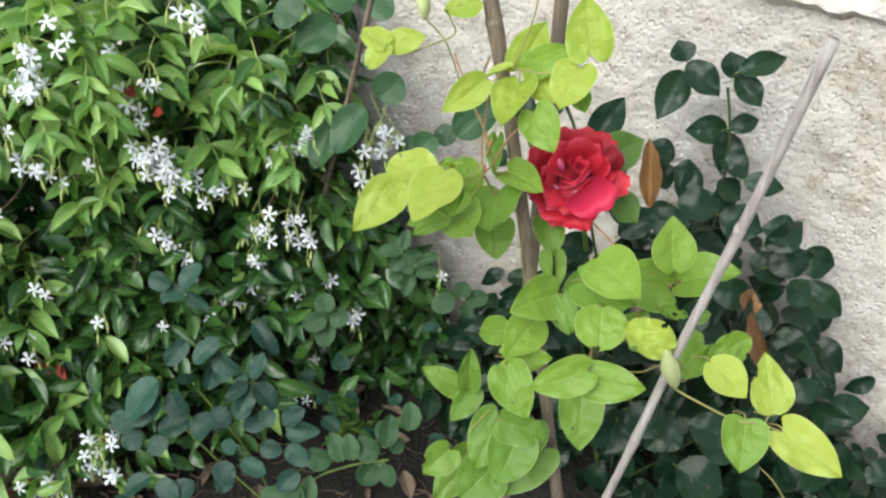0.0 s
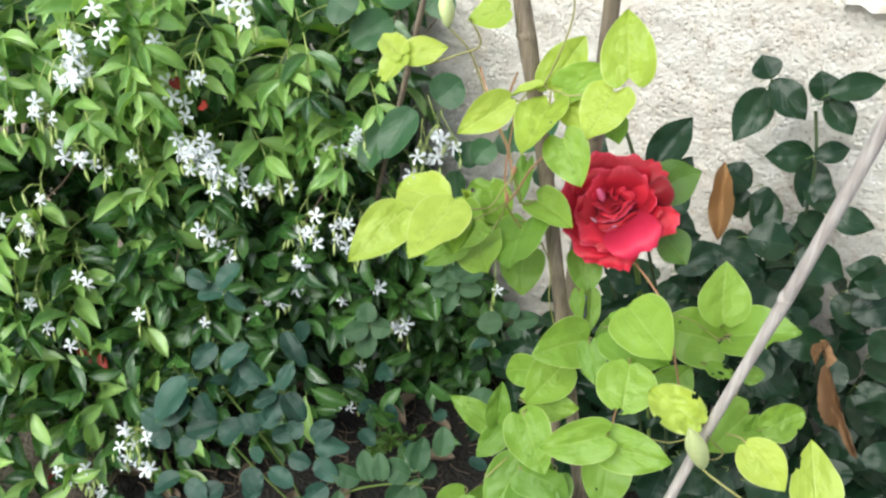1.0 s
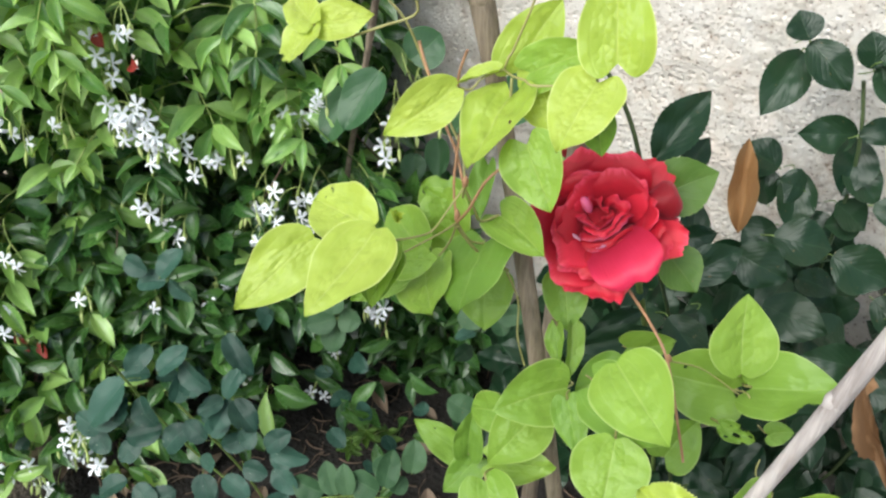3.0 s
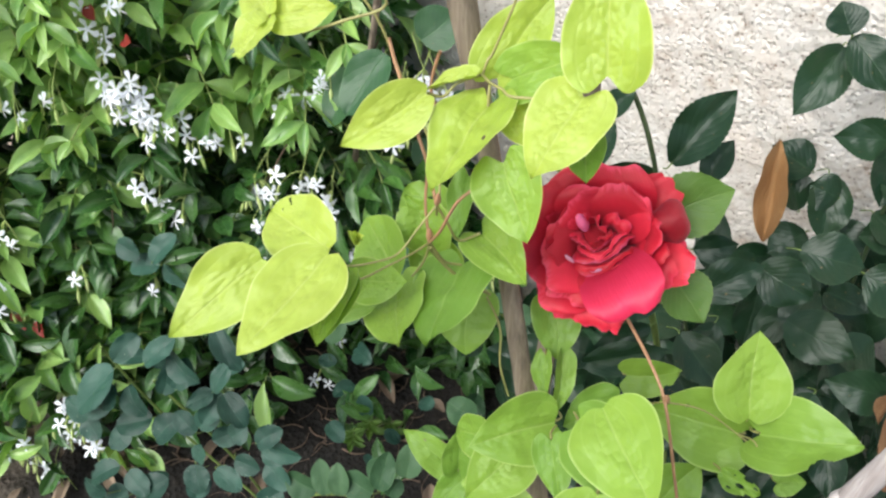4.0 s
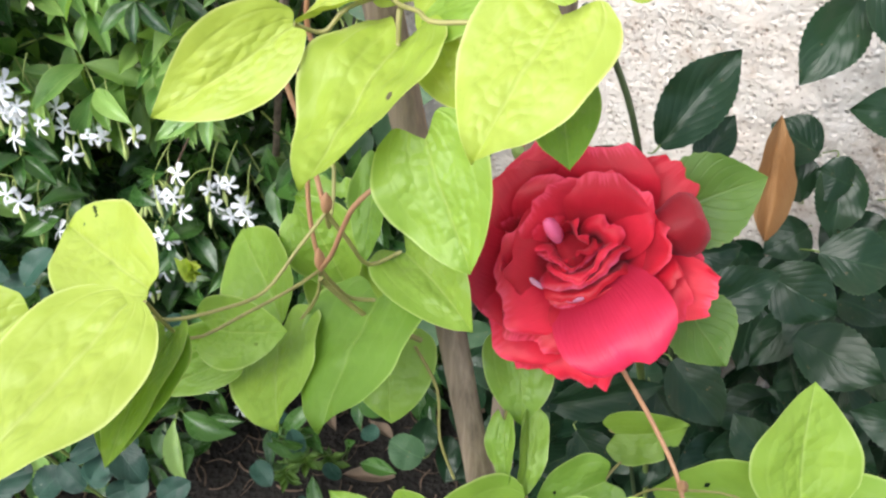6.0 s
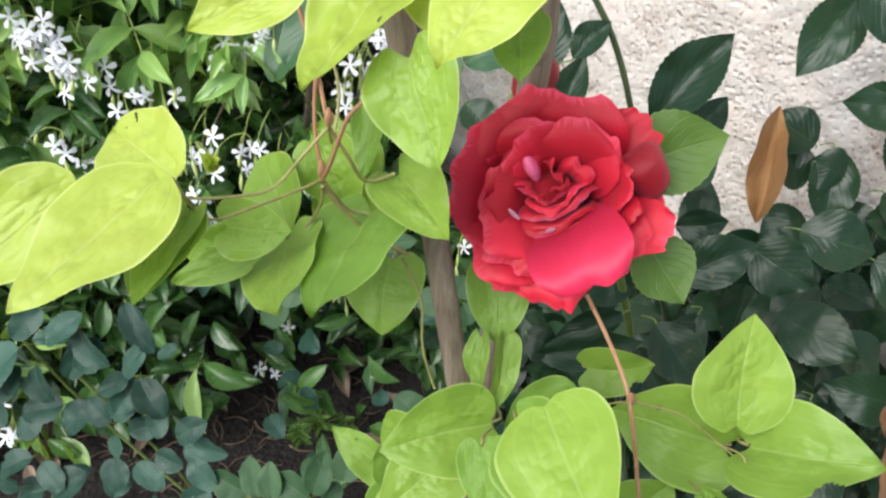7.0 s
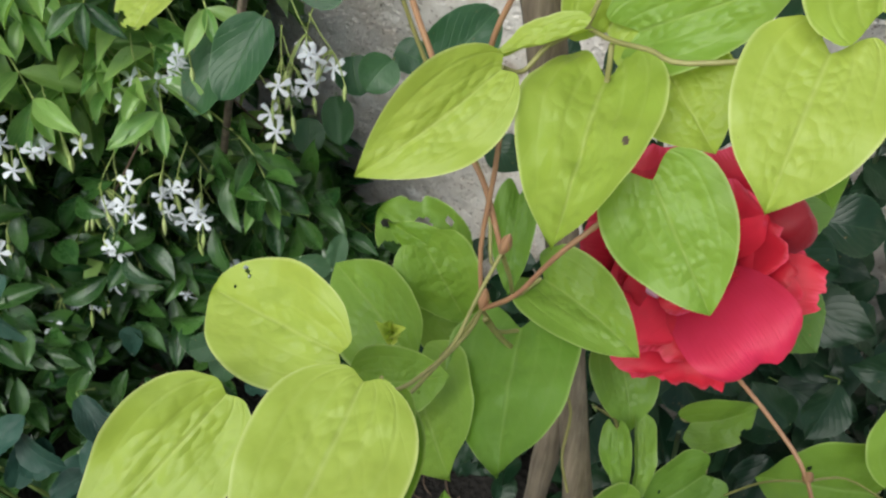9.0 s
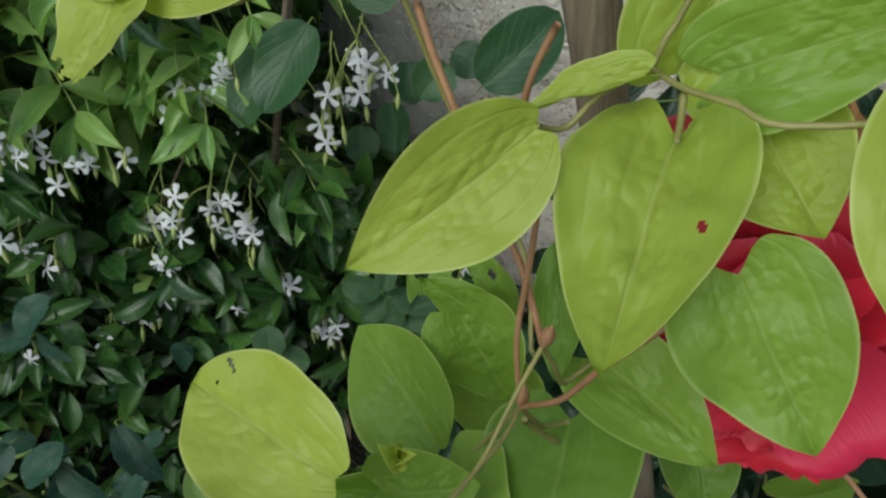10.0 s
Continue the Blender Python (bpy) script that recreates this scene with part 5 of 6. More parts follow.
leaf(low_rose, SAGE, (-0.030, 0.873, 0.310), (-0.030, 0.897, 0.339), 0.026, 0)
leaf(low_rose, SAGE, (-0.141, 0.881, 0.230), (-0.179, 0.889, 0.241), 0.031, 0)
leaf(low_rose, SAGE, (-0.124, 0.873, 0.243), (-0.138, 0.898, 0.273), 0.024, 0)
leaf(low_rose, SAGE, (-0.109, 0.874, 0.245), (-0.117, 0.897, 0.273), 0.023, 0)
leaf(low_rose, SAGE, (-0.044, 1.001, 0.473), (-0.063, 0.999, 0.471), 0.014, 0)
leaf(low_rose, SAGE, (-0.031, 1.011, 0.471), (-0.041, 0.989, 0.445), 0.017, 0)
leaf(low_rose, SAGE, (-0.026, 1.000, 0.480), (0.004, 1.000, 0.480), 0.018, 0)
leaf(low_rose, SAGE, (-0.029, 0.993, 0.494), (-0.039, 1.007, 0.510), 0.016, 0)
leaf(low_rose, SAGE, (-0.026, 0.997, 0.497), (0.005, 1.004, 0.505), 0.015, 0)
leaf(low_rose, SAGE, (0.027, 1.054, 0.388), (-0.007, 1.046, 0.379), 0.029, 0)
leaf(low_rose, SAGE, (0.035, 1.043, 0.403), (0.044, 1.057, 0.419), 0.024, 0)
leaf(low_rose, SAGE, (0.043, 1.047, 0.391), (0.076, 1.053, 0.397), 0.024, 0)
leaf(low_rose, SAGE, (0.040, 1.056, 0.378), (0.050, 1.044, 0.364), 0.021, 0)
leaf(low_rose, SAGE, (-0.162, 1.054, 0.348), (-0.198, 1.046, 0.338), 0.028, 0)
leaf(low_rose, SAGE, (-0.165, 1.063, 0.334), (-0.168, 1.037, 0.302), 0.031, 0)
leaf(low_rose, SAGE, (-0.157, 1.050, 0.352), (-0.128, 1.050, 0.351), 0.028, 0)
leaf(low_rose, SAGE, (-0.159, 1.041, 0.369), (-0.163, 1.059, 0.391), 0.028, 0)
leaf(low_rose, SAGE, (-0.046, 1.000, 0.513), (-0.075, 1.000, 0.514), 0.018, 0)
leaf(low_rose, SAGE, (-0.042, 0.992, 0.523), (-0.036, 1.009, 0.544), 0.015, 0)
leaf(low_rose, SAGE, (-0.043, 1.005, 0.500), (-0.061, 0.995, 0.487), 0.018, 0)
leaf(low_rose, SAGE, (-0.038, 0.998, 0.508), (-0.018, 1.002, 0.511), 0.016, 0)
leaf(low_rose, SAGE, (-0.039, 1.006, 0.493), (-0.032, 0.994, 0.479), 0.016, 0)
# large round leaves inside the jasmine
leaf(jasmine, ROUND, (-0.103, 1.121, 0.664), (-0.135, 1.080, 0.613), 0.043, 0)
leaf(jasmine, ROUND, (-0.089, 1.209, 0.631), (-0.057, 1.230, 0.656), 0.049, 0)
leaf(jasmine, ROUND, (-0.144, 1.199, 0.749), (-0.192, 1.174, 0.719), 0.047, 0)
leaf(jasmine, ROUND, (-0.113, 1.192, 0.777), (-0.153, 1.205, 0.792), 0.053, 0)
leaf(jasmine, ROUND, (-0.100, 1.204, 0.759), (-0.074, 1.225, 0.784), 0.054, 0)
leaf(jasmine, ROUND, (-0.183, 1.169, 0.764), (-0.215, 1.182, 0.779), 0.045, 0)
leaf(jasmine, ROUND, (-0.148, 1.220, 0.398), (-0.183, 1.201, 0.375), 0.046, 0)
leaf(jasmine, ROUND, (-0.137, 1.221, 0.389), (-0.122, 1.199, 0.362), 0.036, 0)
leaf(jasmine, ROUND, (-0.151, 1.172, 0.611), (-0.175, 1.129, 0.559), 0.039, 0)
leaf(jasmine, ROUND, (-0.100, 1.263, 0.460), (-0.100, 1.237, 0.430), 0.032, 0)
leaf(jasmine, ROUND, (-0.073, 1.287, 0.472), (-0.066, 1.254, 0.432), 0.032, 0)
leaf(jasmine, ROUND, (0.025, 1.084, 0.641), (0.076, 1.117, 0.682), 0.046, 0)
leaf(jasmine, ROUND, (-0.009, 1.210, 0.571), (-0.033, 1.191, 0.549), 0.036, 0)
leaf(jasmine, ROUND, (-0.049, 1.242, 0.552), (-0.040, 1.218, 0.523), 0.037, 0)
leaf(jasmine, ROUND, (-0.008, 1.252, 0.556), (0.023, 1.243, 0.545), 0.033, 0)
# jasmine flower clusters
flowers((-0.186, 1.157, 0.587), 5)
flowers((-0.221, 1.145, 0.570), 3)
flowers((-0.084, 1.193, 0.583), 2)
flowers((-0.068, 1.198, 0.562), 2)
flowers((-0.457, 1.062, 0.603), 1)
flowers((-0.525, 1.038, 0.603), 3)
flowers((-0.502, 1.046, 0.583), 2)
flowers((-0.392, 1.085, 0.597), 5)
flowers((-0.377, 1.090, 0.578), 6)
flowers((-0.362, 1.095, 0.558), 4)
flowers((-0.340, 1.103, 0.551), 2)
flowers((-0.329, 1.107, 0.522), 2)
flowers((-0.295, 1.119, 0.527), 3)
flowers((-0.259, 1.131, 0.459), 2)
flowers((-0.276, 1.125, 0.452), 3)
flowers((-0.227, 1.142, 0.457), 2)
flowers((-0.211, 1.148, 0.447), 2)
flowers((-0.197, 1.153, 0.422), 3)
flowers((-0.395, 1.084, 0.466), 2)
flowers((-0.359, 1.096, 0.427), 2)
flowers((-0.385, 1.087, 0.435), 2)
flowers((-0.274, 1.126, 0.404), 3)
flowers((-0.309, 1.114, 0.329), 3)
flowers((-0.619, 1.005, 0.501), 3)
flowers((-0.604, 1.011, 0.503), 2)
flowers((-0.560, 1.026, 0.413), 2)
flowers((-0.650, 0.995, 0.421), 2)
flowers((-0.633, 1.001, 0.387), 2)
flowers((-0.140, 1.173, 0.246), 3)
flowers((-0.180, 1.159, 0.323), 2)
flowers((-0.549, 1.030, 0.672), 3)
flowers((-0.578, 1.020, 0.674), 2)
flowers((-0.513, 1.043, 0.723), 4)
flowers((-0.489, 1.051, 0.762), 4)
flowers((-0.492, 1.050, 0.730), 4)
flowers((-0.596, 1.014, 0.715), 3)
flowers((-0.405, 1.080, 0.756), 1)
flowers((-0.368, 1.093, 0.715), 2)
flowers((-0.397, 1.083, 0.658), 2)
flowers((-0.407, 1.079, 0.675), 2)
flowers((0.006, 1.224, 0.292), 1)
flowers((-0.581, 1.019, 0.547), 1)
flowers((-0.601, 1.012, 0.311), 2)
flowers((-0.621, 1.005, 0.336), 1)
flowers((-0.303, 1.116, 0.767), 2)
flowers((-0.736, 0.964, 0.153), 2)
flowers((-0.209, 1.149, 0.162), 1)
flowers((-0.231, 1.141, 0.091), 2)
flowers((-0.498, 1.048, 0.344), 1)
flowers((-0.323, 1.109, 0.791), 2)
flowers((-0.457, 1.062, 0.792), 2)
flowers((-0.508, 0.954, 0.159), 4)
flowers((-0.525, 0.949, 0.125), 3)
flowers((-0.502, 0.957, 0.103), 2)
flowers((-0.593, 0.927, 0.096), 3)
flowers((-0.588, 0.930, 0.067), 3)
flowers((-0.576, 0.934, 0.025), 3)
flowers((-0.108, 1.184, 0.563), 1)
flowers((-0.093, 1.189, 0.550), 2)
flowers((-0.117, 1.181, 0.520), 2)
flowers((-0.089, 1.191, 0.585), 1)
flowers((-0.347, 1.100, 0.317), 2)
flowers((-0.416, 1.076, 0.310), 1)
flowers((-0.221, 1.145, 0.321), 1)
# ---- buds of the clematis, withered leaves ----
for at, tip, wide in (((0.052, 0.700, 0.845), (0.0535, 0.698, 0.855), 0.005), ((0.048, 0.700, 0.820), (0.0485, 0.699, 0.831), 0.005), ((0.179, 0.698, 0.728), (0.178, 0.697, 0.737), 0.006)):
    put_under(tagged(new("joint", bud_mesh("joint", MAT_VINE_RED, 1.0)), "reddish swollen joint"), vine, frame_of(at, tip, wide, 0, FACE, wide))
for k, (dx, dy, dz) in enumerate(((0.0, -0.004, 0.012), (0.006, -0.005, 0.009), (-0.006, -0.003, 0.010), (0.003, -0.006, 0.006), (-0.003, -0.006, 0.006))):
    put_under(tagged(new("shoot_leaf", SHOOT_LEAF[k % 3]), "tiny pale unfolding leaf"), vine, frame_of((0.022, 0.671, 0.843), (0.022 + dx * 0.7, 0.671 + dy * 0.7, 0.843 + dz * 0.7), 0.0045, 25 * (k - 2)))

put_under(tagged(new("bud", CBUD), "pale pointed flower bud"), vine, frame_of((0.197, 0.555, 0.722), (0.177, 0.535, 0.779), 0.019, 0, FACE, 0.019))
put_under(tagged(new("bud", CBUD), "pale pointed flower bud"), vine, frame_of((-0.0025, 0.742, 0.938), (-0.0055, 0.742, 0.968), 0.016, 0, FACE, 0.016))
put_under(tagged(new("withered_leaf", DEAD[0]), "brown curled withered leaf"), rose_bush, frame_of((0.279, 1.092, 0.640), (0.276, 1.022, 0.574), 0.028, 10))
put_under(tagged(new("withered_leaf", CURLED[0]), "brown curled withered leaf"), rose_bush, frame_of((0.397, 0.915, 0.493), (0.445, 0.865, 0.409), 0.020, 30))
put_under(tagged(new("withered_leaf", CURLED[1]), "small brown crumpled withered leaf"), rose_bush, frame_of((0.372, 0.890, 0.550), (0.383, 0.870, 0.526), 0.015, -30))
put_under(tagged(new("withered_leaf", CURLED[2]), "small brown crumpled withered leaf"), rose_bush, frame_of((0.382, 0.885, 0.553), (0.370, 0.870, 0.531), 0.011, 45))

# ---- the red rose ----
ROSE_AT = Vector((0.1335, 0.772, 0.770))
ROSE_AXIS = Vector((-0.06, -0.72, 0.69)).normalized()
side_x = Vector((0, 0, 1)).cross(ROSE_AXIS).normalized()
ROSE = Matrix.Translation(ROSE_AT) @ Matrix((side_x, ROSE_AXIS.cross(side_x), ROSE_AXIS)).transposed().to_4x4()
bloom = tagged(new("bloom"), "full-blown deep red rose bloom with worn petal rims")
put_under(bloom, rose_bush, Matrix())


def petal(angle, start, end, long, wide, lift, seed, curl=0.0, mat=None, twist=0.0, notch=0.0, at=(0.0, 0.0)):
    """A rose petal from the heart of the bloom. start, end: its lean from the axis at the foot and near the rim; curl: how far the rim rolls back."""
    rows, cols = 16, 14
    verts, uvs = [], []
    for i in range(rows + 1):
        u = i / rows
        # profile: radial and axial, by summing the lean along the petal
        r = a = 0.0
        for k in range(i):
            w = (k + 0.5) / rows
            lean = radians(start + (end - start) * w + curl * max(0.0, (w - 0.72) / 0.28) ** 1.5)
            r += math.sin(lean) * long / rows
            a += math.cos(lean) * long / rows
        half = wide * 0.5 * (0.25 + 0.75 * math.sin(math.pi * 0.5 * min(1.0, u * 1.45)) ** 0.9) * (1 - 0.28 * max(0, (u - 0.72) / 0.28) ** 2.2)
        for j in range(cols + 1):
            v = 2 * j / cols - 1
            bend = v * half / max(r + 0.016, 0.012)
            bend = max(-1.5, min(1.5, bend))
            n = noise.noise((v * 1.3 + seed * 5, u * 1.8, seed)) * 0.0048 * u + noise.noise((v * 3.6, u * 2.5 + seed * 3, seed * 2)) * 0.002 * u ** 3
            drop = u ** 3 * abs(v) ** 3 * long * 0.16 + notch * long * u ** 4 * math.exp(-((v * 4) ** 2))
            rr = r + 0.004 + n * 1.2 - drop * math.sin(radians(end)) * 0.6
            flat = 0.45
            x = (1 - flat) * rr * math.cos(bend) + flat * rr
            y = (1 - flat) * (rr + 0.012) * math.sin(bend) + flat * v * half
            verts.append((x, y, a + lift + n - drop * math.cos(radians(end))))
            uvs.append((j / cols, u))
    faces = [(i * (cols + 1) + j, i * (cols + 1) + j + 1, (i + 1) * (cols + 1) + j + 1, (i + 1) * (cols + 1) + j) for i in range(rows) for j in range(cols)]
    me = mesh_from("petal", verts, faces, mat or MAT_PETAL, uvs)
    ob = new("petal", me)
    ob.parent = bloom
    ob.matrix_basis = ROSE @ pose(at[0], at[1], 0, 0, twist, angle)
    return ob


def ruffle(rim, foot, low, high, seed, roll=0.004, mat=None):
    """A folded petal seen from above: a sheet from a foot line up to a wavy rim that rolls over."""
    rows, cols = 14, 30
    verts, uvs = [], []

    def on(line, f):
        k = min(int(f * (len(line) - 1)), len(line) - 2)
        p = [Vector(line[max(0, min(len(line) - 1, k + d))]) for d in (-1, 0, 1, 2)]
        g = f * (len(line) - 1) - k
        return 0.5 * (2 * p[1] + (p[2] - p[0]) * g + (2 * p[0] - 5 * p[1] + 4 * p[2] - p[3]) * g * g + (3 * p[1] - p[0] - 3 * p[2] + p[3]) * g ** 3)

    for i in range(rows + 1):
        u = i / rows
        for j in range(cols + 1):
            f = j / cols
            r, b = on(rim, f) * 0.001, on(foot, f) * 0.001
            out = (r - b).normalized()
            q = b + (r - b) * u ** 1.3
            over = max(0.0, (u - 0.75) / 0.25)
            wave = noise.noise((f * 4.6 + seed * 3, u * 1.5, seed)) * 0.0034 * u + noise.noise((f * 12, seed, 3)) * 0.0013 * u ** 3
            ends = 1 - 0.55 * (2 * abs(f - 0.5)) ** 4
            q = q + out * (wave + roll * over ** 2)
            h = low + (high - low) * math.sin(u * math.pi / 2) ** 0.85 * ends - roll * 0.9 * over ** 2.2 + wave * 0.6
            verts.append((q.x, q.y, h))
            uvs.append((f, u))
    faces = [(i * (cols + 1) + j, i * (cols + 1) + j + 1, (i + 1) * (cols + 1) + j + 1, (i + 1) * (cols + 1) + j) for i in range(rows) for j in range(cols)]
    ob = new("petal", mesh_from("petal", verts, faces, mat or MAT_PETAL, uvs))
    ob.parent = bloom
    ob.matrix_basis = ROSE
    return ob


# outer petals, spread wide; angles anticlockwise from the flower's right as it is faced
for k, (angle, long, wide, end, curl, lift) in enumerate(((178, 0.058, 0.062, 58, 6, -0.006), (206, 0.054, 0.046, 62, 10, -0.007), (104, 0.058, 0.066, 54, 60, -0.005), (138, 0.058, 0.056, 52, 45, -0.005),
        (52, 0.058, 0.030, 84, 10, -0.008), (16, 0.048, 0.030, 82, 20, -0.012), (-6, 0.057, 0.026, 86, -10, -0.009), (-26, 0.050, 0.036, 76, 30, -0.006),
        (232, 0.055, 0.048, 68, 40, -0.006), (254, 0.054, 0.038, 78, 60, -0.008), (284, 0.055, 0.036, 80, 65, -0.009))):
    petal(angle, 34, end, long, wide, lift, k + 1, curl=curl, notch=0.05 * (k % 2))
# broad cupped petals inside them
for k, (angle, long, wide, end, curl) in enumerate(((96, 0.050, 0.058, 40, 60), (140, 0.046, 0.052, 34, 40), (180, 0.044, 0.044, 38, 30), (222, 0.048, 0.046, 56, 45), (246, 0.050, 0.042, 64, 55), (62, 0.048, 0.034, 56, 30))):
    petal(angle, 20, end, long, wide, -0.001, k + 20, curl=curl)
broad = petal(307, 26, 72, 0.054, 0.047, 0.008, 31, curl=55, mat=MAT_LIT_PETAL, notch=0.04)
tagged(broad, "broad lower petal with its sheen painted pinkish")
# upright petals folded beside the heart
for k, (angle, shift, long, wide, end, curl) in enumerate(((8, 0.018, 0.036, 0.030, 26, 40), (-14, 0.021, 0.033, 0.026, 34, 45), (38, 0.015, 0.034, 0.024, 24, 35), (200, 0.012, 0.032, 0.026, 18, 25), (160, 0.014, 0.030, 0.022, 16, 20))):
    a = radians(angle)
    petal(angle, 8, end, long, wide, 0.0, k + 40, curl=curl, at=(-0.004 + shift * math.cos(a), 0.003 + shift * math.sin(a)))
# long folded petals stacked on the lower side of the heart, their worn rims rolled over
for k, (rim, foot, low, high, roll) in enumerate((
        (((-27, -12), (-21, -19), (-13, -24), (-4, -27), (4, -27)), ((-14, -4), (-11, -9), (-6, -13), (0, -15), (5, -15)), 0.004, 0.019, 0.003),
        (((-22, -10), (-15, -17), (-6, -22), (3, -22), (9, -20)), ((-12, -4), (-8, -9), (-3, -12), (2, -13), (6, -12)), 0.005, 0.022, 0.003),
        (((-17, -13), (-10, -18), (0, -17), (9, -13), (18, -8), (25, -6)), ((-9, -5), (-5, -10), (1, -11), (7, -8), (13, -4), (18, -2)), 0.006, 0.026, 0.0025),
        (((-15, -10), (-8, -15), (0, -14), (8, -9), (15, -3), (20, 1)), ((-8, -4), (-4, -8), (1, -9), (6, -5), (11, 0), (14, 3)), 0.007, 0.028, 0.002),
        (((-16, -8), (-9, -11), (0, -10), (7, -5), (11, 3), (16, 9)), ((-8, -3), (-4, -6), (1, -6), (5, -2), (8, 4), (11, 9)), 0.008, 0.030, 0.002),
        (((-14, -4), (-8, -7), (-1, -7), (5, -2), (8, 5), (12, 11)), ((-8, -1), (-4, -4), (0, -3), (3, 0), (5, 5), (8, 9)), 0.009, 0.031, 0.002),
        (((-19, 0), (-14, 0), (-8, -4), (-1, -4), (3, 1), (6, 8)), ((-11, 4), (-9, 3), (-5, 0), (-1, 0), (1, 3), (3, 7)), 0.010, 0.031, 0.002),
        (((-3, 13), (4, 14), (10, 12), (14, 6)), ((-3, 7), (2, 8), (6, 6), (8, 3)), 0.008, 0.028, 0.002),
        (((-22, 13), (-25, 5), (-22, -5)), ((-13, 9), (-14, 4), (-13, -2)), 0.006, 0.024, 0.003),
        (((17, -7), (24, -3), (27, 6), (24, 14)), ((10, -2), (14, 0), (16, 5), (14, 10)), 0.004, 0.023, 0.003),
        (((22, -10), (30, -5), (33, 3), (31, 9)), ((12, -4), (17, -2), (19, 2), (18, 6)), 0.000, 0.018, 0.003))):
    ruffle(rim, foot, low, high, k + 61, roll, MAT_FOLD_PETAL if k in (2, 4, 6, 9) else None)
# a dark petal rolled into a ball beside the heart
ball = tagged(new("petal", bud_mesh("petal", MAT_DEEP_PETAL, 1.0, ROLLED, 20, 0.16)), "dark rolled petal")
ball.parent = bloom
ball.matrix_basis = ROSE @ pose(0.028, 0.016, 0.008, 62, 0, -58) @ Matrix.Diagonal((0.030, 0.026, 0.027, 1))
# the tight heart: a scroll of narrow petals round a closed bud
for k, (angle, start, end, long, wide) in enumerate(((150, 4, 14, 0.033, 0.020), (240, 2, 10, 0.032, 0.020), (320, 2, 8, 0.031, 0.020), (60, 0, 8, 0.031, 0.018))):
    petal(angle, start, end, long, wide, 0.001, k + 80, curl=30, at=(-0.007, 0.005))
heart = new("petal", bud_mesh("petal", MAT_PETAL, 1.0))
heart.parent = bloom
heart.matrix_basis = ROSE @ pose(-0.003, 0.0, 0.0, 90, 0, 0) @ Matrix.Diagonal((0.034, 0.030, 0.034, 1))
pale = bud_mesh("petal", MAT_PALE_PETAL, 1.0, ROLLED)
pale_petal = tagged(new("petal", pale), "pink-white folded inner petal")
pale_petal.parent = bloom
pale_petal.matrix_basis = ROSE @ pose(-0.010, 0.006, 0.017, 66, 0, 40) @ Matrix.Diagonal((0.0085, 0.019, 0.0110, 1))
for x, y, z, turn in ((-0.0125, -0.0135, 0.0255, 62), (-0.003, -0.0165, 0.0250, -70), (0.016, -0.010, 0.0235, -50)):
    fleck = tagged(new("petal", bud_mesh("petal", MAT_LILAC_PETAL, 1.0, ROLLED)), "small lilac-white folded petal rim")
    fleck.parent, fleck.matrix_basis = bloom, ROSE @ pose(x, y, z, 20, 0, turn) @ Matrix.Diagonal((0.0030, 0.0075, 0.0024, 1))
stem(rose_bush, MAT_TWIG, 0.0032, ROSE_AT + Vector((0, 0.0, 0)), ROSE_AT - ROSE_AXIS * 0.03, ROSE_AT + Vector((0.03, 0.09, -0.10)), (0.22, 0.98, 0.38), (0.28, 1.05, 0.0))
put_under(new("hip", bud_mesh("hip", MAT_TWIG, 1.0)), rose_bush, frame_of(ROSE_AT - ROSE_AXIS * 0.022, ROSE_AT + ROSE_AXIS * 0.004, 0.026, 0, Vector((1, 0, 0.2)), 0.026))

# a second rose, still closed, behind the bloom
closed = tagged(new("closed_rose"), "dark red half-closed rose bud behind the bloom")
put_under(closed, rose_bush, Matrix())
for name, mat, base, tip, wide in (("bud", MAT_DEEP_PETAL, (0.104, 0.842, 0.772), (0.112, 0.842, 0.803), 0.030), ("calyx", MAT_TWIG, (0.102, 0.842, 0.764), (0.105, 0.842, 0.780), 0.022)):
    ob = new(name, bud_mesh(name, mat, 1.0, ROLLED))
    ob.parent, ob.matrix_basis = closed, frame_of(base, tip, wide, 0, FACE, wide)
stem(rose_bush, MAT_ROSE_STEM, 0.002, (0.102, 0.842, 0.766), (0.12, 0.88, 0.68), (0.19, 0.95, 0.45), (0.27, 1.02, 0.05))

# woody stems of the rose bush
for points in (((0.32, 1.06, 0.0), (0.37, 1.06, 0.3), (0.375, 1.055, 0.55), (0.37, 1.055, 0.66), (0.355, 1.06, 0.73)),
               ((0.30, 1.08, 0.0), (0.25, 1.06, 0.35), (0.19, 0.96, 0.6), (0.161, 0.93, 0.72), (0.142, 0.93, 0.768), (0.122, 0.93, 0.80)),
               ((0.32, 1.05, 0.0), (0.42, 0.98, 0.22), (0.47, 0.98, 0.42)),
               ((0.30, 1.05, 0.0), (0.26, 0.93, 0.25), (0.23, 0.90, 0.45))):
    stem(rose_bush, MAT_ROSE_STEM, 0.0021, *points)

# stems of the low rose
for points in (((-0.25, 0.96, 0.0), (-0.27, 0.93, 0.18), (-0.32, 0.90, 0.36)),
               ((-0.25, 0.96, 0.0), (-0.36, 0.95, 0.2), (-0.40, 0.93, 0.36)),
               ((-0.25, 0.96, 0.0), (-0.18, 0.92, 0.14), (-0.12, 0.90, 0.2), (-0.06, 0.88, 0.24))):
    stem(low_rose, MAT_TWIG, 0.0018, *points)

# ---- the mass of the jasmine behind the placed leaves and flowers ----
jrng = random.Random(21)


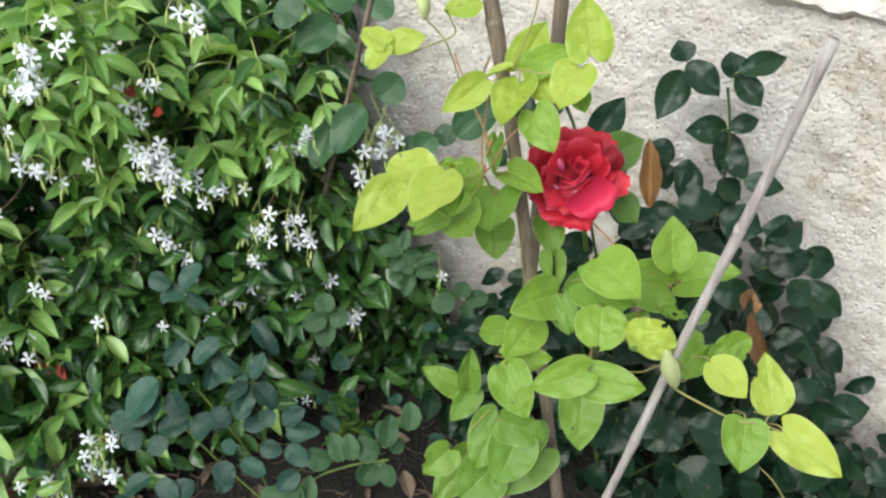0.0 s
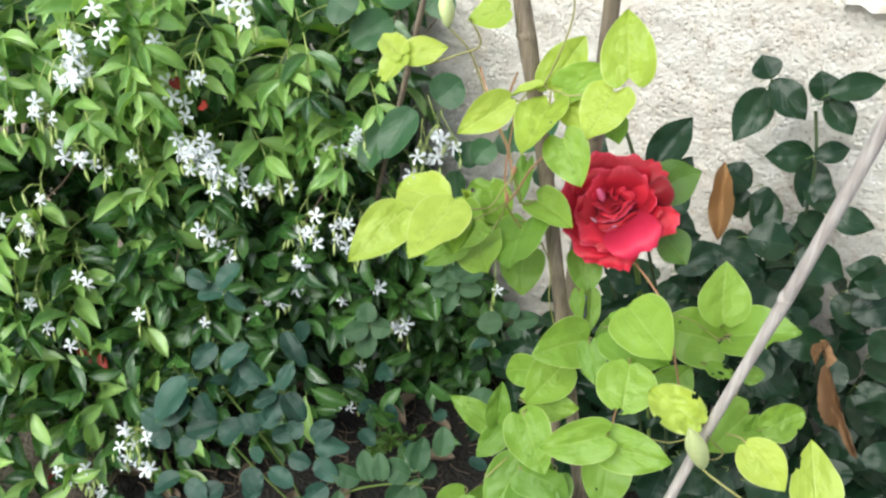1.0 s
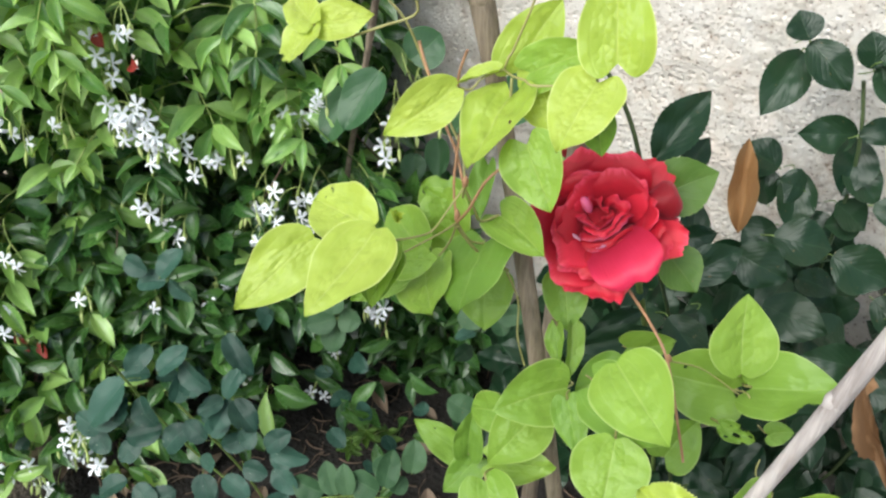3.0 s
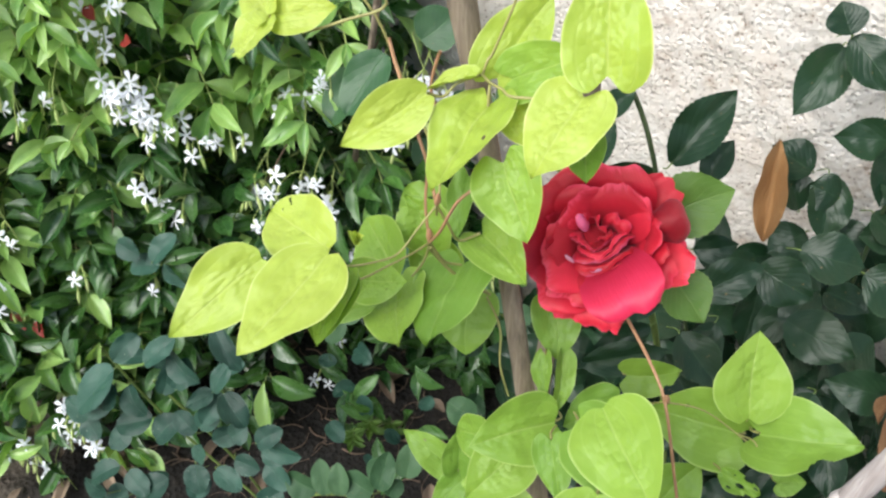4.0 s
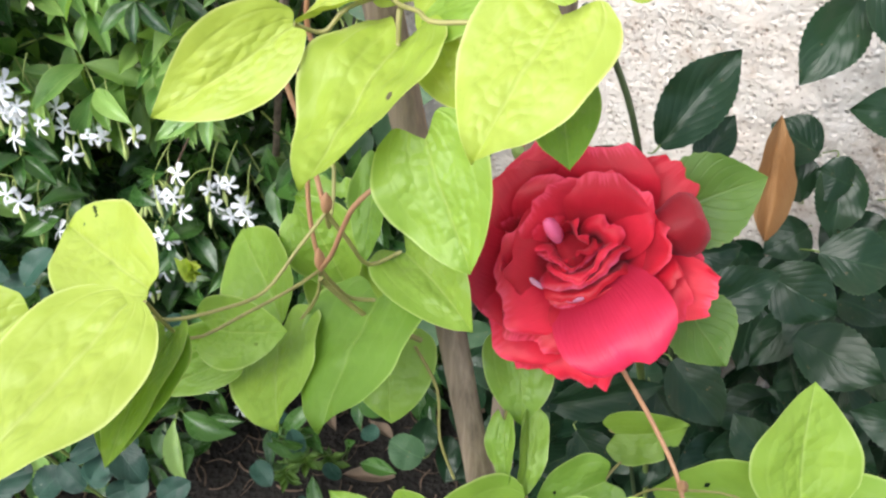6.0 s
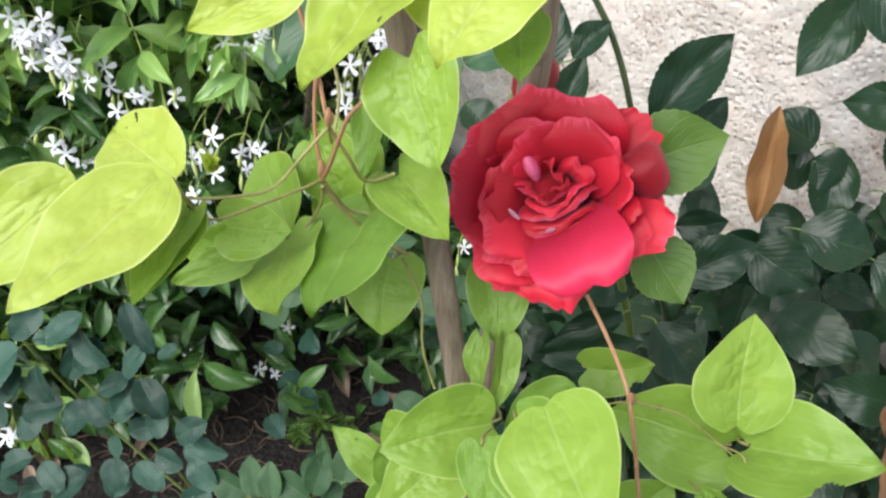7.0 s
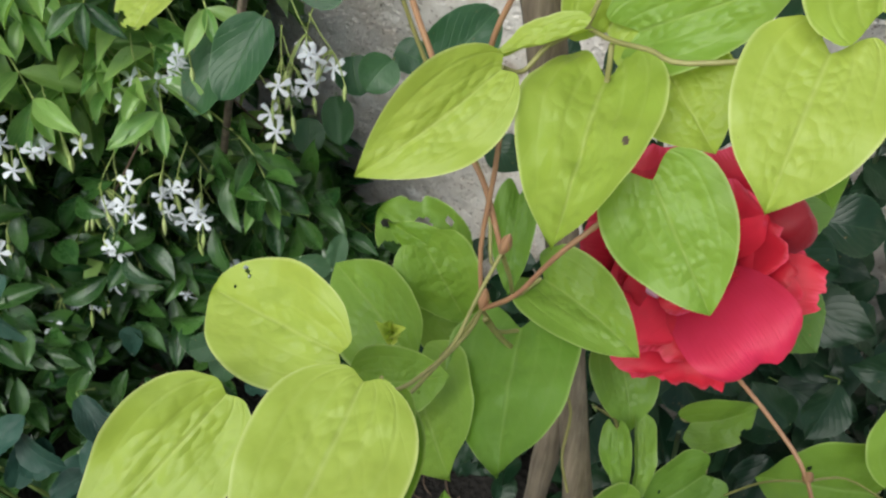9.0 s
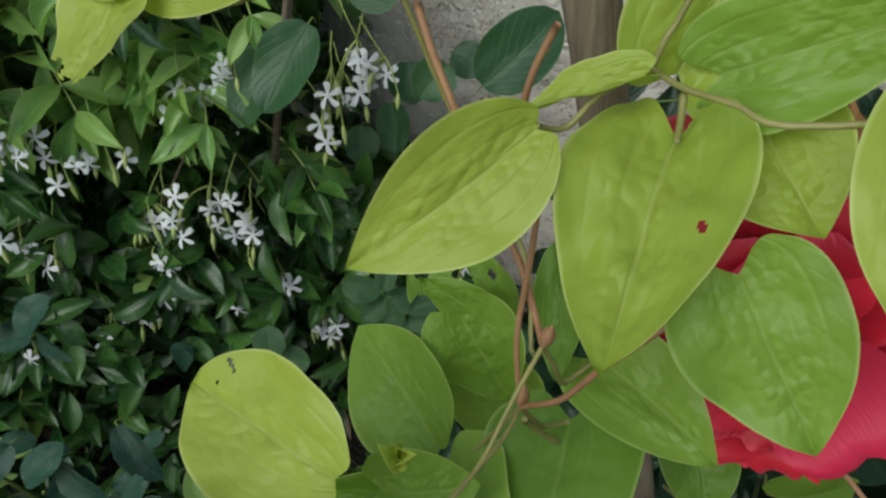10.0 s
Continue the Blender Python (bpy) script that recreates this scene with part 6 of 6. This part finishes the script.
def jasmine_edge(z):
    """How far the jasmine reaches towards the wall's bare part at a height."""
    for (z0, x0), (z1, x1) in zip(EDGE, EDGE[1:]):
        if z <= z1:
            return x0 + (x1 - x0) * (z - z0) / (z1 - z0)
    return EDGE[-1][1]


EDGE = ((-0.1, -0.34), (0.04, -0.22), (0.14, -0.11), (0.25, -0.05), (0.31, -0.07), (0.39, -0.115), (0.55, -0.155), (0.72, -0.14), (0.83, -0.13), (1.4, -0.12))


def in_bush(x, z):
    """Whether the bush reaches this far: a ragged flank beside the bare wall and a ragged top."""
    top = 0.80 + 0.05 * noise.noise((x * 6, 5, 2)) + 0.02 * noise.noise((x * 21, 5, 2))
    return x < jasmine_edge(z) + 0.03 * noise.noise((z * 14, 1, 1)) and z < top


def jasmine_pose():
    """A leaf in the shade behind the outer shoots."""
    while True:
        z, x = jrng.uniform(0.02, 0.86), jrng.uniform(-0.95 if jrng.random() < 0.85 else -1.6, 0.0)
        if in_bush(x + 0.02, z + 0.03) or (z > 0.7 and jrng.random() < 0.02):
            break
    p = Vector((x, 1.370 + 0.35 * x + 0.28 * jrng.random() ** 1.2 + 0.05 * noise.noise((x * 5, z * 5, 2.0)), z))
    long = jrng.uniform(0.044, 0.075)
    way = Vector((jrng.uniform(-1, 1), jrng.uniform(-0.9, 0.1), jrng.uniform(-1.1, 0.45))).normalized()
    face = (Vector((0, -0.6, 0.8)) + Vector((jrng.uniform(-0.8, 0.8), jrng.uniform(-0.7, 0.6), jrng.uniform(-0.8, 0.5)))).normalized()
    return frame_of(p, p + way * long, long * jrng.uniform(0.29, 0.41), jrng.uniform(-30, 30), face), p


def young(p):
    """Whether a shoot is one of the paler ones, which are many near the top."""
    return jrng.random() < 0.06 + 0.12 * (p.z > 0.36) + 0.68 * max(0.0, min(1.0, (p.z - 0.42) / 0.22)) * max(0.0, min(1.0, (-0.12 - p.x) / 0.2)) + 0.45 * max(0.0, min(1.0, (-0.44 - p.x) / 0.12))


def shoot(root, way, joints, size):
    """An arching shoot: its stem's points, and pairs of opposite leaves that shrink towards the tip."""
    points, leaves, p = [root], [], root.copy()
    turn = jrng.uniform(0, 1)
    for k in range(joints):
        way = (way + Vector((jrng.uniform(-0.12, 0.12), jrng.uniform(-0.05, 0.05), -0.20 - jrng.uniform(0, 0.12)))).normalized()
        p = p + way * jrng.uniform(0.020, 0.032)
        points.append(p.copy())
        if k == 0:
            continue
        across = way.cross(Vector((0, 0, 1)) if (k + turn) % 2 < 1.2 else Vector((0, 1, 0.3))).normalized()
        for sign in (1, -1):
            if jrng.random() < 0.08:
                continue
            lean = (across * sign * jrng.uniform(0.7, 1.0) + way * jrng.uniform(0.35, 0.8) + Vector((0, -0.1, -jrng.uniform(0.0, 0.35)))).normalized()
            face = (Vector((0, -0.45, 0.9)) + Vector((jrng.uniform(-0.45, 0.45), jrng.uniform(-0.4, 0.4), jrng.uniform(-0.3, 0.2)))).normalized()
            long = size * jrng.uniform(0.85, 1.1) * (1.0 - 0.35 * (k / joints) ** 2)
            leaves.append(frame_of(p, p + lean * long, long * jrng.uniform(0.30, 0.38), jrng.uniform(-15, 15), face))
    lean = (way + Vector((0, -0.1, -0.1))).normalized()
    leaves.append(frame_of(p, p + lean * size * 0.6, size * 0.2, 0, Vector((0, -0.5, 0.85))))
    return points, leaves


front, stems = [], []
while len(stems) < 330:
    x, z = jrng.uniform(-0.95 if jrng.random() < 0.9 else -1.5, 0.0), jrng.uniform(0.08, 0.86)
    if not in_bush(x + 0.03, z + 0.02):
        continue
    if z < 0.30 + 0.05 * noise.noise((x * 8, 0, 0)) and -0.42 < x < -0.12 and jrng.random() < 0.75:
        continue
    pale = young(Vector((x, 0, z)))
    depth = jrng.uniform(0.02, 0.11)
    root = Vector((x, 1.300 + 0.35 * x + depth + 0.035 * noise.noise((x * 5, z * 5, 2.0)), z))
    points, leaves = shoot(root, Vector((jrng.uniform(-0.8, 0.8), -0.62, jrng.uniform(0.1, 0.75))).normalized(), jrng.randrange(3, 6), jrng.uniform(0.052, 0.072))
    stems.append(tube(points, 0.0012, 5))
    front += [(m, m.translation.copy(), pale) for m in leaves]
near = sorted(range(len(front)), key=lambda k: (front[k][1].x + 0.35) ** 2 + (front[k][1].z - 0.55) ** 2)
chosen = set(near[:300])
for k in near[:300]:
    put_under(new("leaf", (SHOOTS if front[k][2] else LANCES)[k % 5]), jasmine, front[k][0])
rest, shoots = [], []
for k, (m, p, pale) in enumerate(front):
    if k not in chosen:
        (shoots if pale else rest).append(m)
put_under(tagged(new("shoot_growth", mesh_from("shoot_growth", *joined(stems), MAT_STALK)), "thin green arching shoots", kind="stuff"), jasmine, Matrix())
for m, p in [jasmine_pose() for k in range(4200)]:
    (shoots if jrng.random() < 0.05 else rest).append(m)


def low_jasmine_pose():
    """Leaves on the low shoots that lean out over the soil."""
    x, z = jrng.uniform(-0.55, -0.07), jrng.uniform(0.06, 0.46)
    while x > -0.27 and z < 0.27:
        x, z = jrng.uniform(-0.55, -0.07), jrng.uniform(0.06, 0.46)
    y = 1.265 + 0.35 * x - jrng.uniform(0.0, 0.12) * (1 - z / 0.6)
    p = Vector((x, y, z))
    way = Vector((jrng.uniform(-1, 1), jrng.uniform(-0.9, 0.1), jrng.uniform(-1.1, 0.45))).normalized()
    face = (Vector((0, -0.6, 0.8)) + Vector((jrng.uniform(-0.6, 0.6), jrng.uniform(-0.5, 0.5), jrng.uniform(-0.5, 0.5)))).normalized()
    return frame_of(p, p + way * jrng.uniform(0.04, 0.06), jrng.uniform(0.018, 0.025), jrng.uniform(-25, 25), face)


def deep_jasmine_pose():
    """Leaves of the lowest shoots along the foot of the wall."""
    x, z = jrng.uniform(-0.42, 0.0), jrng.uniform(0.02, 0.26)
    p = Vector((x, jrng.uniform(1.27, 1.4) - 0.35 * x - 0.05, z))
    way = Vector((jrng.uniform(-1, 1), jrng.uniform(-0.9, 0.1), jrng.uniform(-1.1, 0.45))).normalized()
    face = (Vector((0, -0.6, 0.8)) + Vector((jrng.uniform(-0.6, 0.6), jrng.uniform(-0.5, 0.5), jrng.uniform(-0.5, 0.5)))).normalized()
    return frame_of(p, p + way * jrng.uniform(0.04, 0.06), jrng.uniform(0.018, 0.025), jrng.uniform(-25, 25), face)


rest += [low_jasmine_pose() for k in range(330)]
rest += [deep_jasmine_pose() for k in range(620)]
for k in range(24):
    # shaded leaves behind the seedling
    p = Vector((jrng.uniform(-0.24, -0.06), jrng.uniform(1.0, 1.22), jrng.uniform(0.03, 0.22)))
    way = Vector((jrng.uniform(-1, 1), jrng.uniform(-0.9, 0.1), jrng.uniform(-1.0, 0.5))).normalized()
    face = (Vector((0, -0.6, 0.8)) + Vector((jrng.uniform(-0.6, 0.6), jrng.uniform(-0.5, 0.5), jrng.uniform(-0.5, 0.5)))).normalized()
    rest.append(frame_of(p, p + way * 0.052, 0.020, jrng.uniform(-25, 25), face))
for k in range(230):
    # leaves that lean out over the bare ground
    p = Vector((jrng.uniform(-0.92, -0.46), 0, jrng.uniform(0.03, 0.30)))
    p.y = 1.235 + 0.35 * p.x - jrng.uniform(0.0, 0.14) * (1 - p.z / 0.4)
    way = Vector((jrng.uniform(-1, 1), jrng.uniform(-0.9, 0.1), jrng.uniform(-1.0, 0.5))).normalized()
    face = (Vector((0, -0.6, 0.8)) + Vector((jrng.uniform(-0.6, 0.6), jrng.uniform(-0.5, 0.5), jrng.uniform(-0.5, 0.5)))).normalized()
    long = jrng.uniform(0.045, 0.065)
    (shoots if k % 5 < 2 else rest).append(frame_of(p, p + way * long, long * 0.38, jrng.uniform(-25, 25), face))
scattered("foliage", LANCES, rest, jasmine, "dense glossy jasmine foliage")
scattered("young_foliage", SHOOTS, shoots, jasmine, "paler young jasmine foliage")
twigs = []
for k in range(70):
    x, z = jrng.uniform(-1.2, -0.15), jrng.uniform(0.05, 0.9)
    y = 1.245 + 0.35 * x + jrng.uniform(0.0, 0.2)
    sway = Vector((jrng.uniform(-0.12, 0.12), jrng.uniform(-0.05, 0.05), jrng.uniform(0.05, 0.16)))
    twigs.append(tube([(x, y, z), Vector((x, y, z)) + sway * 0.5 + Vector((0, 0, -0.01)), Vector((x, y, z)) + sway], 0.0013, 5))
put_under(tagged(new("twig_growth", mesh_from("twig_growth", *joined(twigs), MAT_WOOD)), "thin brown twigs", kind="stuff"), jasmine, Matrix())
for at, way in (((-0.40, 1.09, 0.70), (0.02, -0.02, -0.01)), ((-0.37, 1.09, 0.665), (0.02, -0.015, 0.005)), ((-0.60, 1.02, 0.28), (0.03, -0.02, -0.02)), ((-0.57, 1.02, 0.27), (0.02, -0.02, -0.02)), ((-0.52, 0.98, 0.16), (0.02, -0.01, -0.03)), ((-0.66, 1.0, 0.72), (0.02, -0.01, -0.01))):
    put_under(tagged(new("reddened_leaf", REDDENED[0]), "small reddened old leaf"), jasmine, frame_of(at, Vector(at) + Vector(way) * 0.8, 0.014, 0))

# leaves deeper in the two roses
frng = random.Random(33)


def fill(kinds, plant, count, spot, size, label):
    poses = []
    for k in range(count):
        p = Vector(spot())
        way = Vector((frng.uniform(-1, 1), frng.uniform(-0.8, 0.2), frng.uniform(-1, 0.4))).normalized()
        face = (Vector((0, -0.6, 0.8)) + Vector((frng.uniform(-0.5, 0.5), frng.uniform(-0.4, 0.4), frng.uniform(-0.4, 0.4)))).normalized()
        long = frng.uniform(*size)
        poses.append(frame_of(p, p + way * long, long * frng.uniform(0.55, 0.75), 0, face))
    scattered("foliage", kinds, poses, plant, label)


def dark_spot():
    while True:
        s, z = frng.uniform(-0.62, 0.2), frng.uniform(0.0, 0.55)
        if z < 0.55 - 0.8 * abs(s + 0.24):
            return on_wall(s, z, frng.uniform(0.02, 0.22))


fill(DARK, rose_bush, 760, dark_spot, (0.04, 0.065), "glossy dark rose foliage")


def low_spot():
    x, z = frng.uniform(-0.62, -0.16), frng.uniform(0.03, 0.36)
    return (x, 0.93 + frng.uniform(0, 0.2), z * (1 - 0.6 * max(0, -0.45 - x) / 0.2) * (1 - 0.5 * max(0, x + 0.28) / 0.12))


def gap_spot():
    return (frng.uniform(-0.17, 0.03), frng.uniform(0.98, 1.16), frng.uniform(0.05, 0.27))


fill(BLUE, low_rose, 7, gap_spot, (0.028, 0.042), "shaded blue-green rose foliage")
fill(BLUE, low_rose, 16, low_spot, (0.028, 0.045), "dull blue-green rose foliage")

# ---- petioles ----
for plant, mat in ((vine, MAT_VINE), (rose_bush, MAT_TWIG), (low_rose, MAT_TWIG), (jasmine, MAT_TWIG)):
    runs = petioles.get(plant.name, [])
    if plant is vine:
        for p in [run for run in runs if run[0].z < 0.76]:
            put_under(new("petiole", mesh_from("petiole", *tube(p, 0.0008, 6), mat)), plant, Matrix())
    elif runs:
        thick = 0.0007
        put_under(tagged(new("stalk_growth", mesh_from("stalk_growth", *joined([tube(p, thick, 5) for p in runs]), mat)), "thin leaf stalks", kind="stuff"), plant, Matrix())

# ---- the seedling and the litter on the soil ----
weed = thing("seedling", "small bright green seedling on dark soil", "weed", at=(-0.17, 1.14, 0))
wrng = random.Random(3)
for x, y, z, spread in ((-0.172, 1.09, 0.125, 1.0), (-0.148, 1.085, 0.085, 1.15), (-0.172, 1.07, 0.065, 0.9), (-0.122, 1.10, 0.07, 0.9), (-0.165, 1.06, 0.095, 0.8)):
    stem(weed, MAT_TWIG, 0.0011, (-0.165, 1.12, 0.0), ((x - 0.165) / 2, (y + 1.12) / 2, z * 0.6), (x, y, z))
    for k in range(11):
        a = k * 2.4 + wrng.uniform(-0.2, 0.2)
        h = z - 0.022 * (1 - k / 11)
        base = Vector((x + 0.002 * math.cos(a), y + 0.002 * math.sin(a), h))
        way = Vector((math.cos(a), math.sin(a) * 0.9 - 0.15, 0.15 + 0.5 * k / 11)).normalized()
        long = wrng.uniform(0.016, 0.024) * spread * (1.1 - 0.4 * k / 11)
        put_under(new("leaf", MID[k % 3]), weed, frame_of(base, base + way * long, long * 0.42, 0, Vector((0, -0.3, 1)).normalized()))

lrng = random.Random(8)
for k in range(60):
    x, y = lrng.uniform(-0.8, 0.1), lrng.uniform(0.85, 1.4)
    if (Vector((x, y, 0))).dot(WALL_N) > WALL_D - 0.06:
        continue
    long = lrng.uniform(0.03, 0.07)
    a = lrng.uniform(0, 6.28)
    base = soil(x, y) + Vector((0, 0, 0.007))
    tip = base + Vector((math.cos(a), math.sin(a), lrng.uniform(-0.05, 0.12))) * long
    ob = tagged(new("fallen_leaf", LITTER[k % 3]), "dry grey-brown fallen leaf lying on soil", "fallen leaf", "leaf litter")
    ob.matrix_world = frame_of(base, tip, long * lrng.uniform(0.3, 0.45), 0, Vector((0, lrng.uniform(-0.4, 0.2), 1)).normalized(), long * 0.5)
crumbs = []
for k in range(500):
    x, y = lrng.uniform(-0.85, 0.15), lrng.uniform(0.8, 1.45)
    p = soil(x, y) + Vector((0, 0, 0.003))
    a, long = lrng.uniform(0, 6.28), lrng.uniform(0.01, 0.05)
    crumbs.append(tube([p, p + Vector((math.cos(a), math.sin(a), 0.08)) * long * 0.5, p + Vector((math.cos(a + 0.3), math.sin(a + 0.3), 0.02)) * long], lrng.uniform(0.0006, 0.0018), 5))
tagged(new("leaf_litter", mesh_from("leaf_litter", *joined(crumbs), MAT_WOOD)), "scattered brown twigs and chips on soil", "litter", kind="stuff")
for at, way in (((-0.70, 0.965, 0.012), (0.02, 0.012, 0.004)), ((-0.685, 0.98, 0.014), (0.014, 0.016, 0.003))):
    ob = tagged(new("fallen_petal", REDDENED[1]), "red petal fallen on bare soil", "petal", "fallen petals")
    ob.matrix_world = frame_of(at, Vector(at) + Vector(way), 0.022, 0, Vector((0, -0.3, 1)).normalized())
PALE = leaf_kinds("fallen_leaf", MAT_JBUD, OVAL, 1, rows=10, cols=6, fold=0.3, droop=0.2, wave=0.06)[0]
for at, way, wide in (((-0.690, 0.975, 0.012), (0.012, 0.034, 0.010), 0.020), ((-0.672, 1.065, 0.014), (0.030, 0.006, 0.006), 0.018)):
    ob = tagged(new("fallen_leaf", PALE), "pale yellow fallen leaf on dry soil", "fallen leaf", "leaf litter")
    ob.matrix_world = frame_of(at, Vector(at) + Vector(way), wide, 0, Vector((0, -0.4, 1)).normalized())
